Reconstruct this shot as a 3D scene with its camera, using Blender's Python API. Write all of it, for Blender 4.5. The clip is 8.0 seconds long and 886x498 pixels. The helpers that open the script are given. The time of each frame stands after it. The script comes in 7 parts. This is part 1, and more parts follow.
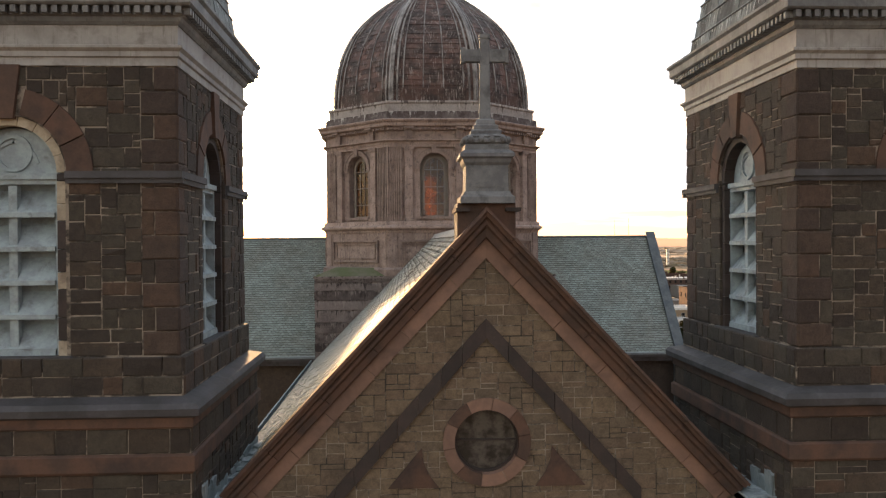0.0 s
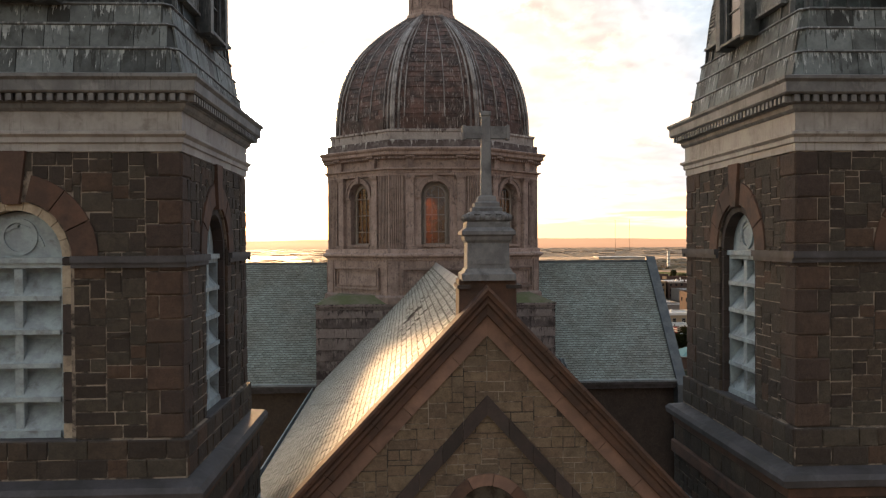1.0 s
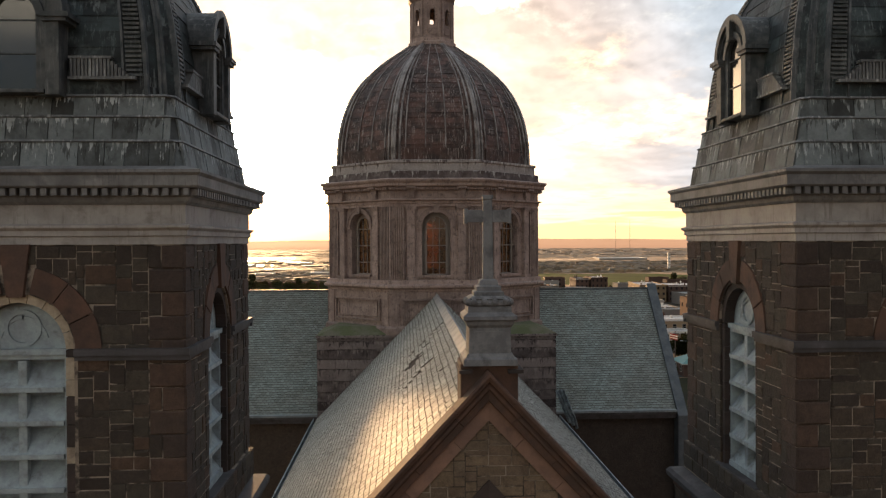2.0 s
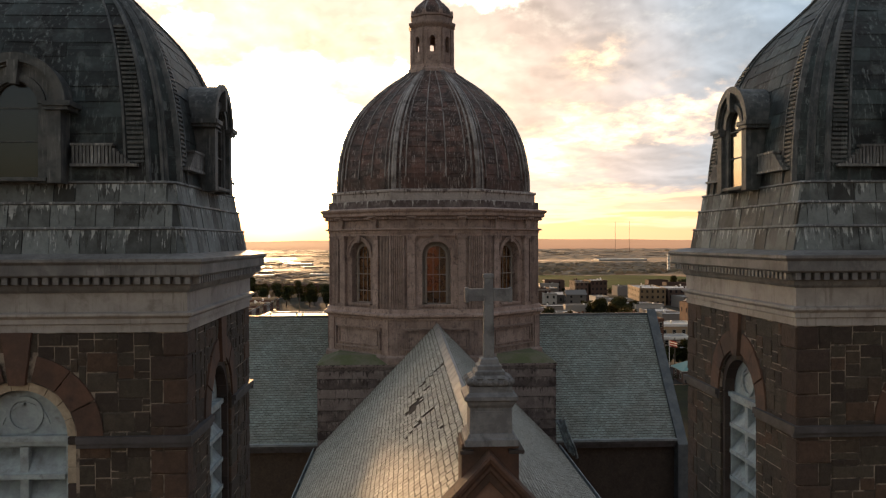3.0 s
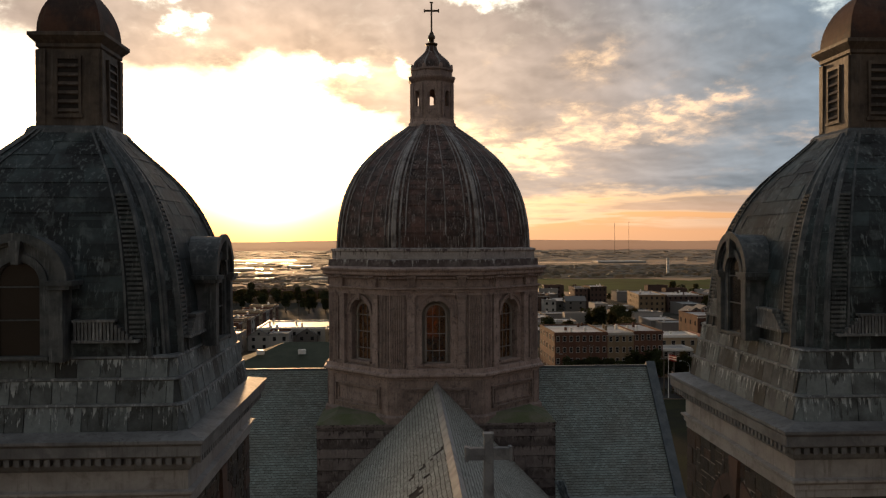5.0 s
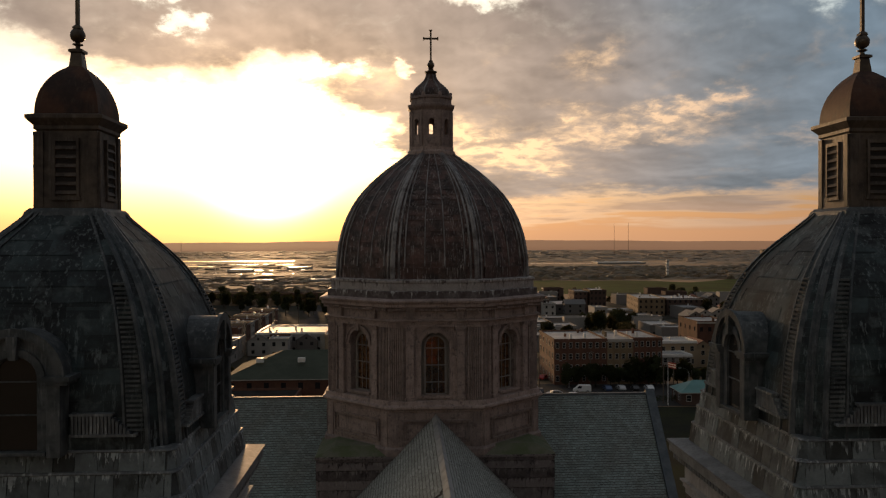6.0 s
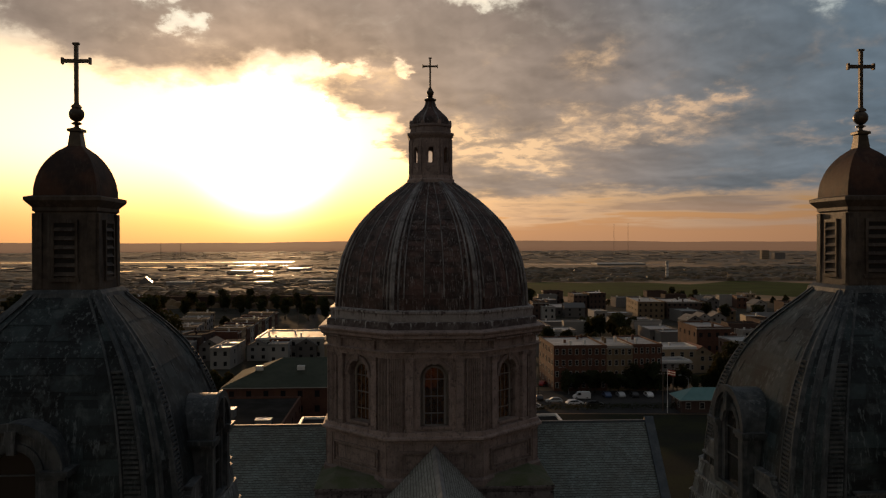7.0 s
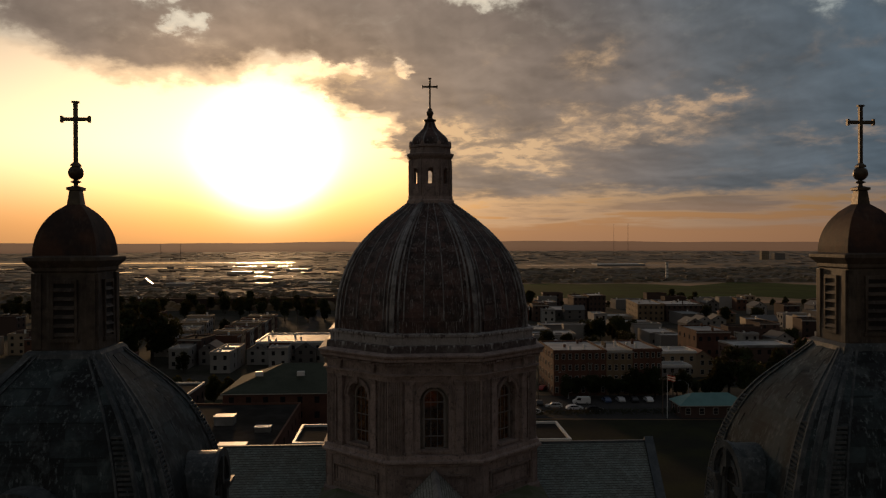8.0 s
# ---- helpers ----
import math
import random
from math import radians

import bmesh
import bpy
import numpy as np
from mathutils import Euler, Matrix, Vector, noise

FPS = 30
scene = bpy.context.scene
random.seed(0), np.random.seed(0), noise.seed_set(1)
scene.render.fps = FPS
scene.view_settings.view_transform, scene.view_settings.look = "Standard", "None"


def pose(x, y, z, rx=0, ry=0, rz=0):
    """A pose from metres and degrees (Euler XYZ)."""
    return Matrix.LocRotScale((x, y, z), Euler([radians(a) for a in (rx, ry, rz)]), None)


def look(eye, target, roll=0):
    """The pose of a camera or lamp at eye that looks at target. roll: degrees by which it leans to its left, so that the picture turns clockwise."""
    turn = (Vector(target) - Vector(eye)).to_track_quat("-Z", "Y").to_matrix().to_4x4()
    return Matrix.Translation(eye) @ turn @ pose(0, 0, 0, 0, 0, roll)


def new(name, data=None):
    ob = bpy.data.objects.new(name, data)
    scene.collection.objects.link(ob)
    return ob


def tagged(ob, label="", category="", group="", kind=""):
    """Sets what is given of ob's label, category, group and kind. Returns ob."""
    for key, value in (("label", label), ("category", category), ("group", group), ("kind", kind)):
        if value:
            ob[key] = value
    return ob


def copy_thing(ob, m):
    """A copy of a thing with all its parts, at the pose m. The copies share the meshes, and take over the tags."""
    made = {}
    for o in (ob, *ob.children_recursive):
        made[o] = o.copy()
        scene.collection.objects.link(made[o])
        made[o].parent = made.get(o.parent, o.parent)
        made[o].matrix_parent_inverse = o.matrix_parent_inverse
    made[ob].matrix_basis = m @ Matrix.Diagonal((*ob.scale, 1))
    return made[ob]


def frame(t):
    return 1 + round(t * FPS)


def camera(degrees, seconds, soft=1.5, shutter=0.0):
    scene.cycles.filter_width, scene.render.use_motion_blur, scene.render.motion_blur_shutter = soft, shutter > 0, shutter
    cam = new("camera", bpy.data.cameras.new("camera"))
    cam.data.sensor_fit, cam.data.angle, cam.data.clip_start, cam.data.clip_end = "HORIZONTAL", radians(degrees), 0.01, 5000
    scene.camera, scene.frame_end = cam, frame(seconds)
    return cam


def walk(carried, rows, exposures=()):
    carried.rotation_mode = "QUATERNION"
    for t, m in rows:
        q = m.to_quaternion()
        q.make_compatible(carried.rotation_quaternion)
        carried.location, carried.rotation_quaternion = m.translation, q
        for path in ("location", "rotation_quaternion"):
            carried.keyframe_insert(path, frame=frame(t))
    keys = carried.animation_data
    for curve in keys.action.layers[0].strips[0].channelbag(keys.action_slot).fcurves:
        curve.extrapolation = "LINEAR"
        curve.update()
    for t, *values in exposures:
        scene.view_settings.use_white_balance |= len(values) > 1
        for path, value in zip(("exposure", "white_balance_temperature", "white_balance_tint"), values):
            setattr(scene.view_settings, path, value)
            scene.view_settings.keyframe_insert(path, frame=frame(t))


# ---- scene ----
cam = camera(56.60, 8.0, soft=1.25)
# seconds, x, y, z, yaw, pitch, lean to the right
ROWS = [
    (0.0, -1.822, -16.937, 31.881, -2.648, -0.520, 0.409),
    (0.5, -1.832, -16.999, 32.784, -2.613, -0.520, 0.377),
    (1.0, -1.835, -17.078, 33.591, -2.597, -0.520, 0.364),
    (1.5, -1.847, -17.115, 34.524, -2.573, -0.520, 0.334),
    (3.0, -1.887, -17.146, 37.281, -2.597, -0.520, 0.258),
    (3.5, -1.893, -17.148, 38.135, -2.598, -0.520, 0.265),
    (4.0, -1.890, -17.147, 39.149, -2.598, -0.520, 0.238),
    (4.5, -1.909, -17.190, 40.034, -2.627, -0.520, 0.222),
    (6.0, -1.860, -17.124, 42.868, -2.670, -0.520, 0.202),
    (6.5, -1.856, -17.122, 43.864, -2.696, -0.520, 0.204),
    (7.0, -1.825, -17.120, 44.788, -2.690, -0.520, 0.167),
    (7.5, -1.821, -17.126, 45.356, -2.683, -0.520, 0.154),
    (8.0, -1.814, -17.096, 46.206, -2.701, -0.520, 0.171),
]
EXPOSURES = [(0.0, 2.7), (0.5, 2.46), (1.0, 2.27), (1.5, 2.1), (3.0, 1.68), (3.5, 1.52), (4.5, 1.1), (6.0, 0.4), (6.5, 0.14), (7.0, -0.12), (7.5, -0.42), (8.0, -0.58)]
walk(cam, [(t, pose(x, y, z, 0, 0, yaw) @ pose(0, 0, 0, 90 + pitch, 0, 0) @ pose(0, 0, 0, 0, 0, -lean)) for t, x, y, z, yaw, pitch, lean in ROWS], EXPOSURES)

# ---- light: a low sun behind broken cloud ----
SUN_AZ, SUN_EL = -9.3, 5.9
sun = new("sun", bpy.data.lights.new("sun", "SUN"))
sun.data.energy, sun.data.angle, sun.data.color = 1.7, radians(4.0), (1.0, 0.58, 0.27)
_a, _e = radians(SUN_AZ), radians(SUN_EL)
TO_SUN = Vector((math.sin(_a) * math.cos(_e), math.cos(_a) * math.cos(_e), math.sin(_e)))
sun.matrix_world = look(TO_SUN * 200, (0, 0, 0))


class Tree:
    """Short hand for node trees: sockets or numbers go in, sockets come out."""

    def __init__(self, tree):
        self.t = tree

    def node(self, kind, **props):
        n = self.t.nodes.new(kind)
        for k, v in props.items():
            setattr(n, k, v)
        return n

    def put(self, sock, v):
        if isinstance(v, bpy.types.NodeSocket):
            self.t.links.new(v, sock)
        elif isinstance(v, (tuple, list)) and sock.type == "RGBA":
            sock.default_value = (*v[:3], 1)
        else:
            sock.default_value = v

    def m(self, op, a, b=0.0, c=0.0):
        n = self.node("ShaderNodeMath", operation=op)
        for s, v in zip(n.inputs, (a, b, c)):
            self.put(s, v)
        return n.outputs[0]

    def step(self, x, lo, hi):
        n = self.node("ShaderNodeMapRange", interpolation_type="SMOOTHSTEP")
        self.put(n.inputs["Value"], x)
        self.put(n.inputs["From Min"], lo)
        self.put(n.inputs["From Max"], hi)
        return n.outputs["Result"]

    def mix(self, fac, a, b, blend="MIX"):
        n = self.node("ShaderNodeMix", data_type="RGBA", blend_type=blend)
        self.put(n.inputs["Factor"], fac)
        self.put(n.inputs[6], a)
        self.put(n.inputs[7], b)
        return n.outputs[2]

    def noise(self, vec, scale, detail=4.0, rough=0.55, distort=0.0):
        n = self.node("ShaderNodeTexNoise")
        self.put(n.inputs["Vector"], vec)
        for k, v in (("Scale", scale), ("Detail", detail), ("Roughness", rough), ("Distortion", distort)):
            self.put(n.inputs[k], v)
        return n.outputs["Fac"]

    def xyz(self, x, y, z):
        n = self.node("ShaderNodeCombineXYZ")
        for s, v in zip(n.inputs, (x, y, z)):
            self.put(s, v)
        return n.outputs[0]

    def split(self, vec):
        n = self.node("ShaderNodeSeparateXYZ")
        self.put(n.inputs[0], vec)
        return n.outputs

    def bell(self, x, x0, wx, y, y0, wy):
        """A soft elongated spot, 1 in its middle."""
        a = self.m("POWER", self.m("DIVIDE", self.m("SUBTRACT", x, x0), wx), 2.0)
        b = self.m("POWER", self.m("DIVIDE", self.m("SUBTRACT", y, y0), wy), 2.0)
        return self.m("EXPONENT", self.m("MULTIPLY", self.m("ADD", a, b), -1.0))


def make_sky():
    world = bpy.data.worlds.new("evening_sky")
    scene.world = world
    world.use_nodes = True
    world.node_tree.nodes.clear()
    T = Tree(world.node_tree)
    vec = T.node("ShaderNodeTexCoord").outputs["Generated"]
    x, y, z = T.split(vec)
    az = T.m("MULTIPLY", T.m("ARCTAN2", x, y), 57.2958)
    el = T.m("MULTIPLY", T.m("ARCSINE", z), 57.2958)
    clear = T.node("ShaderNodeTexSky", sky_type="NISHITA", sun_disc=False)
    clear.sun_elevation, clear.sun_rotation = radians(SUN_EL), radians(SUN_AZ)
    clear.air_density, clear.dust_density, clear.ozone_density = 1.2, 2.5, 1.5
    blue = T.mix(1.0, clear.outputs[0], (0.072, 0.07, 0.088), "MULTIPLY")
    # warm veil of haze round the sun and along the horizon
    d_az = T.m("SUBTRACT", az, SUN_AZ)
    near = T.bell(d_az, 0.0, 2.7, el, 6.1, 2.5)
    lean = T.m("ADD", T.m("MAXIMUM", d_az, 0.0), T.m("MULTIPLY", T.m("MINIMUM", d_az, 0.0), 0.3))
    wide = T.bell(lean, -2.0, 12.0, el, 4.5, 8.5)
    low = T.bell(d_az, 0.0, 55.0, el, 0.0, 3.8)
    blue = T.mix(T.m("MULTIPLY", wide, T.m("MULTIPLY", T.step(el, 6.5, 0.5), 0.75)), blue, (0.22, 0.10, 0.05))
    glow = T.mix(1.0, blue, T.mix(wide, (0, 0, 0), T.mix(T.step(el, 0.8, 7.0), (0.80, 0.40, 0.16), (1.05, 0.88, 0.58))), "ADD")
    glow = T.mix(T.m("MULTIPLY", low, T.m("SUBTRACT", 0.95, wide)), glow, (0.45, 0.262, 0.165))
    glow = T.mix(1.0, glow, T.mix(low, (0, 0, 0), (0.10, 0.03, 0.0)), "ADD")
    glow = T.mix(1.0, glow, T.mix(near, (0, 0, 0), (15.0, 13.5, 10.5)), "ADD")
    # cloud deck: its lower edge runs high over the sun and comes down to the right
    px = T.m("MULTIPLY", az, 0.075)
    py = T.m("MULTIPLY", T.m("LOGARITHM", T.m("ADD", 1.0, T.m("DIVIDE", T.m("MAXIMUM", el, 0.0), 3.2)), math.e), 2.0)
    p1 = T.xyz(px, py, 0.3)
    ps = T.xyz(T.m("SUBTRACT", px, 0.02), T.m("SUBTRACT", py, 0.05), 0.3)
    big = T.noise(p1, 1.7, 4.0, 0.5, 0.2)
    puff = T.noise(p1, 4.2, 7.0, 0.56, 0.3)
    wisp = T.noise(p1, 13.0, 5.0, 0.58, 0.3)
    soft = T.noise(p1, 3.2, 4.0, 0.48, 0.25)
    soft_s = T.noise(ps, 3.2, 4.0, 0.48, 0.25)
    waz = T.m("ADD", az, T.m("MULTIPLY", T.m("SUBTRACT", T.noise(p1, 5.0, 5.0, 0.6), 0.5), 7.0))
    wel = T.m("ADD", el, T.m("MULTIPLY", T.m("SUBTRACT", T.noise(T.xyz(px, py, 5.7), 6.0, 5.0, 0.6), 0.5), 3.2))
    line = T.node("ShaderNodeFloatCurve")
    curve = line.mapping.curves[0]
    spots = ((-60.0, 14.0), (-26.0, 12.9), (-21.5, 11.6), (-17.5, 10.9), (-11.5, 11.1), (-9.0, 12.1), (-6.0, 12.0), (-5.0, 9.8), (-1.2, 9.0), (0.2, 7.6), (1.4, 4.2), (6.0, 2.75), (14.0, 2.95), (22.0, 2.75), (27.0, 3.4), (60.0, 3.0))
    while len(curve.points) < len(spots):
        curve.points.new(0.5, 0.5)
    for point, (a0, e0) in zip(curve.points, spots):
        point.location = ((a0 + 60.0) / 120.0, e0 / 20.0)
        point.handle_type = "AUTO_CLAMPED"
    line.mapping.update()
    T.put(line.inputs["Value"], T.m("DIVIDE", T.m("ADD", T.m("ADD", az, T.m("MULTIPLY", T.m("SUBTRACT", waz, az), 0.35)), 60.0), 120.0))
    edge = T.m("MULTIPLY", line.outputs[0], 20.0)
    deep = T.m("SUBTRACT", T.m("ADD", el, T.m("MULTIPLY", T.m("SUBTRACT", wel, el), 0.45)), edge)
    cover = T.m("MAXIMUM", T.m("MINIMUM", T.m("DIVIDE", deep, 1.1), 1.0), -2.5)
    cover = T.m("ADD", cover, T.m("MULTIPLY", T.m("SUBTRACT", puff, 0.5), 2.2))
    cover = T.m("ADD", cover, T.m("MULTIPLY", T.m("SUBTRACT", wisp, 0.5), 0.7))
    # gaps: middle, half widths, depth
    for a0, wa, e0, we, amount in ((-17.5, 4.6, 16.7, 0.9, 3.4), (-14.4, 1.0, 14.4, 0.7, 2.0), (-27.2, 1.6, 14.5, 1.0, 1.9), (6.0, 2.0, 16.6, 0.8, 2.8), (22.6, 1.1, 16.8, 0.4, 2.2),
                                   (29.3, 2.6, 15.8, 1.2, 3.2), (-3.4, 1.4, 11.7, 0.4, 2.6), (-0.4, 0.7, 11.6, 0.6, 2.4), (-6.3, 1.6, 11.6, 0.6, 2.0)):
        cover = T.m("SUBTRACT", cover, T.m("MULTIPLY", T.bell(waz, a0, wa, wel, e0, we), amount))
    # a lone lump beside the lantern and thin bars low on the right
    for a0, wa, e0, we, amount in ((0.2, 2.2, 6.6, 1.15, 2.9), (-3.0, 2.6, 9.8, 0.9, 1.2), (-1.2, 3.4, 2.9, 0.22, 1.9)):
        cover = T.m("ADD", cover, T.m("MULTIPLY", T.bell(waz, a0, wa, wel, e0, we), amount))
    thick = T.step(cover, -1.0, 1.0)
    right = T.step(az, -1.0, 7.0)
    bands = T.noise(T.xyz(T.m("MULTIPLY", az, 0.06), T.m("MULTIPLY", el, 0.62), 2.1), 1.7, 5.0, 0.52, 0.25)
    bars = T.m("MULTIPLY", T.step(bands, 0.40, 0.62), T.m("MULTIPLY", T.step(el, 0.5, 1.6), T.m("MULTIPLY", right, 0.72)))
    thick = T.m("MAXIMUM", thick, bars)
    # undersides: warm near the sun, grey further off, slate blue away from it
    dist = T.m("SQRT", T.m("ADD", T.m("POWER", d_az, 2.0), T.m("POWER", T.m("MULTIPLY", T.m("SUBTRACT", el, 6.5), 1.5), 2.0)))
    shade = T.node("ShaderNodeValToRGB")
    shades = ((0.0, (0.90, 0.58, 0.36)), (0.15, (0.62, 0.42, 0.275)), (0.30, (0.40, 0.298, 0.225)), (0.45, (0.30, 0.236, 0.195)), (0.62, (0.175, 0.187, 0.20)), (0.80, (0.128, 0.168, 0.205)), (1.0, (0.12, 0.15, 0.185)))
    while len(shade.color_ramp.elements) < len(shades):
        shade.color_ramp.elements.new(0.5)
    for e, (at, c) in zip(shade.color_ramp.elements, shades):
        e.position, e.color = at, (*c, 1)
    T.put(shade.inputs[0], T.m("DIVIDE", dist, 50.0))
    grey = shade.outputs[0]
    away = T.step(T.m("ABSOLUTE", d_az), 50.0, 110.0)
    grey = T.mix(away, grey, (0.08, 0.076, 0.078))
    grey = T.mix(T.step(el, 20.0, 55.0), grey, (0.142, 0.152, 0.168))
    # rosier near the horizon
    grey = T.mix(T.m("MULTIPLY", T.step(el, 3.6, 1.2), 0.85), grey, T.mix(T.step(d_az, 8.0, 38.0), (0.50, 0.29, 0.17), (0.27, 0.19, 0.155)))
    relief = T.m("MULTIPLY", T.m("SUBTRACT", soft, soft_s), 1.1)
    tone = T.m("ADD", T.m("ADD", 0.52, relief), T.m("MULTIPLY", big, 0.96))
    tone = T.m("ADD", tone, T.m("MULTIPLY", T.m("SUBTRACT", puff, 0.5), 0.3))
    tone = T.m("MAXIMUM", tone, 0.5)
    grey = T.mix(1.0, grey, T.xyz(tone, tone, tone), "MULTIPLY")
    # what shows through the gaps
    far = T.step(d_az, 8.0, 38.0)
    puffs = T.mix(far, (1.25, 0.80, 0.42), (0.60, 0.42, 0.29))
    pale = T.mix(far, (1.15, 1.02, 0.80), (0.50, 0.56, 0.55))
    behind = T.mix(T.m("MULTIPLY", T.step(az, 0.0, 4.5), T.step(el, 2.6, 4.4)), glow, puffs)
    behind = T.mix(T.m("MULTIPLY", T.step(el, 12.0, 14.5), 0.9), behind, pale)
    lit = T.mix(T.step(el, 10.5, 13.5), T.mix(far, (1.25, 0.82, 0.46), (0.46, 0.31, 0.21)), pale)
    rim = T.m("MULTIPLY", T.step(thick, 0.05, 0.35), T.m("SUBTRACT", 1.0, T.step(thick, 0.4, 0.9)))
    sky = T.mix(thick, behind, grey)
    sky = T.mix(T.m("MULTIPLY", rim, 0.4), sky, lit)
    # thin places in the deck, lit from behind
    torn = T.m("ADD", T.m("MULTIPLY", T.step(T.noise(p1, 8.0, 6.0, 0.58, 0.3), 0.34, 0.72), 1.1), 0.12)
    thin = 0.0
    for a0, wa, e0, we, amount in ((3.6, 2.6, 7.4, 0.9, 1.2), (6.8, 3.0, 6.1, 0.8, 1.25), (9.6, 2.0, 5.2, 0.5, 0.7), (11.6, 1.0, 8.5, 0.7, 0.75), (18.0, 3.6, 8.6, 0.5, 0.95), (15.5, 4.2, 7.4, 0.45, 0.8), (21.9, 0.9, 9.6, 0.5, 0.8), (13.2, 1.5, 12.2, 1.1, 0.42), (12.0, 7.0, 6.7, 0.35, 0.45), (-4.0, 3.2, 10.9, 0.9, 0.7), (28.5, 3.0, 6.7, 0.35, 0.4)):
        thin = T.m("ADD", T.m("MULTIPLY", T.bell(waz, a0, wa, wel, e0, we), amount), thin)
    thin = T.m("MINIMUM", T.m("MULTIPLY", T.m("MULTIPLY", thin, torn), 1.45), 0.92)
    sky = T.mix(thin, sky, puffs)
    # below the horizon a dull ground tone
    sky = T.mix(T.step(el, -0.4, -0.1), (0.05, 0.035, 0.025), sky)
    bg = T.node("ShaderNodeBackground")
    T.put(bg.inputs[0], sky)
    bg.inputs[1].default_value = 1.0
    out = T.node("ShaderNodeOutputWorld")
    T.t.links.new(bg.outputs[0], out.inputs[0])


make_sky()

# ---- materials ----
def material(name, base, rough=0.85, metal=0.0, vary=(), grain=(30.0, 0.25), stain=None, bump=(25.0, 0.3, 0.01), per_object=0.0, per_island=0.0, streak=None):
    """base: colour; vary: a second colour in patches; stain: (colour, scale, amount); streak: pale or dark runs down a face (colour, amount)."""
    mat = bpy.data.materials.new(name)
    mat.use_nodes = True
    T = Tree(mat.node_tree)
    b = mat.node_tree.nodes["Principled BSDF"]
    geo = T.node("ShaderNodeNewGeometry")
    pos = geo.outputs["Position"]
    col = base
    if vary:
        col = T.mix(T.step(T.noise(pos, vary[1], 4.0, 0.6), 0.38, 0.64), base, vary[0])
    shade = T.m("ADD", 1.0 - grain[1], T.m("MULTIPLY", T.noise(pos, grain[0], 5.0, 0.65), 2 * grain[1]))
    if per_object:
        r = T.node("ShaderNodeObjectInfo").outputs["Random"]
        shade = T.m("MULTIPLY", shade, T.m("ADD", 1 - per_object, T.m("MULTIPLY", r, 2 * per_object)))
    if per_island:
        r = geo.outputs["Random Per Island"]
        shade = T.m("MULTIPLY", shade, T.m("ADD", 1 - per_island, T.m("MULTIPLY", r, 2 * per_island)))
    col = T.mix(1.0, col, T.xyz(shade, shade, shade), "MULTIPLY")
    if stain:
        col = T.mix(T.m("MULTIPLY", T.step(T.noise(pos, stain[1], 6.0, 0.65, 0.4), *((0.5, 0.72) if len(stain) < 4 else (stain[3], stain[3] + 0.14))), stain[2]), col, stain[0])
    if streak:
        sx, sy, sz = T.split(pos)
        runs = T.noise(T.xyz(T.m("MULTIPLY", sx, 11.0), T.m("MULTIPLY", sy, 11.0), T.m("MULTIPLY", sz, 0.9)), 1.0, 7.0, 0.72)
        gate = T.noise(pos, 1.7, 4.0, 0.6)
        amount = T.m("MULTIPLY", T.step(runs, *((0.5, 0.66) if len(streak) < 3 else (streak[2], streak[2] + 0.1))), T.m("MULTIPLY", T.step(gate, 0.36, 0.58), streak[1]))
        col = T.mix(amount, col, streak[0])
    T.put(b.inputs["Base Color"], col)
    T.put(b.inputs["Roughness"], T.m("ADD", rough - 0.08, T.m("MULTIPLY", T.noise(pos, 6.0, 3.0), 0.16)))
    b.inputs["Metallic"].default_value = metal
    if bump:
        n = T.node("ShaderNodeBump")
        n.inputs["Strength"].default_value, n.inputs["Distance"].default_value = bump[1], bump[2]
        T.put(n.inputs["Height"], T.noise(pos, bump[0], 6.0, 0.6))
        T.t.links.new(n.outputs[0], b.inputs["Normal"])
    return mat


def stone_material(name, tones, bump=0.75):
    """Random ashlar: each stone takes one of several tones."""
    mat = bpy.data.materials.new(name)
    mat.use_nodes = True
    T = Tree(mat.node_tree)
    b = mat.node_tree.nodes["Principled BSDF"]
    geo = T.node("ShaderNodeNewGeometry")
    pos = geo.outputs["Position"]
    r = T.m("FRACT", T.m("ADD", T.node("ShaderNodeObjectInfo").outputs["Random"], geo.outputs["Random Per Island"]))
    ramp = T.node("ShaderNodeValToRGB")
    ramp.color_ramp.interpolation = "CONSTANT"
    els = ramp.color_ramp.elements
    while len(els) < len(tones):
        els.new(0.5)
    for i, (e, c) in enumerate(zip(els, tones)):
        e.position, e.color = i / len(tones), (*c, 1)
    T.put(ramp.inputs[0], r)
    shade = T.m("ADD", 0.2, T.m("MULTIPLY", T.noise(pos, 26.0, 8.0, 0.8), 1.3))
    shade = T.m("MULTIPLY", shade, T.m("ADD", 0.3, T.m("MULTIPLY", T.noise(pos, 4.5, 6.0, 0.65, 0.8), 1.5)))
    shade = T.m("MULTIPLY", shade, T.m("ADD", 0.72, T.m("MULTIPLY", T.noise(pos, 1.3, 3.0), 0.56)))
    mean = tuple(sum(c[i] for c in tones) / len(tones) for i in range(3))
    col = T.mix(0.28, ramp.outputs[0], mean)
    col = T.mix(1.0, col, T.xyz(shade, shade, shade), "MULTIPLY")
    soot = T.step(T.noise(pos, 0.9, 6.0, 0.65, 0.5), 0.52, 0.75)
    col = T.mix(T.m("MULTIPLY", soot, 0.5), col, (0.03, 0.026, 0.024))
    T.put(b.inputs["Base Color"], col)
    b.inputs["Roughness"].default_value = 0.88
    n = T.node("ShaderNodeBump")
    n.inputs["Strength"].default_value, n.inputs["Distance"].default_value = bump, 0.05
    T.put(n.inputs["Height"], T.noise(pos, 11.0, 8.0, 0.72))
    T.t.links.new(n.outputs[0], b.inputs["Normal"])
    return mat


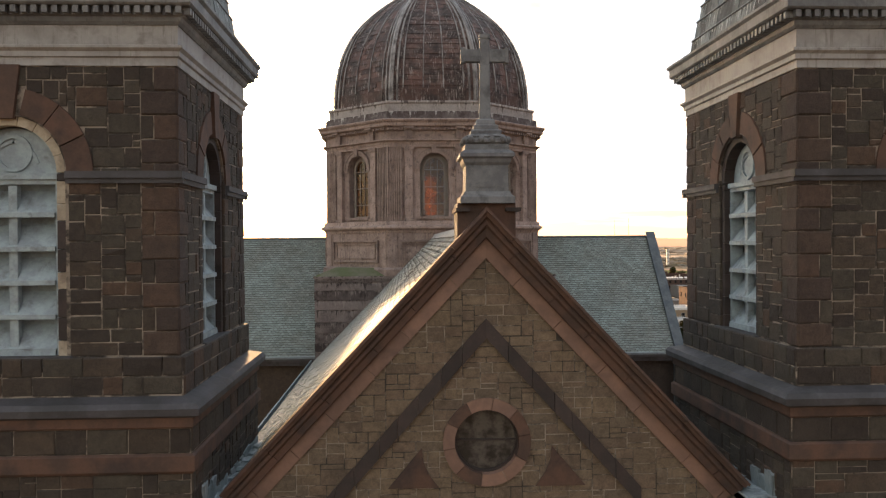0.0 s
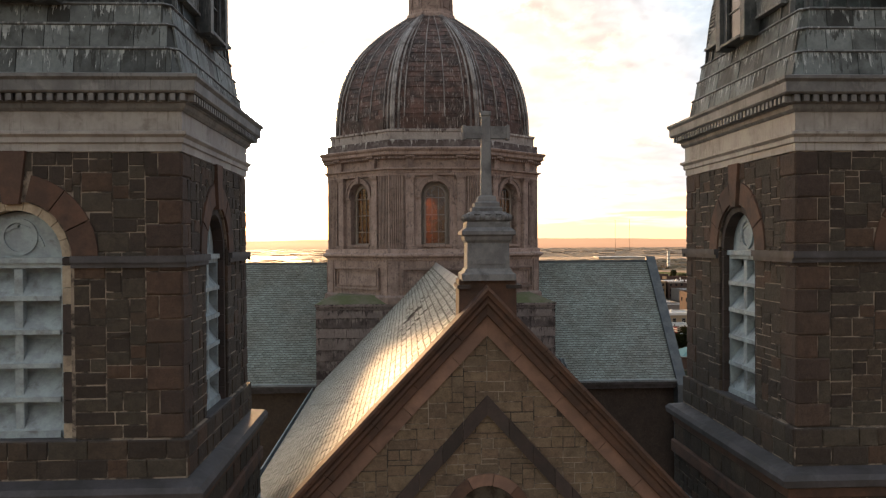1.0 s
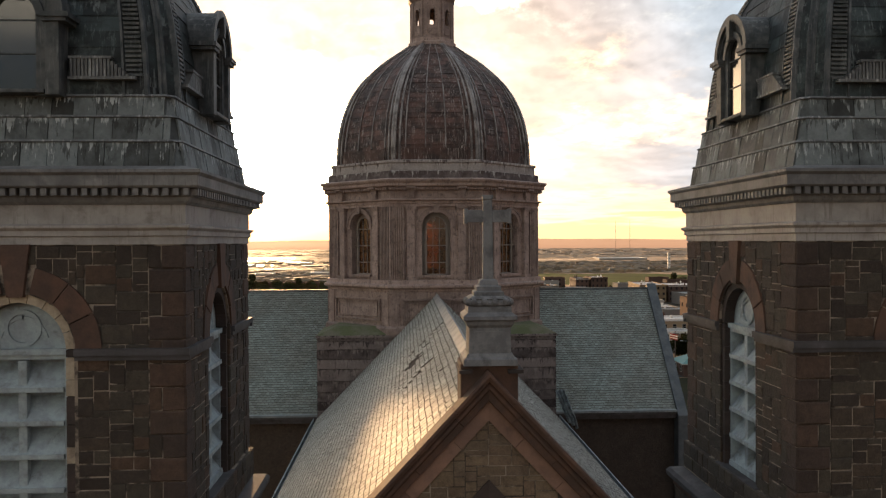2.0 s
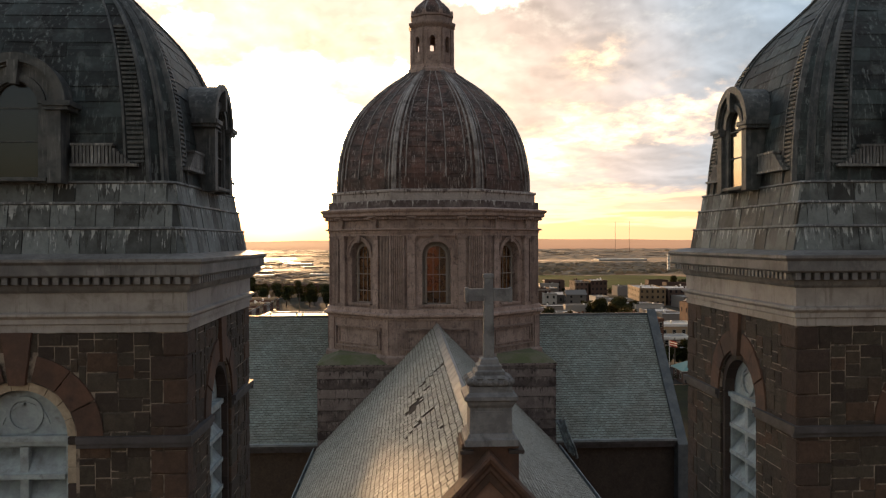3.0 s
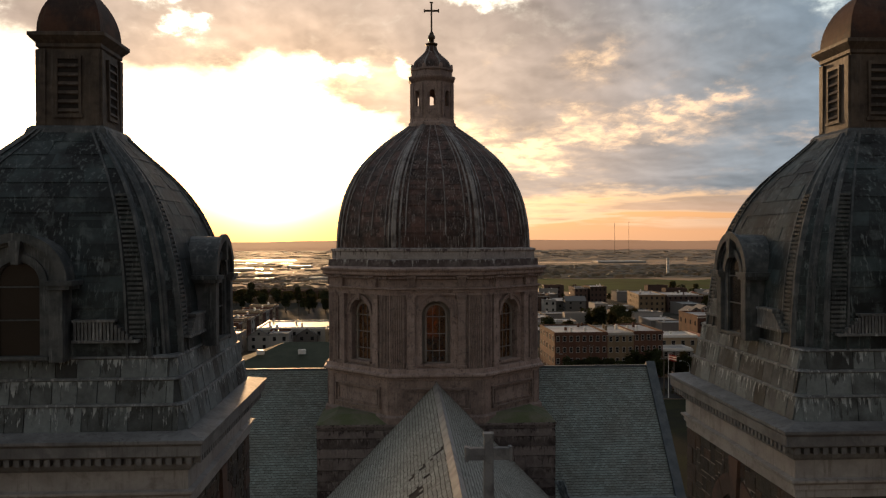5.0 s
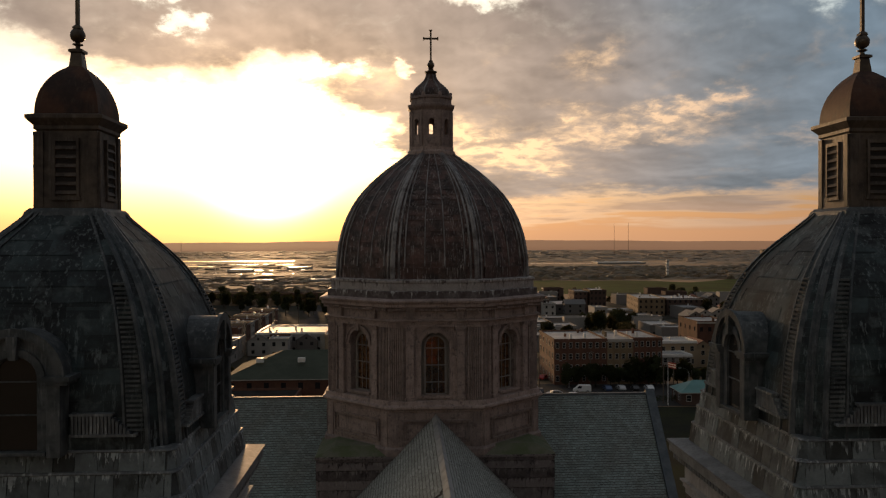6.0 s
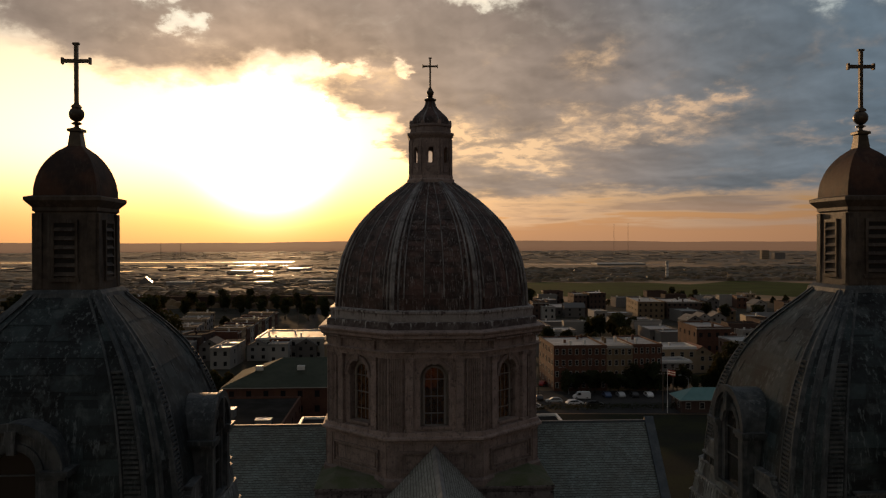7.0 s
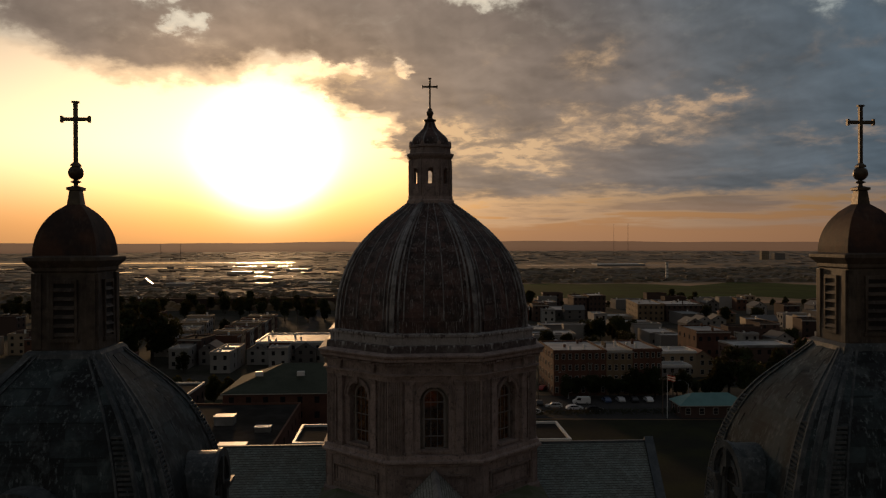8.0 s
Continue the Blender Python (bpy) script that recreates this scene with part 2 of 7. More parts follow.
def drip_material(name, base, dark, pale, pale_amount=0.8, dark_amount=0.7, fine=9.0, rough=0.6):
    """Old sheet metal: every sheet a tone of its own, mineral runs and dark runs that start at its upper edge."""
    mat = bpy.data.materials.new(name)
    mat.use_nodes = True
    T = Tree(mat.node_tree)
    b = mat.node_tree.nodes["Principled BSDF"]
    pos = T.node("ShaderNodeNewGeometry").outputs["Position"]
    up = T.split(T.node("ShaderNodeTexCoord").outputs["Generated"])[2]
    sx, sy, sz = T.split(pos)
    r = T.node("ShaderNodeObjectInfo").outputs["Random"]
    blot = T.noise(pos, 1.6, 5.0, 0.62, 0.4)
    tone = T.step(T.m("ADD", T.m("MULTIPLY", r, 0.55), T.m("MULTIPLY", blot, 0.85)), 0.38, 1.08)
    col = T.mix(tone, base, dark)
    shade = T.m("ADD", 0.55, T.m("MULTIPLY", T.noise(pos, 9.0, 6.0, 0.7), 0.9))
    col = T.mix(1.0, col, T.xyz(shade, shade, shade), "MULTIPLY")
    for tint, amount, seed, lo in ((dark, dark_amount, 31.0, 0.42), (pale, pale_amount, 3.0, 0.46)):
        run = T.noise(T.xyz(T.m("MULTIPLY", sx, fine), T.m("MULTIPLY", sy, fine), T.m("ADD", T.m("MULTIPLY", sz, 0.35), seed)), 1.0, 4.0, 0.7)
        gate = T.step(T.noise(T.xyz(sx, sy, T.m("ADD", sz, seed)), 1.9, 3.0, 0.6), 0.36, 0.6)
        start = T.m("SUBTRACT", 1.0, T.m("ADD", 0.04, T.m("MULTIPLY", T.step(run, lo, lo + 0.3), 1.1)))
        col = T.mix(T.m("MULTIPLY", T.step(up, start, T.m("ADD", start, 0.22)), T.m("MULTIPLY", gate, amount)), col, tint)
    T.put(b.inputs["Base Color"], col)
    T.put(b.inputs["Roughness"], T.m("ADD", rough - 0.1, T.m("MULTIPLY", blot, 0.2)))
    b.inputs["Specular IOR Level"].default_value = 0.25
    n = T.node("ShaderNodeBump")
    n.inputs["Strength"].default_value, n.inputs["Distance"].default_value = 0.35, 0.015
    T.put(n.inputs["Height"], T.noise(pos, 6.0, 6.0, 0.6))
    T.t.links.new(n.outputs[0], b.inputs["Normal"])
    return mat


def window_light_material(name, tint, cloudy):
    """Old cloudy coloured glass that glows when the sun stands behind it."""
    mat = glass_material(name, tint, 0.12, 0.82)
    T = Tree(mat.node_tree)
    out = mat.node_tree.nodes["Material Output"]
    first = out.inputs[0].links[0].from_socket
    milk = T.node("ShaderNodeBsdfTranslucent")
    pos = T.node("ShaderNodeNewGeometry").outputs["Position"]
    T.put(milk.inputs[0], T.mix(T.noise(pos, 2.2, 3.0), (0.42, 0.22, 0.11), (0.85, 0.52, 0.25)))
    mixer = T.node("ShaderNodeMixShader")
    mixer.inputs[0].default_value = cloudy
    T.t.links.new(first, mixer.inputs[1])
    T.t.links.new(milk.outputs[0], mixer.inputs[2])
    T.t.links.new(mixer.outputs[0], out.inputs[0])
    return mat


def glass_material(name, tint=(0.8, 0.85, 0.85), rough=0.05, through_it=0.75):
    mat = bpy.data.materials.new(name)
    mat.use_nodes = True
    T = Tree(mat.node_tree)
    mat.node_tree.nodes.clear()
    clear = T.node("ShaderNodeBsdfTransparent")
    clear.inputs[0].default_value = (*tint, 1)
    shine = T.node("ShaderNodeBsdfGlossy")
    shine.inputs["Roughness"].default_value = rough
    fres = T.node("ShaderNodeFresnel")
    mixer = T.node("ShaderNodeMixShader")
    T.put(mixer.inputs[0], T.m("ADD", T.m("MULTIPLY", fres.outputs[0], 0.9), 1 - through_it - 0.1))
    T.t.links.new(clear.outputs[0], mixer.inputs[1])
    T.t.links.new(shine.outputs[0], mixer.inputs[2])
    out = T.node("ShaderNodeOutputMaterial")
    T.t.links.new(mixer.outputs[0], out.inputs[0])
    return mat


def dull(mat, level):
    """Less mirror-like at low angles."""
    mat.node_tree.nodes["Principled BSDF"].inputs["Specular IOR Level"].default_value = level
    return mat


M_STONE = stone_material("brown_ashlar", [(0.062, 0.046, 0.033), (0.046, 0.036, 0.029), (0.076, 0.055, 0.039), (0.038, 0.030, 0.025), (0.092, 0.055, 0.036), (0.057, 0.050, 0.038), (0.032, 0.024, 0.020), (0.071, 0.061, 0.046)])
M_GABLE = stone_material("olive_brown_ashlar", [(0.154, 0.114, 0.076), (0.176, 0.130, 0.084), (0.133, 0.098, 0.070), (0.191, 0.141, 0.094), (0.147, 0.114, 0.080), (0.166, 0.117, 0.080)])
M_MORTAR = material("lime_mortar", (0.27, 0.225, 0.18), 0.95, grain=(60, 0.3), stain=((0.045, 0.038, 0.032), 1.5, 1.0, 0.42), bump=(80, 0.3, 0.005))
M_BROWN = material("brownstone_trim", (0.105, 0.057, 0.039), 0.85, vary=((0.068, 0.042, 0.032), 1.5), grain=(18, 0.3), stain=((0.025, 0.020, 0.020), 0.8, 0.7), per_object=0.14, bump=(14, 0.35, 0.012))
M_FASCIA = material("smooth_brownstone", (0.224, 0.133, 0.097), 0.85, vary=((0.163, 0.101, 0.078), 1.0), grain=(14, 0.2), stain=((0.077, 0.051, 0.044), 0.9, 0.6), per_object=0.12, bump=(20, 0.25, 0.008))
M_DARKBAND = material("dark_band_stone", (0.037, 0.029, 0.026), 0.85, vary=((0.051, 0.036, 0.032), 2.2), grain=(20, 0.3), per_object=0.2, bump=(16, 0.35, 0.012))
M_LEDGE = material("slate_grey_ledge", (0.059, 0.056, 0.062), 0.7, vary=((0.038, 0.037, 0.039), 1.4), grain=(16, 0.3), stain=((0.128, 0.128, 0.134), 2.2, 0.35), bump=(18, 0.3, 0.01))
M_PALE = material("pale_arch_stone", (0.42, 0.36, 0.27), 0.85, vary=((0.30, 0.25, 0.19), 2.0), grain=(18, 0.25), stain=((0.12, 0.09, 0.07), 1.8, 0.7), per_object=0.15, bump=(20, 0.3, 0.01))
M_CORNICE = material("painted_metal_cornice", (0.33, 0.315, 0.30), 0.6, vary=((0.25, 0.235, 0.225), 1.2), grain=(10, 0.16), stain=((0.13, 0.11, 0.10), 1.5, 0.7), streak=((0.14, 0.12, 0.11), 0.6), bump=(8, 0.15, 0.01))
M_CORNICETOP = material("weathered_cornice_metal", (0.165, 0.168, 0.17), 0.6, vary=((0.10, 0.102, 0.106), 1.2), grain=(10, 0.25), stain=((0.30, 0.3, 0.295), 1.8, 0.45), streak=((0.05, 0.048, 0.048), 0.7), bump=(8, 0.2, 0.01))
M_LOUVRE = material("flaking_grey_louvre_paint", (0.315, 0.38, 0.405), 0.7, vary=((0.24, 0.285, 0.31), 3.0), grain=(14, 0.2), stain=((0.127, 0.132, 0.135), 2.5, 0.75), bump=(25, 0.3, 0.008))
M_SHEET = material("weathered_sheet_metal", (0.029, 0.041, 0.043), 0.55, vary=((0.014, 0.016, 0.017), 1.2), grain=(5, 0.5), stain=((0.11, 0.13, 0.13), 1.5, 0.5, 0.52), streak=((0.26, 0.30, 0.30), 0.4, 0.53), per_object=0.15, per_island=0.65, bump=(7, 0.3, 0.012))
M_TIER = drip_material("dripped_sheet_metal", (0.17, 0.195, 0.198), (0.026, 0.028, 0.027), (0.46, 0.5, 0.5), 0.8, 0.85, 9.0)
M_SHEETRIB = material("dark_sheet_rib", (0.044, 0.052, 0.056), 0.5, vary=((0.095, 0.101, 0.102), 2.5), grain=(9, 0.3), streak=((0.218, 0.230, 0.232), 0.6), bump=(9, 0.3, 0.01))
M_DOME = material("dome_sheet_metal", (0.088, 0.048, 0.039), 0.6, vary=((0.04, 0.028, 0.025), 0.9), grain=(5, 0.4), stain=((0.19, 0.145, 0.128), 1.3, 0.5), streak=((0.40, 0.355, 0.33), 0.75, 0.53), per_island=0.55, bump=(5, 0.3, 0.015))
M_DOMERIB = material("dome_rib_metal", (0.25, 0.235, 0.225), 0.5, vary=((0.085, 0.072, 0.068), 1.2), grain=(5, 0.35), streak=((0.40, 0.39, 0.385), 0.8), bump=(6, 0.3, 0.015))
M_DRUM = material("drum_painted_stone", (0.31, 0.238, 0.208), 0.75, vary=((0.225, 0.168, 0.148), 1.4), grain=(9, 0.36), stain=((0.07, 0.051, 0.046), 3.2, 0.65, 0.54), streak=((0.06, 0.046, 0.043), 0.75, 0.53), per_object=0.2, bump=(8, 0.3, 0.018))
M_BASE = drip_material("base_sheet_cladding", (0.20, 0.172, 0.165), (0.035, 0.027, 0.028), (0.30, 0.265, 0.25), 0.5, 0.95, 5.0)
M_SLATE = material("grey_green_slate", (0.245, 0.30, 0.285), 0.72, vary=((0.215, 0.24, 0.222), 0.5), grain=(12, 0.2), stain=((0.13, 0.135, 0.115), 0.6, 0.4), per_object=0.16, per_island=0.2, bump=(20, 0.2, 0.006))
M_NAVESLATE = dull(material("warm_grey_slate", (0.31, 0.315, 0.285), 0.66, vary=((0.26, 0.27, 0.24), 0.6), grain=(12, 0.2), stain=((0.16, 0.15, 0.125), 0.7, 0.45), per_object=0.18, per_island=0.22, bump=(20, 0.2, 0.006)), 0.5)
M_DECK = material("bare_roof_boards", (0.035, 0.025, 0.02), 0.95, grain=(15, 0.4))
M_CAP = material("ridge_metal", (0.26, 0.26, 0.25), 0.5, vary=((0.16, 0.16, 0.155), 1.2), grain=(8, 0.2), stain=((0.3, 0.3, 0.3), 2.0, 0.4), bump=(10, 0.25, 0.01))
M_LEAD = material("blue_grey_flashing", (0.14, 0.175, 0.19), 0.5, vary=((0.21, 0.25, 0.265), 1.4), grain=(8, 0.25), stain=((0.4, 0.42, 0.42), 2.5, 0.35), bump=(7, 0.3, 0.012))
M_DARKLEAD = material("dark_lead_coping", (0.055, 0.07, 0.082), 0.6, vary=((0.085, 0.10, 0.11), 1.2), grain=(8, 0.3), stain=((0.16, 0.18, 0.19), 2.2, 0.35), bump=(7, 0.3, 0.012))
M_TORN = material("pale_torn_flashing", (0.30, 0.36, 0.39), 0.5, vary=((0.16, 0.19, 0.21), 3.0), grain=(8, 0.3), streak=((0.06, 0.06, 0.06), 0.6), bump=(7, 0.3, 0.012))
M_MOSS = material("mossy_ledge_roof", (0.085, 0.10, 0.045), 0.9, vary=((0.13, 0.125, 0.085), 0.8), grain=(10, 0.3), bump=(12, 0.4, 0.02))
M_CROSS = material("granite_cross", (0.186, 0.191, 0.197), 0.8, vary=((0.124, 0.127, 0.135), 2.2), grain=(30, 0.25), stain=((0.050, 0.050, 0.052), 2.0, 0.75), bump=(25, 0.35, 0.01))
M_CROSSDARK = material("sooty_carved_granite", (0.098, 0.096, 0.098), 0.85, vary=((0.180, 0.184, 0.189), 5.0), grain=(25, 0.35), bump=(18, 0.4, 0.015))
M_IRON = material("bronze_finial", (0.06, 0.045, 0.032), 0.45, metal=0.6, vary=((0.11, 0.08, 0.05), 4.0), grain=(20, 0.2), bump=(20, 0.2, 0.004))
M_CAPDOME = material("copper_brown_cap", (0.090, 0.049, 0.035), 0.62, vary=((0.045, 0.033, 0.030), 1.6), grain=(8, 0.3), streak=((0.120, 0.088, 0.070), 0.5), bump=(8, 0.2, 0.01))
M_LANTERN = dull(material("lantern_sheet_metal", (0.101, 0.079, 0.061), 0.6, vary=((0.056, 0.044, 0.036), 1.8), grain=(8, 0.35), stain=((0.026, 0.021, 0.019), 2.5, 0.6), streak=((0.165, 0.143, 0.124), 0.5), bump=(8, 0.25, 0.01)), 0.2)
# near-black colour stands in for the shade inside belfry, lantern and drum
M_DARK = material("interior_shade_black", (0.02, 0.017, 0.015), 0.95, grain=(8, 0.3))
M_DARKPANE = material("sooty_window_glass", (0.03, 0.026, 0.023), 0.22, vary=((0.09, 0.08, 0.07), 3.0), grain=(4, 0.4), bump=(3, 0.25, 0.015))
M_LEADLIGHT = window_light_material("leaded_window", (0.46, 0.33, 0.22), 0.25)

# dark edges and lower margin paint the shadow line along each course
M_SLATEEDGE = material("slate_shadow_line", (0.06, 0.058, 0.048), 0.9, vary=((0.11, 0.105, 0.085), 1.5), grain=(9, 0.4), bump=None)
dull(M_SLATE, 0.45)
for _m, _l in ((M_CAPDOME, 0.06), (M_SHEET, 0.2), (M_SHEETRIB, 0.2), (M_DOME, 0.3)):
    dull(_m, _l)
M_ATTIC = drip_material("patinated_attic_metal", (0.34, 0.31, 0.295), (0.06, 0.043, 0.042), (0.52, 0.51, 0.49), 0.7, 0.9, 4.0)
M_QUOIN = stone_material("dark_quoin", [(0.057, 0.039, 0.032), (0.045, 0.032, 0.027), (0.075, 0.050, 0.037), (0.090, 0.055, 0.039)])

# ---- shaping helpers ----
R = random.Random(7)


def rz(deg):
    return pose(0, 0, 0, 0, 0, deg)


def thing(name, at, label, category, group="", kind=""):
    ob = new(name)
    ob.matrix_basis = Matrix.Translation(at) if not isinstance(at, Matrix) else at
    ob.empty_display_size = 0.3
    return tagged(ob, label, category, group, kind)


def mesh_of(name, bm, mat, smooth=False):
    me = bpy.data.meshes.new(name)
    bmesh.ops.recalc_face_normals(bm, faces=bm.faces)
    bm.to_mesh(me)
    bm.free()
    me.materials.append(mat)
    if smooth:
        me.polygons.foreach_set("use_smooth", [True] * len(me.polygons))
    return me


def part(name, bm, mat, parent, label="", m=None, smooth=False, kind=""):
    me = bm if isinstance(bm, bpy.types.Mesh) else mesh_of(name, bm, mat, smooth)
    ob = new(name, me)
    ob.parent = parent
    if m is not None:
        ob.matrix_basis = m
    return tagged(ob, label, "", "", kind)


def box(bm, x0, x1, y0, y1, z0, z1, m=None):
    v = [bm.verts.new((x, y, z)) for z in (z0, z1) for y in (y0, y1) for x in (x0, x1)]
    for f in ((0, 1, 3, 2), (4, 6, 7, 5), (0, 4, 5, 1), (2, 3, 7, 6), (0, 2, 6, 4), (1, 5, 7, 3)):
        bm.faces.new([v[i] for i in f])
    if m is not None:
        bmesh.ops.transform(bm, matrix=m, verts=v)
    return v


def boxes(*rows):
    bm = bmesh.new()
    for r in rows:
        box(bm, *r)
    return bm


def soft_box(x0, x1, y0, y1, z0, z1, bevel=0.015):
    bm = boxes((x0, x1, y0, y1, z0, z1))
    bmesh.ops.bevel(bm, geom=bm.edges[:], offset=bevel, segments=2, affect="EDGES", profile=0.6)
    return bm


def prism(bm, outline, y0, y1):
    """A shape drawn in x and z, given depth along y."""
    a = [bm.verts.new((x, y0, z)) for x, z in outline]
    b = [bm.verts.new((x, y1, z)) for x, z in outline]
    n = len(outline)
    bm.faces.new(a)
    bm.faces.new(b[::-1])
    for i in range(n):
        bm.faces.new((a[i], b[i], b[(i + 1) % n], a[(i + 1) % n]))
    return bm


def strip(bm, low, high, y0, y1):
    """A band between two lines of x, z, given depth along y."""
    g = [[bm.verts.new((x, y, z)) for x, z in line] for y in (y0, y1) for line in (low, high)]
    n = len(low)
    for i in range(n - 1):
        bm.faces.new((g[0][i], g[0][i + 1], g[1][i + 1], g[1][i]))
        bm.faces.new((g[2][i], g[3][i], g[3][i + 1], g[2][i + 1]))
        bm.faces.new((g[0][i], g[2][i], g[2][i + 1], g[0][i + 1]))
        bm.faces.new((g[1][i], g[1][i + 1], g[3][i + 1], g[3][i]))
    for i in (0, n - 1):
        bm.faces.new((g[0][i], g[1][i], g[3][i], g[2][i]))
    return bm


def arc(r, cz, a0, a1, n, cx=0.0):
    return [(cx + r * math.cos(radians(a0 + (a1 - a0) * i / n)), cz + r * math.sin(radians(a0 + (a1 - a0) * i / n))) for i in range(n + 1)]


def ring(r0, r1, cz, y0, y1, a0=0.0, a1=180.0, n=20, cx=0.0):
    return strip(bmesh.new(), arc(r0, cz, a0, a1, n, cx), arc(r1, cz, a0, a1, n, cx), y0, y1)


def polygon(n, apothem, chamfer=None):
    """Corners of a plan with a flat side towards -y; chamfer cuts the corners of a square."""
    if chamfer is not None:
        h, c = apothem, chamfer
        return [(-h + c, -h), (h - c, -h), (h, -h + c), (h, h - c), (h - c, h), (-h + c, h), (-h, h - c), (-h, -h + c)]
    r = apothem / math.cos(math.pi / n)
    return [(r * math.cos(-math.pi / 2 - math.pi / n + 2 * math.pi * i / n), r * math.sin(-math.pi / 2 - math.pi / n + 2 * math.pi * i / n)) for i in range(n)]


def loft(bm, n, profile, chamfer=None, caps=True):
    """Rings of the plan stacked along z: rows of apothem, z."""
    rings = [[bm.verts.new((x, y, z)) for x, y in polygon(n, a, None if chamfer is None else chamfer * a)] for a, z in profile]
    for a, b in zip(rings, rings[1:]):
        for i in range(len(a)):
            j = (i + 1) % len(a)
            bm.faces.new((a[i], a[j], b[j], b[i]))
    if caps:
        bm.faces.new(rings[0][::-1])
        bm.faces.new(rings[-1])
    return bm


def lathe(bm, profile, n=20):
    return loft(bm, n, profile)


def arched_wall(bm, u0, u1, z0, z1, half, sill, spring, y0, y1, n=14):
    """A wall with one round-headed opening through it."""
    box(bm, u0, -half, y0, y1, z0, z1)
    box(bm, half, u1, y0, y1, z0, z1)
    box(bm, -half, half, y0, y1, z0, sill)
    a = arc(half, spring, 180, 0, n)
    strip(bm, a, [(x, z1) for x, _ in a], y0, y1)
    return bm


def smooth_at(table, z):
    """Value at z of a smooth line through rows of (z, value)."""
    zs, vs = [r[0] for r in table], [r[1] for r in table]
    if z <= zs[0]:
        return vs[0]
    if z >= zs[-1]:
        return vs[-1]
    i = max(k for k in range(len(zs)) if zs[k] <= z)
    i = min(i, len(zs) - 2)

    def slope(k):
        a, b = max(k - 1, 0), min(k + 1, len(zs) - 1)
        return (vs[b] - vs[a]) / (zs[b] - zs[a])
    h = zs[i + 1] - zs[i]
    s = (z - zs[i]) / h
    return ((2 * s ** 3 - 3 * s ** 2 + 1) * vs[i] + (s ** 3 - 2 * s ** 2 + s) * h * slope(i) + (-2 * s ** 3 + 3 * s ** 2) * vs[i + 1] + (s ** 3 - s ** 2) * h * slope(i + 1))


# rough-faced stone, 1 by 1 and a little proud of its bed
def unit_stones(mat, count=7, seed=3, rough=0.012):
    r = random.Random(seed)
    made = []
    for k in range(count):
        bm = bmesh.new()
        n = 3
        g = [[None] * (n + 1) for _ in range(n + 1)]
        for i in range(n + 1):
            for j in range(n + 1):
                rim = i in (0, n) or j in (0, n)
                x, z = (0.0, 0.035, 0.965, 1.0)[i] - 0.5, (0.0, 0.06, 0.94, 1.0)[j] - 0.5
                y = r.uniform(0.0, 0.004) if rim else -0.008 - r.uniform(0, rough * 1.4)
                g[i][j] = bm.verts.new((x + (0 if rim else r.uniform(-0.012, 0.012)), y, z + (0 if rim else r.uniform(-0.02, 0.02))))
        for i in range(n):
            for j in range(n):
                bm.faces.new((g[i][j], g[i + 1][j], g[i + 1][j + 1], g[i][j + 1]))
        back = [bm.verts.new((x, 0.05, z)) for x, z in ((-0.5, -0.5), (0.5, -0.5), (0.5, 0.5), (-0.5, 0.5))]
        edge = [[g[i][0] for i in range(n + 1)], [g[n][j] for j in range(n + 1)], [g[i][n] for i in range(n, -1, -1)], [g[0][j] for j in range(n, -1, -1)]]
        for e, (b0, b1) in zip(edge, ((0, 1), (1, 2), (2, 3), (3, 0))):
            bm.faces.new([back[b0], back[b1]] + e[::-1])
        made.append(mesh_of("stone", bm, mat))
    return made


def ashlar(u0, u1, z0, z1, seed, blocked=None, cell=(0.16, 0.135), heights=(1, 2, 2, 2, 3, 3), widths=(2, 3, 3, 4, 5, 6), mid=0.0):
    """Random ashlar of mixed sizes: centre u, centre z, width, height. blocked(z0, z1) gives the half width kept free in the middle."""
    r = random.Random(seed)
    nu, nz = max(1, round((u1 - u0) / cell[0])), max(1, round((z1 - z0) / cell[1]))
    du, dz = (u1 - u0) / nu, (z1 - z0) / nz
    free = [[True] * nu for _ in range(nz)]
    if blocked:
        for j in range(nz):
            b = blocked(z0 + j * dz, z0 + (j + 1) * dz)
            for i in range(nu):
                if abs(u0 + (i + 0.5) * du - mid) < b:
                    free[j][i] = False
    out = []
    for j in range(nz):
        i = 0
        while i < nu:
            if not free[j][i]:
                i += 1
                continue
            h, w = min(r.choice(heights), nz - j), r.choice(widths)
            if w > 2 * h + 2:
                w = 2 * h + 2
            k = 0
            while k < w and i + k < nu and free[j][i + k]:
                k += 1
            if i + k + 1 < nu and k == w and free[j][i + k] and not free[j][i + k + 1]:
                k += 1
            while h > 1 and not all(free[j + q][i + p] for q in range(h) for p in range(k)):
                h -= 1
            for q in range(h):
                for p in range(k):
                    free[j + q][i + p] = False
            out.append((u0 + (i + k / 2) * du, z0 + (j + h / 2) * dz, k * du, h * dz))
            i += k
    return out


JOINT = 0.011


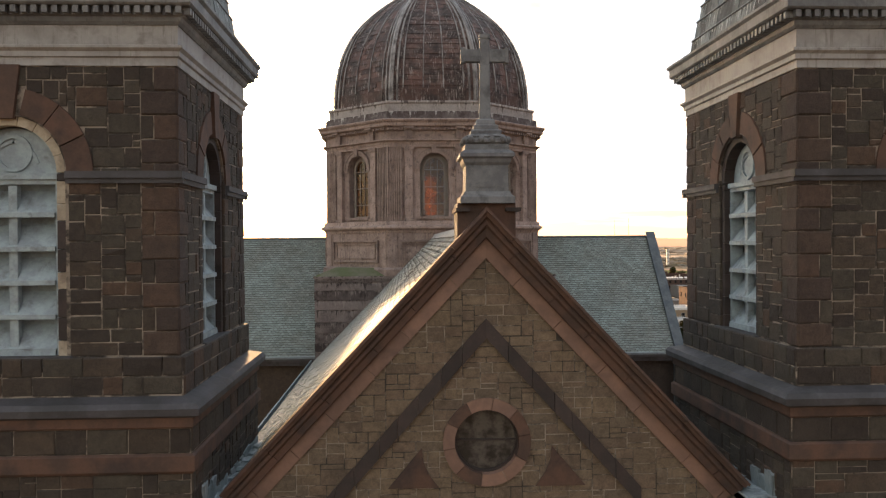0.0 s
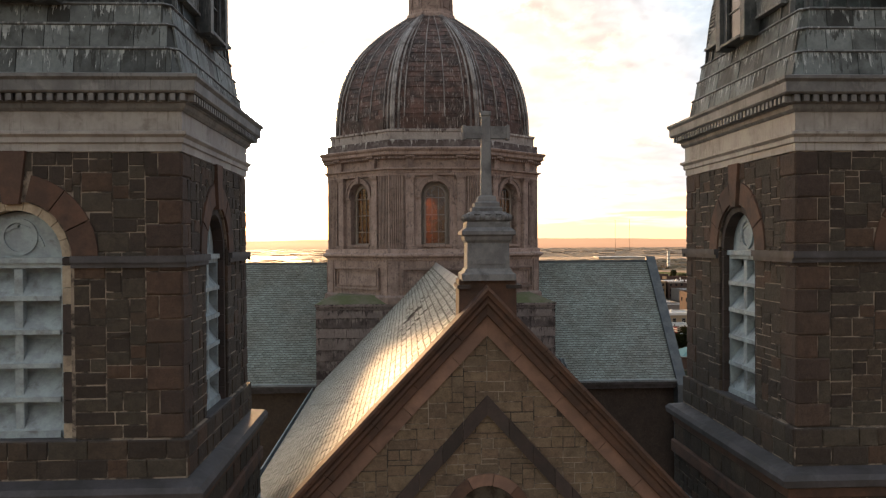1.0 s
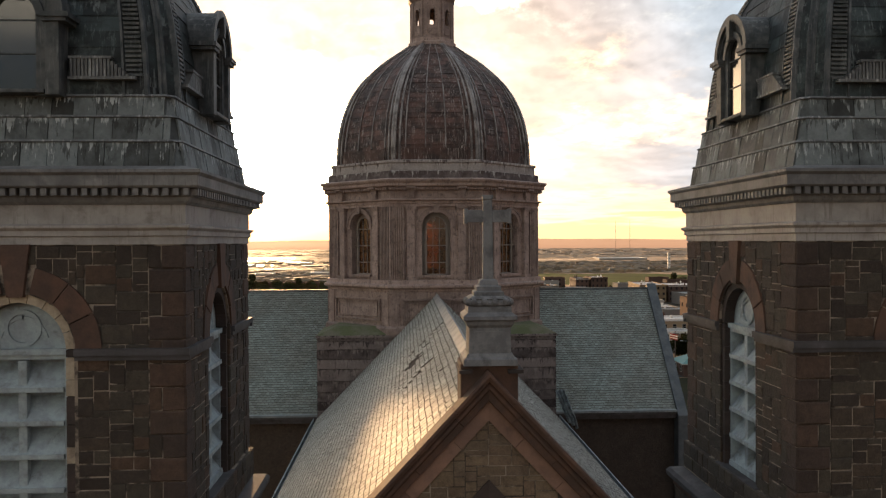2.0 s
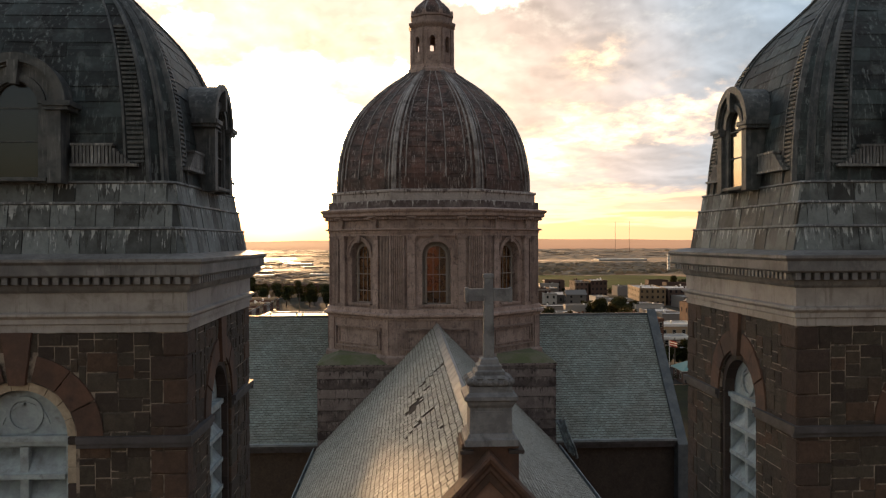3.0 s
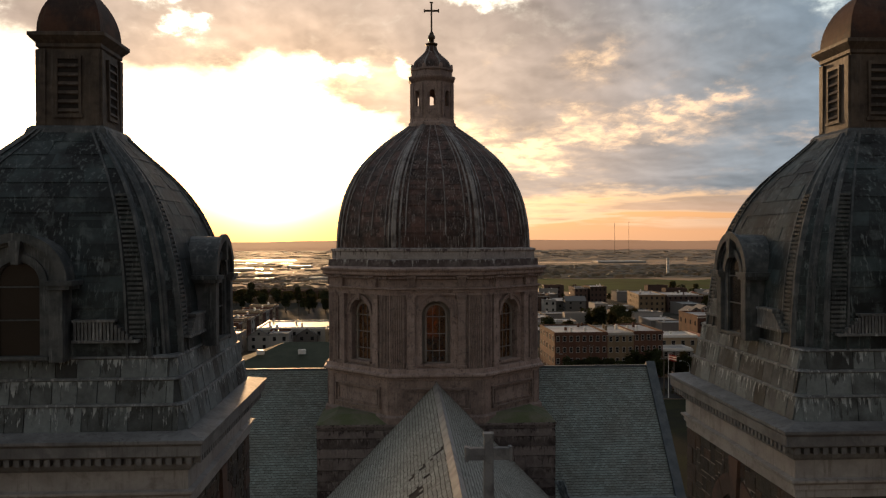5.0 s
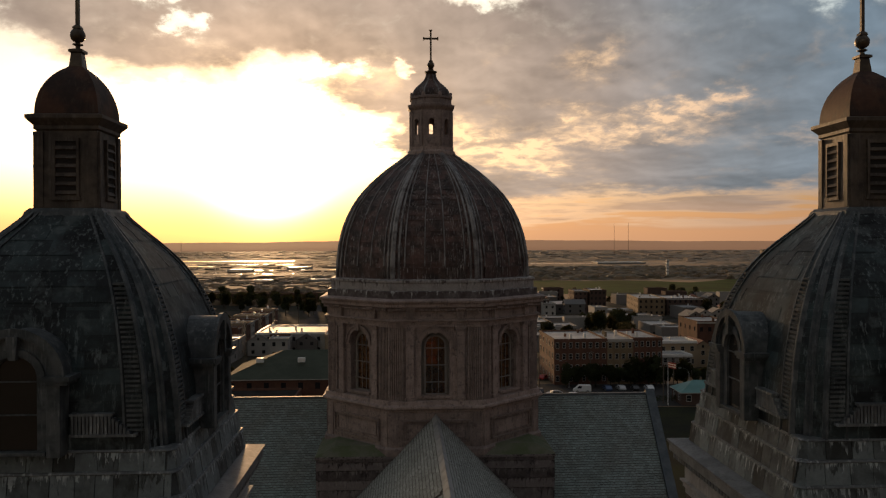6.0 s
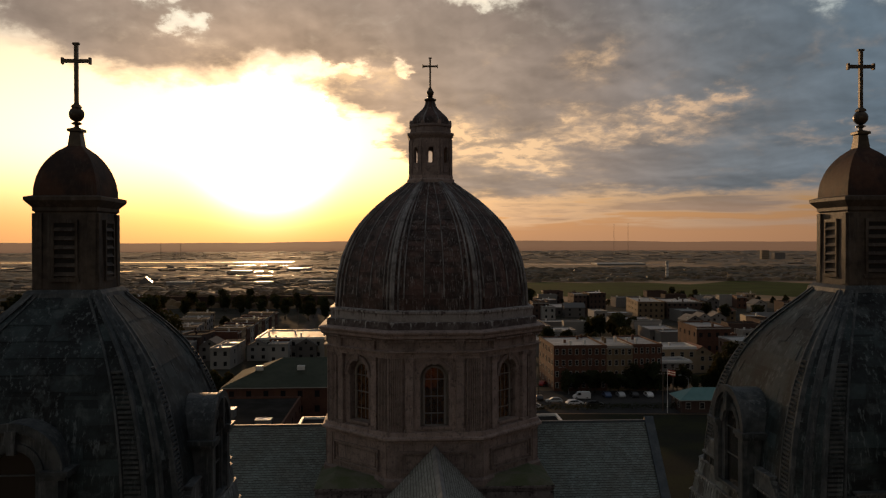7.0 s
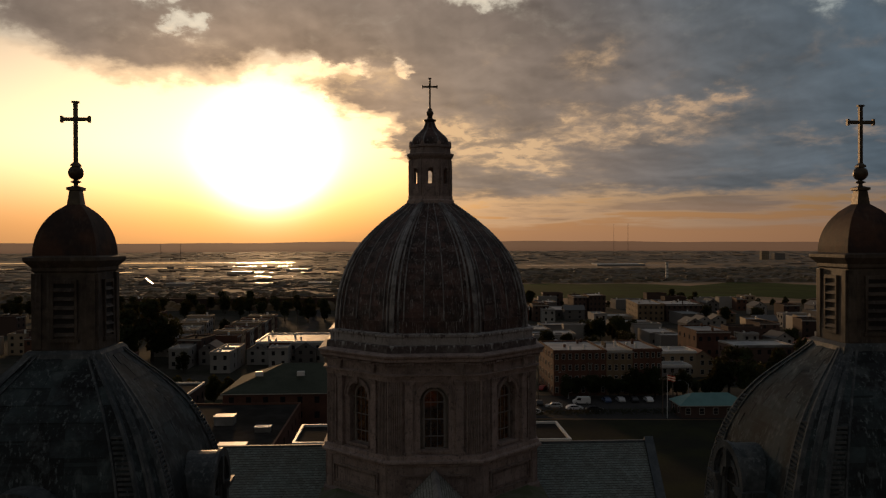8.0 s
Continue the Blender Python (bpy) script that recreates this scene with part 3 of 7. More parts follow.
def lay_stones(parent, meshes, face, stones, depth, seed, single=300):
    """Stones on a face turned by `face`; the first `single` are parts, the rest one joined piece."""
    r = random.Random(seed)
    for i, (u, z, w, h) in enumerate(stones[:single]):
        g = JOINT * r.uniform(0.5, 2.2)
        m = face @ Matrix.Translation((u + r.uniform(-0.004, 0.004), depth, z)) @ pose(0, 0, 0, 0, r.uniform(-0.5, 0.5), 0) @ Matrix.Diagonal((w - g, 1, h - g, 1))
        part("stone", r.choice(meshes), None, parent, m=m)
    rest = stones[single:]
    if rest:
        bm = bmesh.new()
        for u, z, w, h in rest:
            v0 = len(bm.verts)
            bm.from_mesh(r.choice(meshes))
            bm.verts.ensure_lookup_table()
            bmesh.ops.transform(bm, matrix=face @ Matrix.Translation((u, depth, z)) @ Matrix.Diagonal((w - JOINT, 1, h - JOINT, 1)), verts=bm.verts[v0:])
        part("stonework", bm, meshes[0].materials[0], parent, kind="stuff")


STONES = unit_stones(M_STONE, 9, 3, 0.02)
QUOINS = unit_stones(M_QUOIN, 4, 13, 0.02)
GABLE_STONES = unit_stones(M_GABLE, 5, 9, 0.008)

# ---- the two bell towers ----
TOWER_X, TOWER_Y, HW = 9.77, 3.3, 3.36
TOWER_DOME = ((38.55, 3.06), (39.3, 3.0), (40.1, 2.9), (40.7, 2.76), (41.3, 2.56), (41.9, 2.28), (42.4, 1.95), (42.8, 1.6), (43.2, 1.2), (43.65, 0.78))
SIDES = ("front", "right", "back", "left")


def tower_window(tower, face, near, pale):
    """Round-headed louvred belfry opening with its arch stones."""
    win = part("louvred_window", boxes((-0.95, -0.86, -HW + 0.2, -HW + 0.5, 29.6, 33.1), (0.86, 0.95, -HW + 0.2, -HW + 0.5, 29.6, 33.1), (-0.86, 0.86, -HW + 0.2, -HW + 0.5, 29.6, 29.68)), M_LOUVRE, tower, "grey painted louvred belfry window", face)
    for k in range(5):
        z = 29.72 + 0.69 * k
        bm = bmesh.new()
        prism_pts = [(-HW + 0.16, z), (-HW + 0.2, z - 0.03), (-HW + 0.62, z + 0.5), (-HW + 0.58, z + 0.53)]
        a = [bm.verts.new((-0.86, y, zz)) for y, zz in prism_pts]
        b = [bm.verts.new((0.86, y, zz)) for y, zz in prism_pts]
        bm.faces.new(a), bm.faces.new(b[::-1])
        for i in range(4):
            bm.faces.new((a[i], b[i], b[(i + 1) % 4], a[(i + 1) % 4]))
        box(bm, -0.86, 0.86, -HW + 0.14, -HW + 0.18, z - 0.05, z + 0.05)
        part("louvre_blade", bm, M_LOUVRE, win, m=None)
    part("mullion", soft_box(-0.09, 0.09, -HW + 0.22, -HW + 0.4, 29.6, 33.08, 0.02), M_LOUVRE, win)
    head = bmesh.new()
    pts = arc(0.93, 33.32, 0, 180, 20)
    prism(head, pts, -HW + 0.3, -HW + 0.42)
    part("tympanum", head, M_LOUVRE, win, "pale tympanum with a raised roundel")
    bm = ring(0.30, 0.38, 33.74, -HW + 0.25, -HW + 0.31, 0, 360, 28)
    part("roundel", bm, M_LOUVRE, win)
    bm = bmesh.new()
    for s in (-1, 1):
        strip(bm, arc(0.52, 33.42, 90 + s * 4, 90 + s * 78, 10, s * 0.06), arc(0.58, 33.42, 90 + s * 4, 90 + s * 78, 10, s * 0.06), -HW + 0.27, -HW + 0.31)
    part("scroll_moulding", bm, M_LOUVRE, win)
    bm = boxes((-0.95, 0.95, -HW + 0.2, -HW + 0.42, 33.1, 33.2), (-0.95, 0.95, -HW + 0.14, -HW + 0.42, 33.2, 33.32))
    part("transom", bm, M_LOUVRE, win)
    part("backing", boxes((-1.0, 1.0, -HW + 0.56, -HW + 0.6, 29.5, 34.4)), M_LOUVRE, win)
    part("bottom_rail", boxes((-0.86, 0.86, -HW + 0.13, -HW + 0.3, 29.55, 29.72)), M_LOUVRE, win)
    part("window_sill", soft_box(-1.25, 1.25, -HW - 0.1, -HW + 0.52, 29.38, 29.63, 0.03), M_LEDGE, tower, m=face)
    # pale inner arch, jamb stones, dark voussoirs and key
    for i in range(9):
        a0, a1 = i * 20, i * 20 + 19.3
        part("arch_stone", ring(0.95, 1.17, 33.33, -HW + 0.05, -HW + 0.33, a0, a1, 4), M_PALE if pale else M_DARKBAND, tower, m=face)
    for s in (-1, 1):
        z = 29.6
        k = 0
        while z < 33.3:
            h = min(0.34 + 0.12 * ((k * 7) % 3), 33.32 - z)
            x0, x1 = sorted((s * 0.95, s * 1.15))
            part("jamb_stone", soft_box(x0, x1, -HW + 0.05, -HW + 0.33, z, z + h - 0.012, 0.012), M_PALE if pale and (k * 5) % 7 < 3 else M_DARKBAND, tower, m=face)
            z += h
            k += 1
    for i in range(7):
        if i == 3:
            continue
        a0, a1 = 180 / 7 * i + 0.6, 180 / 7 * (i + 1) - 0.6
        part("voussoir", ring(1.18, 1.70, 33.33, -HW - 0.05 - 0.012 * (i % 2), -HW + 0.1, a0, a1, 4), M_BROWN if near else M_STONE, tower, m=face)
    bm = prism(bmesh.new(), [(-0.16, 34.4), (0.16, 34.4), (0.3, 35.47), (-0.3, 35.47)], -HW - 0.1, -HW + 0.1)
    part("keystone", bm, M_BROWN, tower, m=face)
    win.parent = tower
    return win


def tower_blocked(z0, z1):
    if z1 <= 29.62:
        return 0.0
    if z0 < 33.33:
        return 1.16
    if z0 >= 33.33 + 1.66:
        return 0.22
    return max(0.22, math.sqrt(max(0.0, 1.64 ** 2 - (z0 - 33.33) ** 2)))


def dormer(tower, face):
    """Arched dormer on the foot of the dome."""
    f = -3.34
    body = bmesh.new()
    outer, inner = arc(0.92, 40.12, 180, 0, 16), arc(0.42, 40.12, 180, 0, 16)
    strip(body, inner, outer, f, f + 0.28)
    d = part("dormer", body, M_SHEETRIB, tower, "arched sheet-metal dormer window", face)
    for s in (-1, 1):
        x0, x1 = sorted((s * 0.42, s * 0.92))
        part("jamb", boxes((x0, x1, f, f + 0.28, 38.5, 40.12)), M_SHEETRIB, d)
        x0, x1 = sorted((s * 0.8, s * 0.92))
        part("cheek", boxes((x0, x1, f + 0.28, f + 1.2, 38.5, 40.12)), M_SHEETRIB, d)
    part("hood", ring(0.78, 0.96, 40.12, f - 0.05, f + 1.5, 0, 180, 18), M_SHEETRIB, d)
    part("hood_moulding", ring(0.84, 1.02, 40.12, f - 0.13, f - 0.05, 0, 180, 18), M_SHEETRIB, d)
    part("archivolt", ring(0.45, 0.6, 40.12, f - 0.06, f, 0, 180, 16), M_SHEETRIB, d)
    for s in (-1, 1):
        part("pilaster", soft_box(s * 0.78 - 0.14, s * 0.78 + 0.14, f - 0.1, f + 0.02, 38.5, 39.98, 0.015), M_SHEETRIB, d)
        part("capital", boxes((s * 0.84 - 0.24, s * 0.84 + 0.24, f - 0.16, f + 0.9, 39.98, 40.06), (s * 0.86 - 0.28, s * 0.86 + 0.28, f - 0.2, f + 0.9, 40.06, 40.16)), M_SHEETRIB, d)
    part("keystone", prism(bmesh.new(), [(-0.07, 40.5), (0.07, 40.5), (0.12, 40.98), (-0.12, 40.98)], f - 0.17, f + 0.02), M_SHEETRIB, d)
    pane = prism(bmesh.new(), [(-0.42, 38.62), (0.42, 38.62)] + arc(0.42, 40.12, 0, 180, 14), f + 0.07, f + 0.08)
    part("pane", pane, M_DORMERPANE, d)
    for z in (39.34, 40.02):
        part("glazing_bar", boxes((-0.42, 0.42, f + 0.045, f + 0.07, z, z + 0.03)), M_SHEETRIB, d)
    part("sill", soft_box(-0.62, 0.62, f - 0.1, f + 0.25, 38.54, 38.62, 0.015), M_SHEETRIB, d)


M_SHEETLIGHT = material("pale_streaked_sheet", (0.13, 0.14, 0.14), 0.6, vary=((0.07, 0.075, 0.078), 2.0), grain=(7, 0.35), streak=((0.42, 0.43, 0.43), 0.8), bump=(8, 0.3, 0.01))
M_DORMERPANE = material("dormer_glass", (0.02, 0.018, 0.016), 0.1, grain=(3, 0.2), bump=None)


def bell_tower(cx, seed, inner):
    t = thing("bell_tower", (cx, TOWER_Y, 0), "brownstone church bell tower with louvred belfry and dark metal dome", "tower", "pair of bell towers")
    faces = [rz(90 * k) for k in range(4)]
    seen = {0, inner}
    # shaft below the belfry
    part("lower_shaft", loft(bmesh.new(), 4, [(3.69, 0), (3.69, 24.58)]), M_BROWN, t, "brownstone shaft of the tower")
    part("upper_shaft", loft(bmesh.new(), 4, [(3.66, 24.58), (3.66, 28.42)]), M_MORTAR, t)
    part("band_course", loft(bmesh.new(), 4, [(3.70, 27.3), (3.75, 27.36), (3.75, 27.66), (3.70, 27.7)]), M_BROWN, t)
    part("neck_course", loft(bmesh.new(), 4, [(3.68, 28.2), (3.72, 28.24), (3.72, 28.42)]), M_BROWN, t)
    part("weathered_ledge", loft(bmesh.new(), 4, [(3.72, 28.42), (3.86, 28.48), (3.88, 28.62), (3.80, 28.72), (3.45, 28.82)]), M_LEDGE, t, "sloping dark stone ledge")
    part("plinth", loft(bmesh.new(), 4, [(3.47, 28.78), (3.47, 29.3), (3.42, 29.36), (3.42, 29.6)]), M_MORTAR, t)
    # belfry walls
    for k in range(4):
        # on the sides that face the gable the opening stands a little forward of the middle
        mid = 0.0 if k != inner else (-0.2 if cx < 0 else 0.2)
        at = faces[k] @ Matrix.Translation((mid, 0, 0))
        bm = arched_wall(bmesh.new(), -HW + (0.55 if k % 2 else 0) - mid, HW - (0.55 if k % 2 else 0) - mid, 29.3, 35.6, 1.14, 29.5, 33.33, -HW, -HW + 0.55)
        part("belfry_wall", bm, M_MORTAR, t, m=at)
        tower_window(t, at, k in seen, cx < 0 and k == 0)
        for s in (-1, 1):
            x0, x1 = sorted((mid + s * 1.17, s * (HW + 0.13 if k % 2 == 0 else HW - 0.023)))
            bm = boxes((x0, x1, -HW - 0.13, -HW + 0.02, 33.2, 33.34), (x0, x1, -HW - 0.08, -HW + 0.02, 33.1, 33.2))
            part("string_course", bm, M_LEDGE, t, m=faces[k])
        dormer(t, faces[k])
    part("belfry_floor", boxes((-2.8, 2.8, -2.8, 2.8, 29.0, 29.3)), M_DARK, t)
    # entablature of painted metal
    part("architrave", loft(bmesh.new(), 4, [(HW + 0.04, 35.46), (HW + 0.04, 35.62), (HW + 0.09, 35.64), (HW + 0.09, 35.74), (HW + 0.16, 35.8), (HW + 0.16, 35.85), (HW + 0.05, 35.88)]), M_CORNICE, t, "painted metal architrave")
    part("frieze", loft(bmesh.new(), 4, [(HW + 0.05, 35.86), (HW + 0.05, 36.28)]), M_CORNICE, t)
    part("bed_moulding", loft(bmesh.new(), 4, [(HW + 0.08, 36.27), (HW + 0.13, 36.33), (HW + 0.15, 36.42), (HW + 0.2, 36.44), (HW + 0.2, 36.6)]), M_CORNICETOP, t)
    part("cornice", loft(bmesh.new(), 4, [(HW + 0.36, 36.6), (HW + 0.40, 36.64), (HW + 0.40, 36.84), (HW + 0.46, 36.9), (HW + 0.46, 36.96), (HW + 0.05, 37.06)]), M_CORNICETOP, t, "projecting cornice")
    den = mesh_of("dentil", boxes((-0.055, 0.055, -0.14, 0.0, 0, 0.14)), M_CORNICETOP)
    for k in range(4):
        for i in range(36):
            part("dentil", den, None, t, m=faces[k] @ Matrix.Translation((-3.5 + 0.2 * i, -HW - 0.2, 36.45)))
    # stepped metal tiers under the dome, clad in upright sheets
    tiers = ((3.36, 37.02, 3.27, 37.6), (3.24, 37.6, 3.16, 38.12), (3.13, 38.12, 3.07, 38.56))
    r = random.Random(seed)
    for (a0, z0, a1, z1) in tiers:
        part("tier_core", loft(bmesh.new(), 4, [(a0 - 0.02, z0), (a1 - 0.02, z1)], 0.05), M_TIER, t)
        part("tier_lip", loft(bmesh.new(), 4, [(a1 + 0.02, z1 - 0.05), (a1 + 0.05, z1 - 0.03), (a1 + 0.03, z1 + 0.01), (a1 - 0.06, z1 + 0.02)], 0.05), M_SHEETLIGHT, t)
        for k in range(4):
            u = -a0 + 0.17
            while u < a0 - 0.2:
                w = min(r.uniform(0.36, 0.62), a0 - 0.17 - u)
                bm = bmesh.new()
                q = [(u + 0.008, -a0, z0 + 0.01), (u + w - 0.008, -a0, z0 + 0.01), (u + w - 0.008, -a1, z1 - 0.05), (u + 0.008, -a1, z1 - 0.05)]
                o = r.uniform(0.006, 0.022)
                lo = [bm.verts.new((x, y + 0.03, z)) for x, y, z in q]
                hi = [bm.verts.new((x, y - o, z)) for x, y, z in q]
                bm.faces.new(hi)
                for i in range(4):
                    bm.faces.new((lo[i], lo[(i + 1) % 4], hi[(i + 1) % 4], hi[i]))
                part("cladding_sheet", bm, M_TIER, t, m=faces[k])
                u += w
    # dome of eight curved sides, four wide and four narrow
    zs = [38.55 + (43.65 - 38.55) * i / 26 for i in range(27)]
    prof = []
    for i, z in enumerate(zs):
        a = smooth_at(TOWER_DOME, z)
        prof += [(a + 0.012, z), (a, z + 0.004)] if 0 < i < 26 else [(a, z)]
    part("dome_shell", loft(bmesh.new(), 4, prof, 0.17), M_SHEET, t, "dark weathered sheet-metal dome")
    bm = bmesh.new()
    n = 15
    for k in range(4):
        for i in range(n):
            z0, z1 = 38.56 + 5.05 * i / n, 38.56 + 5.05 * (i + 1) / n
            a0, a1 = smooth_at(TOWER_DOME, z0), smooth_at(TOWER_DOME, z1)
            cols = [-0.83, -0.69, -0.4, -0.12, 0.14, 0.42, 0.69, 0.83] if i % 2 else [-0.83, -0.69, -0.52, -0.26, 0.0, 0.27, 0.55, 0.69, 0.83]
            for u0, u1 in zip(cols, cols[1:]):
                o = r.uniform(0.004, 0.022)
                q = [(u0 * a0, -a0 - o - 0.012, z0), (u1 * a0, -a0 - o - 0.012, z0), (u1 * a1, -a1 - o, z1), (u0 * a1, -a1 - o, z1)]
                v = [bm.verts.new(p) for p in q] + [bm.verts.new((x, y + 0.05, z)) for x, y, z in q]
                bm.faces.new(v[:4])
                for a, b in ((0, 1), (1, 2), (2, 3), (3, 0)):
                    bm.faces.new((v[a], v[a + 4], v[b + 4], v[b]))
                bmesh.ops.transform(bm, matrix=faces[k], verts=v)
    part("dome_sheet", bm, M_SHEET, t, kind="stuff")
    for k in range(4):
        for s, c, wid, out in ((-1, 0.91, 0.045, 0.075), (1, 0.91, 0.045, 0.075), (-1, 0.835, 0.05, 0.075), (1, 0.835, 0.05, 0.075), (-1, 0.685, 0.035, 0.06), (1, 0.685, 0.035, 0.06)):
            bm = bmesh.new()
            rows = []
            for z in zs:
                a = smooth_at(TOWER_DOME, z)
                u = s * c * a
                back = max(0.0, c - 0.83) * a
                rows.append([bm.verts.new((u + du, -a + back - q, z)) for du, q in ((-wid, -0.04), (-wid * 0.7, out), (wid * 0.7, out), (wid, -0.04))])
            for p, q in zip(rows, rows[1:]):
                for i in range(3):
                    bm.faces.new((p[i], p[i + 1], q[i + 1], q[i]))
            part("dome_rib", bm, M_SHEETRIB, t, m=faces[k])
        # ladder-like batten strips near the corners
        for s in (-1, 1):
            bm = bmesh.new()
            z = 38.95
            while z < 42.0:
                a = smooth_at(TOWER_DOME, z)
                u0, u1 = sorted((s * 0.705 * a, s * 0.815 * a))
                box(bm, u0, u1, -a - 0.06, -a + 0.02, z, z + 0.05)
                z += 0.1
            part("batten_strip", bm, M_SHEETRIB, t, m=faces[k], kind="stuff")
            # low apron of upright battens beside the dormer, cut off on a slant
            bm = bmesh.new()
            for i in range(17):
                u = s * (1.06 + 0.075 * i)
                top = 39.3 - (0.0 if i < 11 else 0.065 * (i - 10))
                box(bm, u - 0.027, u + 0.027, -3.19, -2.9, 38.92, top)
            u0, u1 = sorted((s * 1.0, s * 2.36))
            box(bm, u0, u1, -3.22, -2.9, 38.86, 38.92)
            u0, u1 = sorted((s * 1.0, s * 1.88))
            box(bm, u0, u1, -3.21, -2.9, 39.29, 39.34)
            part("batten_apron", bm, M_SHEETLIGHT, t, m=faces[k], kind="stuff")
    # lantern
    lan = part("lantern", loft(bmesh.new(), 4, [(0.76, 43.55), (0.76, 43.62), (0.70, 45.52)]), M_LANTERN, t, "square louvred lantern")
    part("lantern_foot", loft(bmesh.new(), 4, [(0.95, 43.45), (0.90, 43.6), (0.82, 43.68)]), M_SHEETRIB, lan)
    part("lantern_cornice", loft(bmesh.new(), 4, [(0.70, 45.5), (0.75, 45.54), (0.75, 45.62), (0.84, 45.72), (0.89, 45.78), (0.89, 45.86), (0.74, 45.9)]), M_LANTERN, lan)
    for k in range(4):
        bm = boxes((-0.3, -0.24, -0.79, -0.69, 43.95, 45.25), (0.24, 0.3, -0.79, -0.69, 43.95, 45.25), (-0.3, 0.3, -0.79, -0.69, 45.25, 45.33), (-0.34, 0.34, -0.81, -0.69, 43.87, 43.95))
        part("louvre_frame", bm, M_LANTERN, lan, m=faces[k])
        # black sheet painted as the shaded inside behind the blades
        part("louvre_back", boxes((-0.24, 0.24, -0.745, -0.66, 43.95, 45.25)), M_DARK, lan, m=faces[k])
        for i in range(6):
            z = 44.0 + 0.21 * i
            bm = boxes((-0.24, 0.24, -0.02, 0.02, -0.07, 0.07))
            bmesh.ops.transform(bm, matrix=Matrix.Translation((0, -0.745, z + 0.06)) @ pose(0, 0, 0, -35), verts=bm.verts[:])
            part("louvre_blade", bm, M_LANTERN, lan, m=faces[k])
        for s in (-1, 1):
            part("corner_strip", soft_box(s * 0.62 - 0.1, s * 0.62 + 0.1, -0.775, -0.66, 43.7, 45.48, 0.015), M_LANTERN, lan, m=faces[k])
    capz = ((45.88, 0.735), (46.1, 0.725), (46.4, 0.665), (46.7, 0.54), (46.95, 0.36), (47.08, 0.21), (47.14, 0.14))
    part("cap_dome", loft(bmesh.new(), 4, [(smooth_at(capz, 45.88 + 1.26 * i / 14), 45.88 + 1.26 * i / 14) for i in range(15)]), M_CAPDOME, t, "small copper-brown cap dome")
    part("finial_base", loft(bmesh.new(), 4, [(0.165, 47.08), (0.12, 47.46), (0.17, 47.48), (0.17, 47.54), (0.06, 47.58)]), M_IRON, t)
    part("finial_collar", lathe(bmesh.new(), [(0.06, 47.55), (0.05, 47.64), (0.12, 47.67), (0.12, 47.69), (0.05, 47.72)], 14), M_IRON, t)
    bm = bmesh.new()
    bmesh.ops.create_uvsphere(bm, u_segments=20, v_segments=14, radius=0.18, matrix=Matrix.Translation((0, 0, 47.90)))
    part("ball", bm, M_IRON, t, "bronze ball", smooth=True)
    part("cross", finial_cross(48.06, 49.62, 49.2, 0.33, 0.042), M_IRON, t, "slender bronze cross")
    # ashlar last
    rq = random.Random(seed)
    for k in range(4):
        a = ashlar(-HW + 0.72, HW - 0.72, 29.62, 35.45, seed * 10 + k, tower_blocked, mid=0.0 if k != inner else (-0.2 if cx < 0 else 0.2))
        z, i = 29.62, k
        while z < 35.4:
            h = min(0.485, 35.45 - z)
            for s in (-1, 1):
                w = (0.72, 0.46)[i % 2]
                part("quoin", rq.choice(QUOINS), None, t, m=faces[k] @ Matrix.Translation((s * (HW + 0.012 - w / 2), -HW - 0.012, z + h / 2)) @ Matrix.Diagonal((w - JOINT, 1, h - JOINT, 1)))
                if w < 0.7:
                    a.append((s * (HW - 0.59), z + h / 2, 0.26, h))
            z, i = z + h, i + 1
        b = ashlar(-3.46, 3.46, 28.84, 29.60, seed * 20 + k, cell=(0.2, 0.38), heights=(1,), widths=(2, 3, 4, 5))
        c = ashlar(-3.65, 3.65, 24.6, 27.3, seed * 30 + k) + ashlar(-3.65, 3.65, 27.7, 28.2, seed * 31 + k, cell=(0.2, 0.5), heights=(1,), widths=(3, 4, 5))
        if k in seen:
            lay_stones(t, STONES, faces[k], a, -HW + 0.004, seed + k, 130)
            lay_stones(t, STONES, faces[k], b, -3.47, seed + k, 16)
        else:
            lay_stones(t, STONES, faces[k], a, -HW, seed + k, 0)
            lay_stones(t, STONES, faces[k], b, -3.47, seed + k, 0)
        lay_stones(t, STONES, faces[k], c, -3.66, seed + k, 0)
    return t


def finial_cross(z0, z1, za, arm, w):
    bm = bmesh.new()
    box(bm, -w, w, -w, w, z0, z1)
    box(bm, -arm, arm, -w * 0.9, w * 0.9, za - w, za + w)
    for s in (-1, 1):
        box(bm, s * arm - 0.6 * w, s * arm + 0.6 * w, -w * 1.1, w * 1.1, za - w * 1.9, za + w * 1.9)
    box(bm, -w * 1.9, w * 1.9, -w * 1.1, w * 1.1, z1 - 0.6 * w, z1 + 0.5 * w)
    loft(bm, 4, [(w * 2.4, z0), (w * 2.2, z0 + w), (w, z0 + 2.5 * w)])
    return bm


bell_tower(-TOWER_X, 11, 1)
bell_tower(TOWER_X, 23, 3)

# ---- gable front between the towers ----
GY, APEX, SLOPE = 1.12, 32.62, 1.06


def rake(x, drop):
    return APEX - drop - SLOPE * abs(x)


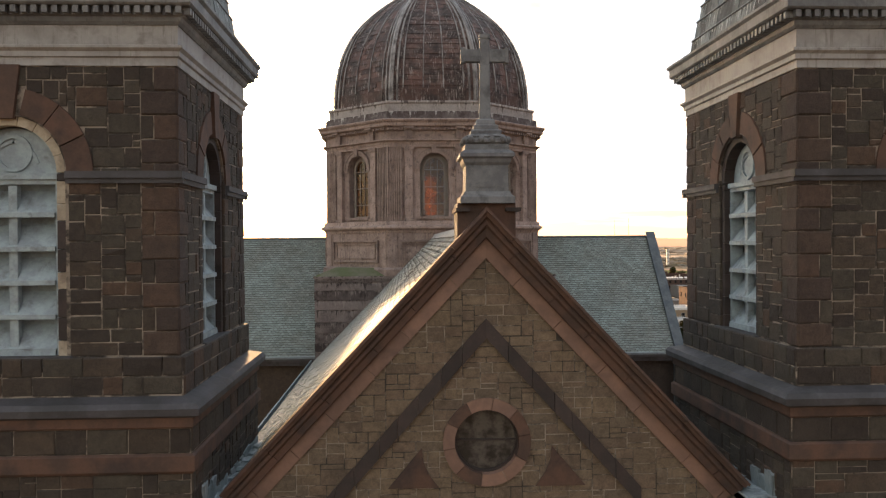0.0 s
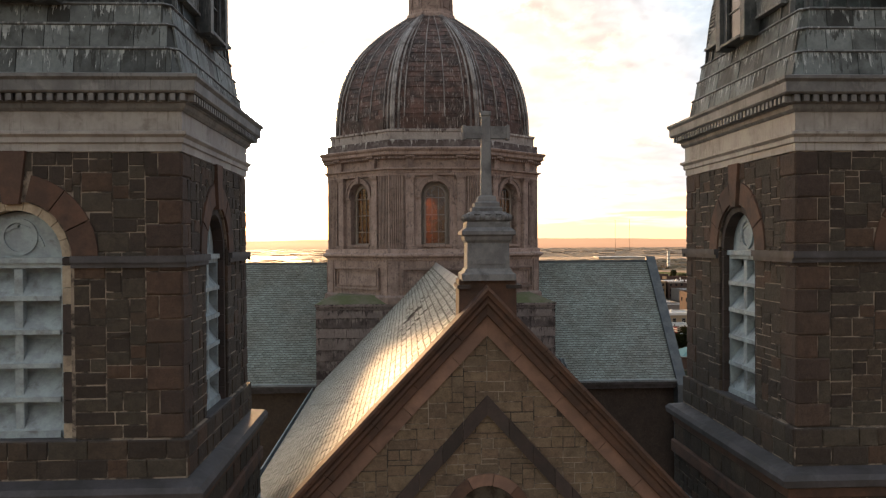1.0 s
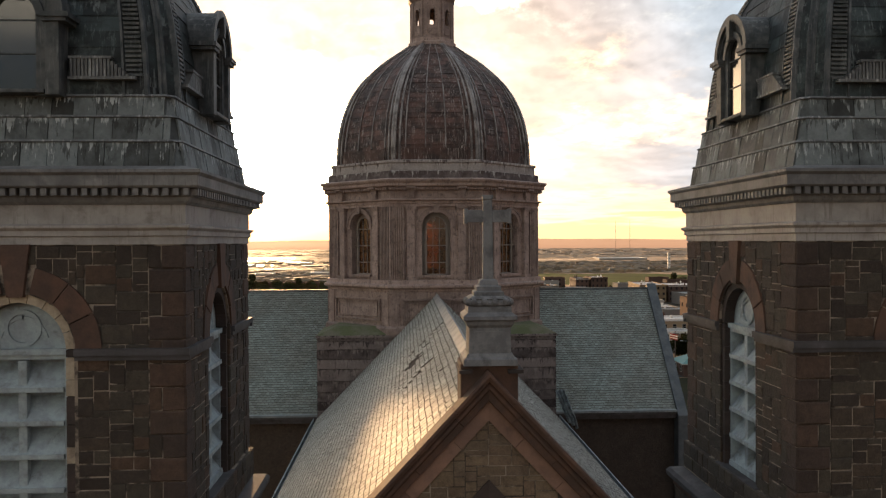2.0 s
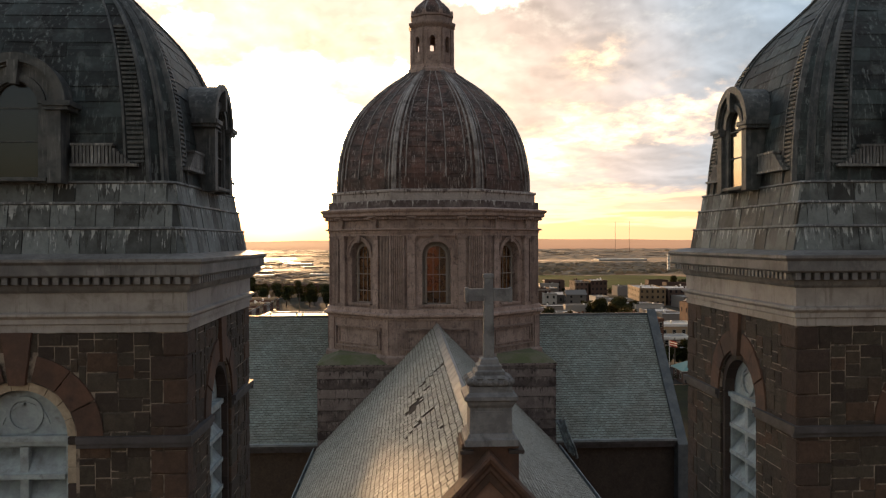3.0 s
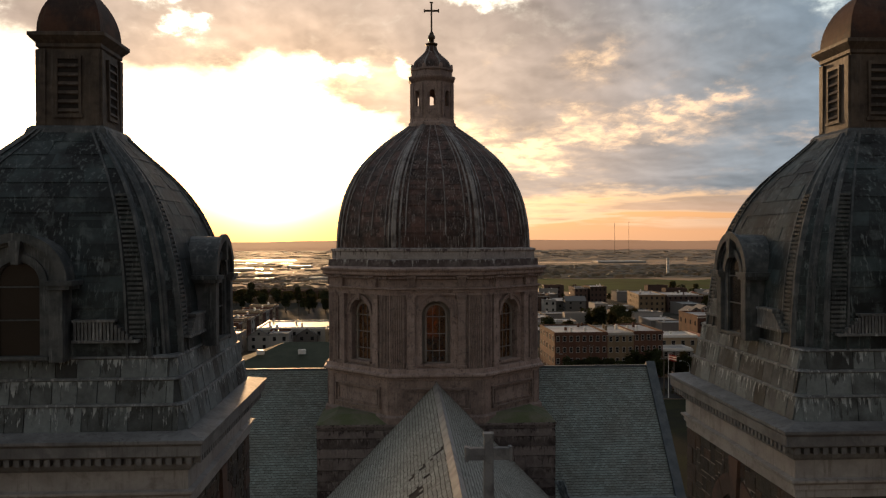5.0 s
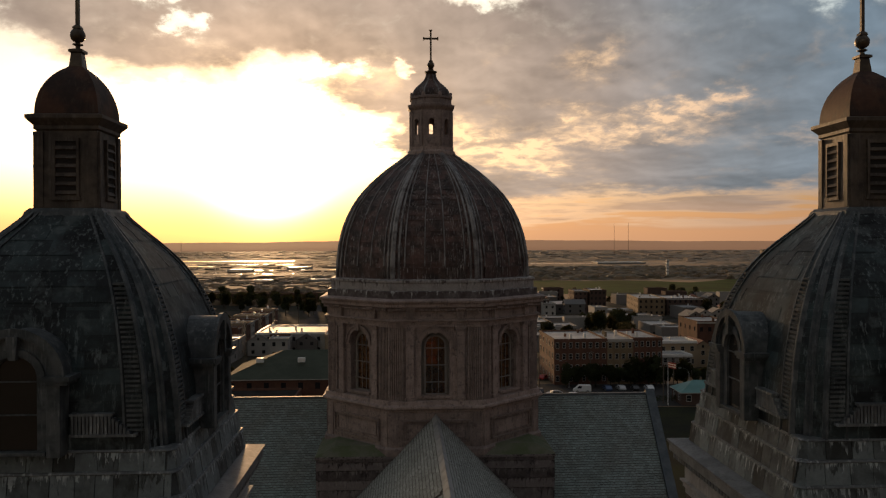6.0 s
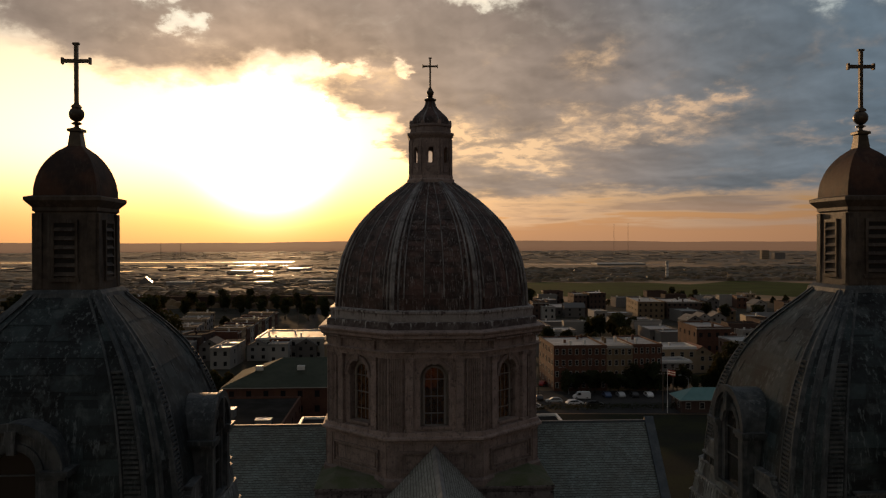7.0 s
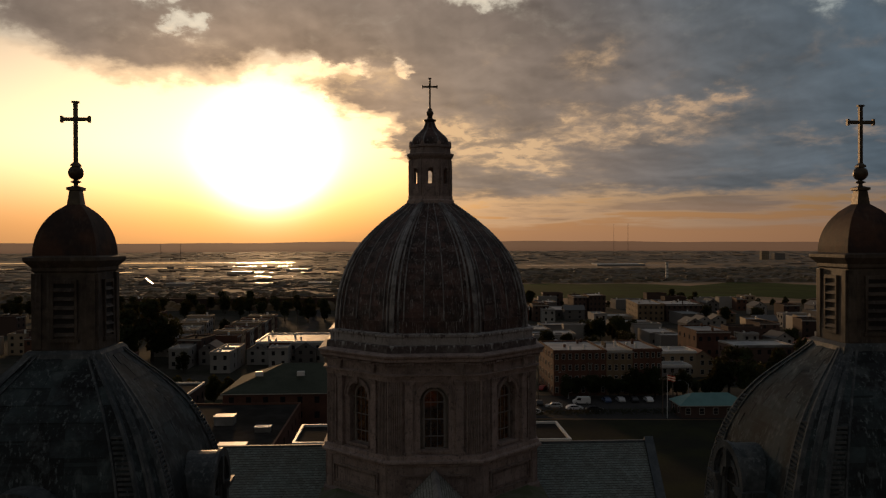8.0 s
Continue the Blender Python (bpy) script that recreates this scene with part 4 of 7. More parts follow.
def front_gable():
    g = thing("front_gable", (-0.05, GY, 0), "brownstone church gable with raking cornice, chevron band and oculus", "gable")
    # wall core with a round opening
    oz, orad = 27.46, 0.74
    bm = bmesh.new()
    n = 32
    circle = arc(orad, oz, 0, 360, n)
    for half, sgn in (((0, 16), 1), ((16, 32), -1)):
        inner = circle[half[0]:half[1] + 1]
        outer = []
        for x, z in inner:
            outer.append((x, 28.34 if sgn > 0 else 26.0))
        strip(bm, inner, outer, 0.0, 0.5)
    prism(bm, [(-0.74, 28.34), (0.74, 28.34), (0.74, rake(0.74, 0.6)), (0, rake(0, 0.6)), (-0.74, rake(0.74, 0.6))], 0.0, 0.5)
    for s in (-1, 1):
        prism(bm, [(s * 0.74, 20.0), (s * 6.2, 20.0), (s * 6.2, rake(6.2, 0.6)), (s * 0.74, rake(0.74, 0.6))], 0.0, 0.5)
    prism(bm, [(-0.74, 20.0), (0.74, 20.0), (0.74, 26.0), (-0.74, 26.0)], 0.0, 0.5)
    part("gable_wall", bm, M_MORTAR, g)
    part("front_wall", boxes((-6.0, 6.1, -0.03, 0.5, 0, 20.0), (-6.0, 6.1, -0.06, 0.1, 20.0, 23.0)), M_BROWN, g)
    # raking cornice: lengths of moulded stone on either slope
    c, s_ = 1 / math.hypot(1, SLOPE), SLOPE / math.hypot(1, SLOPE)
    courses = (("raking_cornice", M_BROWN, ((0.0, -0.42), (0.06, -0.44), (0.06, -0.37), (0.14, -0.36), (0.14, -0.30)), 0.30, 0.16),
               ("raking_moulding", M_BROWN, ((0.14, -0.26), (0.2, -0.30), (0.26, -0.3), (0.3, -0.22), (0.44, -0.2), (0.46, -0.14)), 0.46, 0.16),
               ("raking_fascia", M_FASCIA, ((0.44, -0.075), (0.76, -0.075)), 0.78, 0.2))
    r = random.Random(5)
    for name, mat, face, foot, back in courses:
        for sgn in (-1, 1):
            d = 0.0
            while d < 8.3:
                ln = r.uniform(1.1, 1.7) if name != "raking_cornice" else r.uniform(0.9, 1.3)
                e = min(d + ln, 8.4)
                bm = bmesh.new()
                pts = [(face[0][0], back + 0.1)] + list(face) + [(foot, back + 0.1)]
                shift = r.uniform(-0.006, 0.006)
                rows = []
                for dd in (d + (0.006 if d else 0), e - 0.006):
                    row = []
                    for q, y in pts:
                        # q: depth square to the slope; the mitre stands upright at the apex
                        along = dd + (q * s_ / c if d == 0 and dd < 0.01 else 0.0)
                        x = along * c - q * s_
                        z = APEX - along * s_ - q * c
                        row.append(bm.verts.new((sgn * max(x, 0.0), y + shift, z)))
                    rows.append(row)
                k = len(pts)
                for i in range(k):
                    bm.faces.new((rows[0][i], rows[0][(i + 1) % k], rows[1][(i + 1) % k], rows[1][i]))
                bm.faces.new(rows[0]), bm.faces.new(rows[1][::-1])
                part(name, bm, mat, g)
                d = e
    # chevron band in lengths
    for sgn in (-1, 1):
        d = 0.0
        while d < 5.0:
            e = d + r.uniform(0.55, 0.95)
            lo0, lo1 = (29.75 - 1.1 * (d * 0.673), 29.75 - 1.1 * (e * 0.673))
            bm = prism(bmesh.new(), [(sgn * (d * 0.673 + (0.006 if d else 0)), lo0), (sgn * (e * 0.673 - 0.006), lo1), (sgn * (e * 0.673 - 0.006), lo1 + 0.43), (sgn * (d * 0.673 + (0.006 if d else 0)), lo0 + 0.43)], -0.07 - r.uniform(0, 0.015), 0.1)
            part("chevron_stone", bm, M_DARKBAND, g)
            d = e
    # oculus
    for i in range(10):
        part("ring_stone", ring(0.71, 0.97, oz, -0.07 - 0.01 * (i % 2), 0.3, 36 * i + 10, 36 * i + 45.2, 5), M_FASCIA if i % 3 else M_BROWN, g)
    pane = prism(bmesh.new(), arc(0.72, oz, 0, 360, 32)[:-1], 0.22, 0.24)
    oc = part("oculus_window", pane, M_DARKPANE, g, "round window with dark glass")
    part("glazing_bar", boxes((-0.7, 0.7, 0.18, 0.22, oz - 0.02, oz + 0.02)), M_DARKBAND, oc)
    part("window_frame", ring(0.66, 0.72, oz, 0.14, 0.22, 0, 360, 32), M_DARKBAND, oc)
    for s in (-1, 1):
        pts = [(s * 1.44, 27.35), (s * 1.40, 27.05), (s * 1.28, 26.75), (s * 1.07, 26.47), (s * 2.18, 26.47)]
        part("spandrel_stone", prism(bmesh.new(), pts, -0.05, 0.1), M_BROWN, g)
    return g


gable = front_gable()


def gable_free(z0, z1):
    return math.sqrt(max(0.0, 0.86 ** 2 - min(abs(z0 - 27.46), abs(z1 - 27.46)) ** 2)) if z1 > 26.7 and z0 < 28.4 else 0.0


def gable_stones():
    stones = []
    for u, z, w, h in ashlar(-6.0, 6.0, 23.0, 32.2, 77, gable_free, cell=(0.13, 0.115), heights=(1, 2, 2, 2, 3), widths=(2, 3, 4, 4, 5)):
        if z + h / 2 < rake(abs(u) + w / 2, 0.4):
            stones.append((u, z, w, h))
    stones.sort(key=lambda q: -q[1])
    return stones


def gable_cross():
    t = thing("gable_cross", (0.0, 1.62, 31.0), "weathered granite cross on a moulded pedestal", "cross")
    z = 31.0
    k = lambda v: v - z
    blk = soft_box(-0.66, 0.64, -0.40, 0.75, k(30.9), k(32.74), 0.03)
    part("saddle_block", blk, M_BROWN, t, "brownstone saddle block")
    for x0, x1 in ((-0.7, -0.4), (0.4, 0.74)):
        part("saddle_cap", boxes((x0, x1, -0.56, 0.76, k(32.54), k(32.62))), M_DARKBAND, t)
    part("plinth", loft(bmesh.new(), 4, [(0.6, k(32.72)), (0.6, k(32.86)), (0.54, k(32.9)), (0.5, k(32.98))]), M_CROSS, t)
    part("die", loft(bmesh.new(), 4, [(0.475, k(32.97)), (0.465, k(33.58))]), M_CROSS, t)
    part("die_panel", boxes((-0.34, 0.34, -0.49, -0.4, k(33.08), k(33.48))), M_CROSS, t)
    part("cap", loft(bmesh.new(), 4, [(0.475, k(33.56)), (0.52, k(33.62)), (0.54, k(33.7)), (0.6, k(33.74)), (0.6, k(33.82)), (0.53, k(33.87)), (0.49, k(33.9)), (0.48, k(34.03))]), M_CROSS, t)
    part("carved_block", loft(bmesh.new(), 4, [(0.44, k(34.02)), (0.5, k(34.06)), (0.5, k(34.12)), (0.45, k(34.17)), (0.47, k(34.2)), (0.38, k(34.26))], 0.22), M_CROSSDARK, t, "dark carved block")
    for q in range(4):
        for x in (-0.36, -0.12, 0.12, 0.36):
            bm = bmesh.new()
            bmesh.ops.create_uvsphere(bm, u_segments=8, v_segments=6, radius=0.085, matrix=rz(90 * q) @ Matrix.Translation((x, -0.47, k(34.12))))
            part("carved_knob", bm, M_CROSSDARK, t, smooth=True)
    part("step", loft(bmesh.new(), 4, [(0.34, k(34.24)), (0.34, k(34.34)), (0.28, k(34.37)), (0.28, k(34.46)), (0.22, k(34.49)), (0.2, k(34.6)), (0.14, k(34.63))]), M_CROSS, t)
    bm = bmesh.new()
    loft(bm, 4, [(0.125, k(34.6)), (0.10, k(36.5))], 0.15)
    part("cross_shaft", bm, M_CROSS, t)
    part("cross_arm", soft_box(-0.5, 0.5, -0.085, 0.085, k(35.92), k(36.2), 0.012), M_CROSS, t)
    for s in (-1, 1):
        part("arm_end", soft_box(s * 0.5 - 0.04, s * 0.5 + 0.04, -0.1, 0.1, k(35.89), k(36.23), 0.012), M_CROSS, t)
    part("head_cap", soft_box(-0.12, 0.12, -0.12, 0.12, k(36.44), k(36.54), 0.012), M_CROSS, t)
    return t


gable_cross()

# ---- slate roofs ----
RIDGE_Z = 32.25


# four corners, two marks of the shadow-dark margin, four corners beneath
SLATE_FACES = ((4, 5, 2, 3), (0, 1, 5, 4), (0, 6, 7, 1), (1, 7, 8, 2, 5), (0, 4, 3, 9, 6))


def slate_roof(name, parent, origin, along, down, length, depth, su=0.32, sv=0.225, skip=None, single=None, seed=1, mat=None):
    """Overlapping slates laid course by course. origin: foot of the slope at its start; along, down: unit directions (down points to the foot)."""
    r = random.Random(seed)
    along, down = Vector(along), Vector(down)
    out = along.cross(down).normalized()
    if out.z < 0:
        out = -out
    verts, faces = [], []
    rows, cols = int(depth / sv), int(length / su)
    singles = []
    for j in range(rows):
        for i in range(-1, cols + 1):
            u0 = i * su + (su / 2 if j % 2 else 0.0)
            u1 = min(u0 + su - 0.014, length)
            u0 = max(u0, 0.0)
            if u1 - u0 < 0.04:
                continue
            v = j * sv
            if skip and skip(u0 + su / 2, v + sv / 2):
                continue
            w = r.uniform(-0.02, 0.02)
            lift = r.uniform(0.0, 0.006)
            t0, t1 = 0.042 + lift + r.uniform(-0.004, 0.008), 0.042 + lift
            m = sv * 0.05 + r.uniform(0.0, 0.014)
            a = [origin + along * u + down * -(v + vv + w * q) + out * h for u, vv, q, h in ((u0, -0.02, 1, t0), (u1, -0.02, 1, t1), (u1, sv + 0.05, 0, 0.006), (u0, sv + 0.05, 0, 0.006), (u0, m, 1, t0 - 0.005), (u1, m, 1, t1 - 0.005))]
            b = [p - out * 0.014 for p in a[:4]]
            if single and single(u0, v) and len(singles) < 290:
                singles.append((a, b))
                continue
            k = len(verts)
            verts += a + b
            faces += [tuple(k + i for i in f) for f in SLATE_FACES]
    me = bpy.data.meshes.new(name)
    me.from_pydata([tuple(p) for p in verts], [], faces)
    me.materials.append(mat or M_SLATE)
    me.materials.append(M_SLATEEDGE)
    me.polygons.foreach_set("material_index", [0, 1, 1, 1, 1] * (len(faces) // 5))
    ob = new(name, me)
    ob.parent = parent
    tagged(ob, kind="stuff")
    for a, b in singles:
        bm = bmesh.new()
        v = [bm.verts.new(p) for p in a + b]
        for k, f in enumerate(SLATE_FACES):
            bm.faces.new([v[i] for i in f]).material_index = 1 if k else 0
        part("slate", bm, mat or M_SLATE, parent).data.materials.append(M_SLATEEDGE)
    return ob


NAVE_HALF, EAVE_Z = 7.3, 24.75
NAVE_END = 33.05


def nave_hole(u, v):
    """Bare patches where slates have slipped: u from the front of the roof, v up from the eave."""
    y, q = 1.5 + u, v
    for y0, q0, ly, lq in HOLES:
        dy, dq = (y - y0) / ly, (q - q0) / lq
        if dy * dy + dq * dq < 1.0 + 0.5 * math.sin(7 * y + 11 * q):
            return True
    return False


# middle along the nave, height up the slope, half sizes
HOLES = ((15.85, 8.15, 0.75, 0.5), (18.8, 8.2, 0.2, 0.3), (18.65, 8.75, 0.22, 0.28), (18.5, 9.35, 0.2, 0.3), (18.4, 9.95, 0.22, 0.25), (16.75, 9.0, 0.16, 0.28), (12.0, 7.75, 0.16, 0.3), (12.25, 8.35, 0.2, 0.32), (12.45, 8.75, 0.2, 0.2), (12.2, 9.3, 0.15, 0.22), (8.6, 9.2, 0.14, 0.26), (15.8, 10.3, 0.3, 0.12))


def nave():
    n = thing("nave", (0, 0, 0), "church nave, grey slate roof with slates missing near the ridge", "church nave")
    rise, run = RIDGE_Z - EAVE_Z, NAVE_HALF
    ln = math.hypot(rise, run)
    bm = bmesh.new()
    for s in (-1, 1):
        box(bm, s * 7.0 - 0.3, s * 7.0 + 0.3, 1.6, NAVE_END, 0, EAVE_Z - 0.15)
    part("side_wall", bm, M_BROWN, n, "dark brownstone side walls")
    # boards under the slates
    for s in (-1, 1):
        bm = prism(bmesh.new(), [(0, RIDGE_Z - 0.02), (s * run, EAVE_Z - 0.02), (s * run, EAVE_Z - 0.2), (0, RIDGE_Z - 0.2)], 1.5, NAVE_END)
        part("roof_deck", bm, M_DECK, n)
    left_single = lambda u, v: 6.2 < v < 10.4 and 13.5 < u < 24.5 and (int(u * 3) + int(v * 5)) % 3 == 0
    slate_roof("slating", n, Vector((-run, 1.5, EAVE_Z)), (0, 1, 0), (-run / ln, 0, -rise / ln), NAVE_END - 1.5, ln, skip=nave_hole, single=left_single, seed=4, mat=M_NAVESLATE)
    slate_roof("slating", n, Vector((run, 1.5, EAVE_Z)), (0, 1, 0), (run / ln, 0, -rise / ln), NAVE_END - 1.5, ln, seed=6, mat=M_NAVESLATE)
    # ridge capping in lengths
    y = 2.3
    r = random.Random(2)
    while y < NAVE_END:
        e = min(y + 2.4, NAVE_END)
        o = r.uniform(-0.015, 0.015)
        bm = prism(bmesh.new(), [(-0.24, RIDGE_Z - 0.19), (0.0 + o, RIDGE_Z + 0.09), (0.24, RIDGE_Z - 0.19), (0.21, RIDGE_Z - 0.23), (0.0, RIDGE_Z + 0.03), (-0.21, RIDGE_Z - 0.23)], y, e - 0.01)
        part("ridge_cap", bm, M_CAP, n, "grey metal ridge capping")
        y = e
    for s in (-1, 1):
        x0, x1 = sorted((s * 7.28, s * 7.56))
        part("gutter", boxes((x0, x1, 6.9, NAVE_END, EAVE_Z - 0.26, EAVE_Z - 0.2), (min(s * 7.5, s * 7.56), max(s * 7.5, s * 7.56), 6.9, NAVE_END, EAVE_Z - 0.26, EAVE_Z + 0.02)), M_LEAD, n, "blue-grey metal gutter")
    # torn flashing beside the crossing and steps of flashing against the towers
    part("loose_flashing", flashing_sheet(), M_TORN, n, "loose sheet of grey flashing")
    for s in (-1, 1):
        zt = RIDGE_Z - rise / run * 6.0
        for i in range(13):
            y = 1.55 + 0.4 * i
            x0, x1 = sorted((s * 5.62, s * 6.14))
            part("step_flashing", crumpled(x0, x1, y, y + 0.39, zt - 0.03, zt + 0.14 + 0.05 * (i % 2), r), M_TORN if i < 5 else M_LEAD, n)
            # upright piece turned up against the tower
            x0, x1 = sorted((s * 6.05, s * 6.1))
            part("upstand", crumpled(x0, x1, y - 0.03, y + 0.42, zt, zt + r.uniform(0.2, 0.34), r), M_LEAD, n)
        # loose pieces over the foot of the gable
        x0, x1 = sorted((s * 5.5, s * 6.1))
        part("apron_flashing", crumpled(x0, x1, 0.35, 1.5, 26.3, 26.36, r), M_TORN, n, "pale crumpled sheet over the gable foot")
        part("apron_skirt", crumpled(x0, x1, 0.3, 0.35, 25.5, 26.34, r), M_TORN, n)
        for y, top in ((0.36, 26.82), (0.72, 26.66), (1.08, 26.74)):
            x0, x1 = sorted((s * 6.03, s * 6.09))
            part("upstand", crumpled(x0, x1, y, y + 0.4, 26.34, top, r), M_LEAD, n)
    return n


def crumpled(x0, x1, y0, y1, z0, z1, r):
    """A piece of sheet, knocked a little out of shape."""
    bm = boxes((x0, x1, y0, y1, z0, z1))
    bmesh.ops.subdivide_edges(bm, edges=bm.edges[:], cuts=1, use_grid_fill=True)
    for v in bm.verts:
        v.co += Vector((r.uniform(-0.02, 0.02), r.uniform(-0.02, 0.02), r.uniform(-0.035, 0.035)))
    return bm


def flashing_sheet():
    """Crumpled strips of sheet torn from the valley, hanging over the eave."""
    bm = bmesh.new()
    r = random.Random(12)
    for k, (x0, x1, w) in enumerate(((7.12, 7.9, 0.2), (7.3, 8.12, 0.22), (7.5, 8.3, 0.16))):
        rows = []
        for i in range(13):
            s = i / 12
            a = Vector((x0 + (x1 - x0) * s + r.uniform(-0.03, 0.03), 31.75 - 0.35 * math.sin(3 * s) - 0.07 * k, 26.5 - (2.0 + 0.12 * k) * s + 0.06 * math.sin(8 * s + k)))
            rows.append([bm.verts.new(a + Vector((dx * w, dy + r.uniform(-0.04, 0.04), dz))) for dx, dy, dz in ((-0.5, 0.0, 0.0), (0.0, -0.09, 0.04), (0.5, 0.03, 0.08))])
        for p, q in zip(rows, rows[1:]):
            for i in range(2):
                bm.faces.new((p[i], p[i + 1], q[i + 1], q[i]))
    bmesh.ops.solidify(bm, geom=bm.faces[:], thickness=0.02)
    return bm


nave()

# ---- transepts ----
CY, TR_RIDGE, TR_EAVE_Y, TR_EAVE_Z, TR_END = 39.95, 32.15, 33.7, 24.85, 15.0


def transept(side):
    t = thing("transept", (0, 0, 0), "church transept with pale green-grey slate roof above a dark wall", "transept", "pair of transepts")
    rise, run = TR_RIDGE - TR_EAVE_Z, CY - TR_EAVE_Y
    ln = math.hypot(rise, run)
    x0, x1 = sorted((side * 6.9, side * TR_END))
    part("wall", boxes((x0, x1, TR_EAVE_Y + 0.35, 2 * CY - TR_EAVE_Y - 0.35, 0, TR_EAVE_Z - 0.2)), M_STONE, t, "dark brownstone wall")
    part("eaves_cornice", boxes((x0, x1, TR_EAVE_Y - 0.05, TR_EAVE_Y + 0.4, TR_EAVE_Z - 0.5, TR_EAVE_Z - 0.22), (x0, x1, TR_EAVE_Y - 0.25, TR_EAVE_Y + 0.4, TR_EAVE_Z - 0.22, TR_EAVE_Z - 0.04)), M_LEDGE, t)
    part("gutter", boxes((x0, x1, TR_EAVE_Y - 0.32, TR_EAVE_Y - 0.02, TR_EAVE_Z - 0.06, TR_EAVE_Z + 0.06)), M_LEAD, t)
    for s in (-1, 1):
        bm = bmesh.new()
        pts = [(CY, TR_RIDGE - 0.02), (CY + s * run, TR_EAVE_Z - 0.02), (CY + s * run, TR_EAVE_Z - 0.2), (CY, TR_RIDGE - 0.2)]
        a = [bm.verts.new((x0, y, z)) for y, z in pts]
        b = [bm.verts.new((x1, y, z)) for y, z in pts]
        bm.faces.new(a), bm.faces.new(b[::-1])
        for i in range(4):
            bm.faces.new((a[i], b[i], b[(i + 1) % 4], a[(i + 1) % 4]))
        part("roof_deck", bm, M_DECK, t)
        slate_roof("slating", t, Vector((x0, CY + s * run, TR_EAVE_Z)), (1, 0, 0), (0, s * run / ln, -rise / ln), x1 - x0, ln, su=0.24, sv=0.18, seed=8 + s)
    part("ridge_cap", boxes((x0, x1, CY - 0.12, CY + 0.12, TR_RIDGE - 0.1, TR_RIDGE + 0.07)), M_DARKLEAD, t)
    # raised coping along the end gable
    e0, e1 = sorted((side * TR_END, side * (TR_END + 0.62)))
    bm = bmesh.new()
    up = 0.32
    pts = [(CY, TR_RIDGE + up), (CY - run - 0.5, TR_EAVE_Z + up - 0.5 * rise / run), (CY - run - 0.5, 20.0), (CY + run + 0.5, 20.0), (CY + run + 0.5, TR_EAVE_Z + up - 0.5 * rise / run)]
    a = [bm.verts.new((e0, y, z)) for y, z in pts]
    b = [bm.verts.new((e1, y, z)) for y, z in pts]
    bm.faces.new(a), bm.faces.new(b[::-1])
    for i in range(len(pts)):
        bm.faces.new((a[i], b[i], b[(i + 1) % len(pts)], a[(i + 1) % len(pts)]))
    part("end_gable", bm, M_DARKLEAD, t, "metal-capped gable parapet")
    part("gable_wall", boxes((e0, e1, CY - run, CY + run, 0, 20.0)), M_STONE, t)
    return t


transept(-1)
transept(1)

# ---- crossing: square base, octagonal drum, dome and lantern ----
DOME_PROFILE = ((40.5, 6.28), (41.6, 6.24), (42.7, 6.1), (43.6, 5.9), (44.5, 5.58), (45.4, 5.12), (46.2, 4.55), (47.0, 3.8), (47.8, 2.9), (48.4, 2.1), (48.9, 1.45))


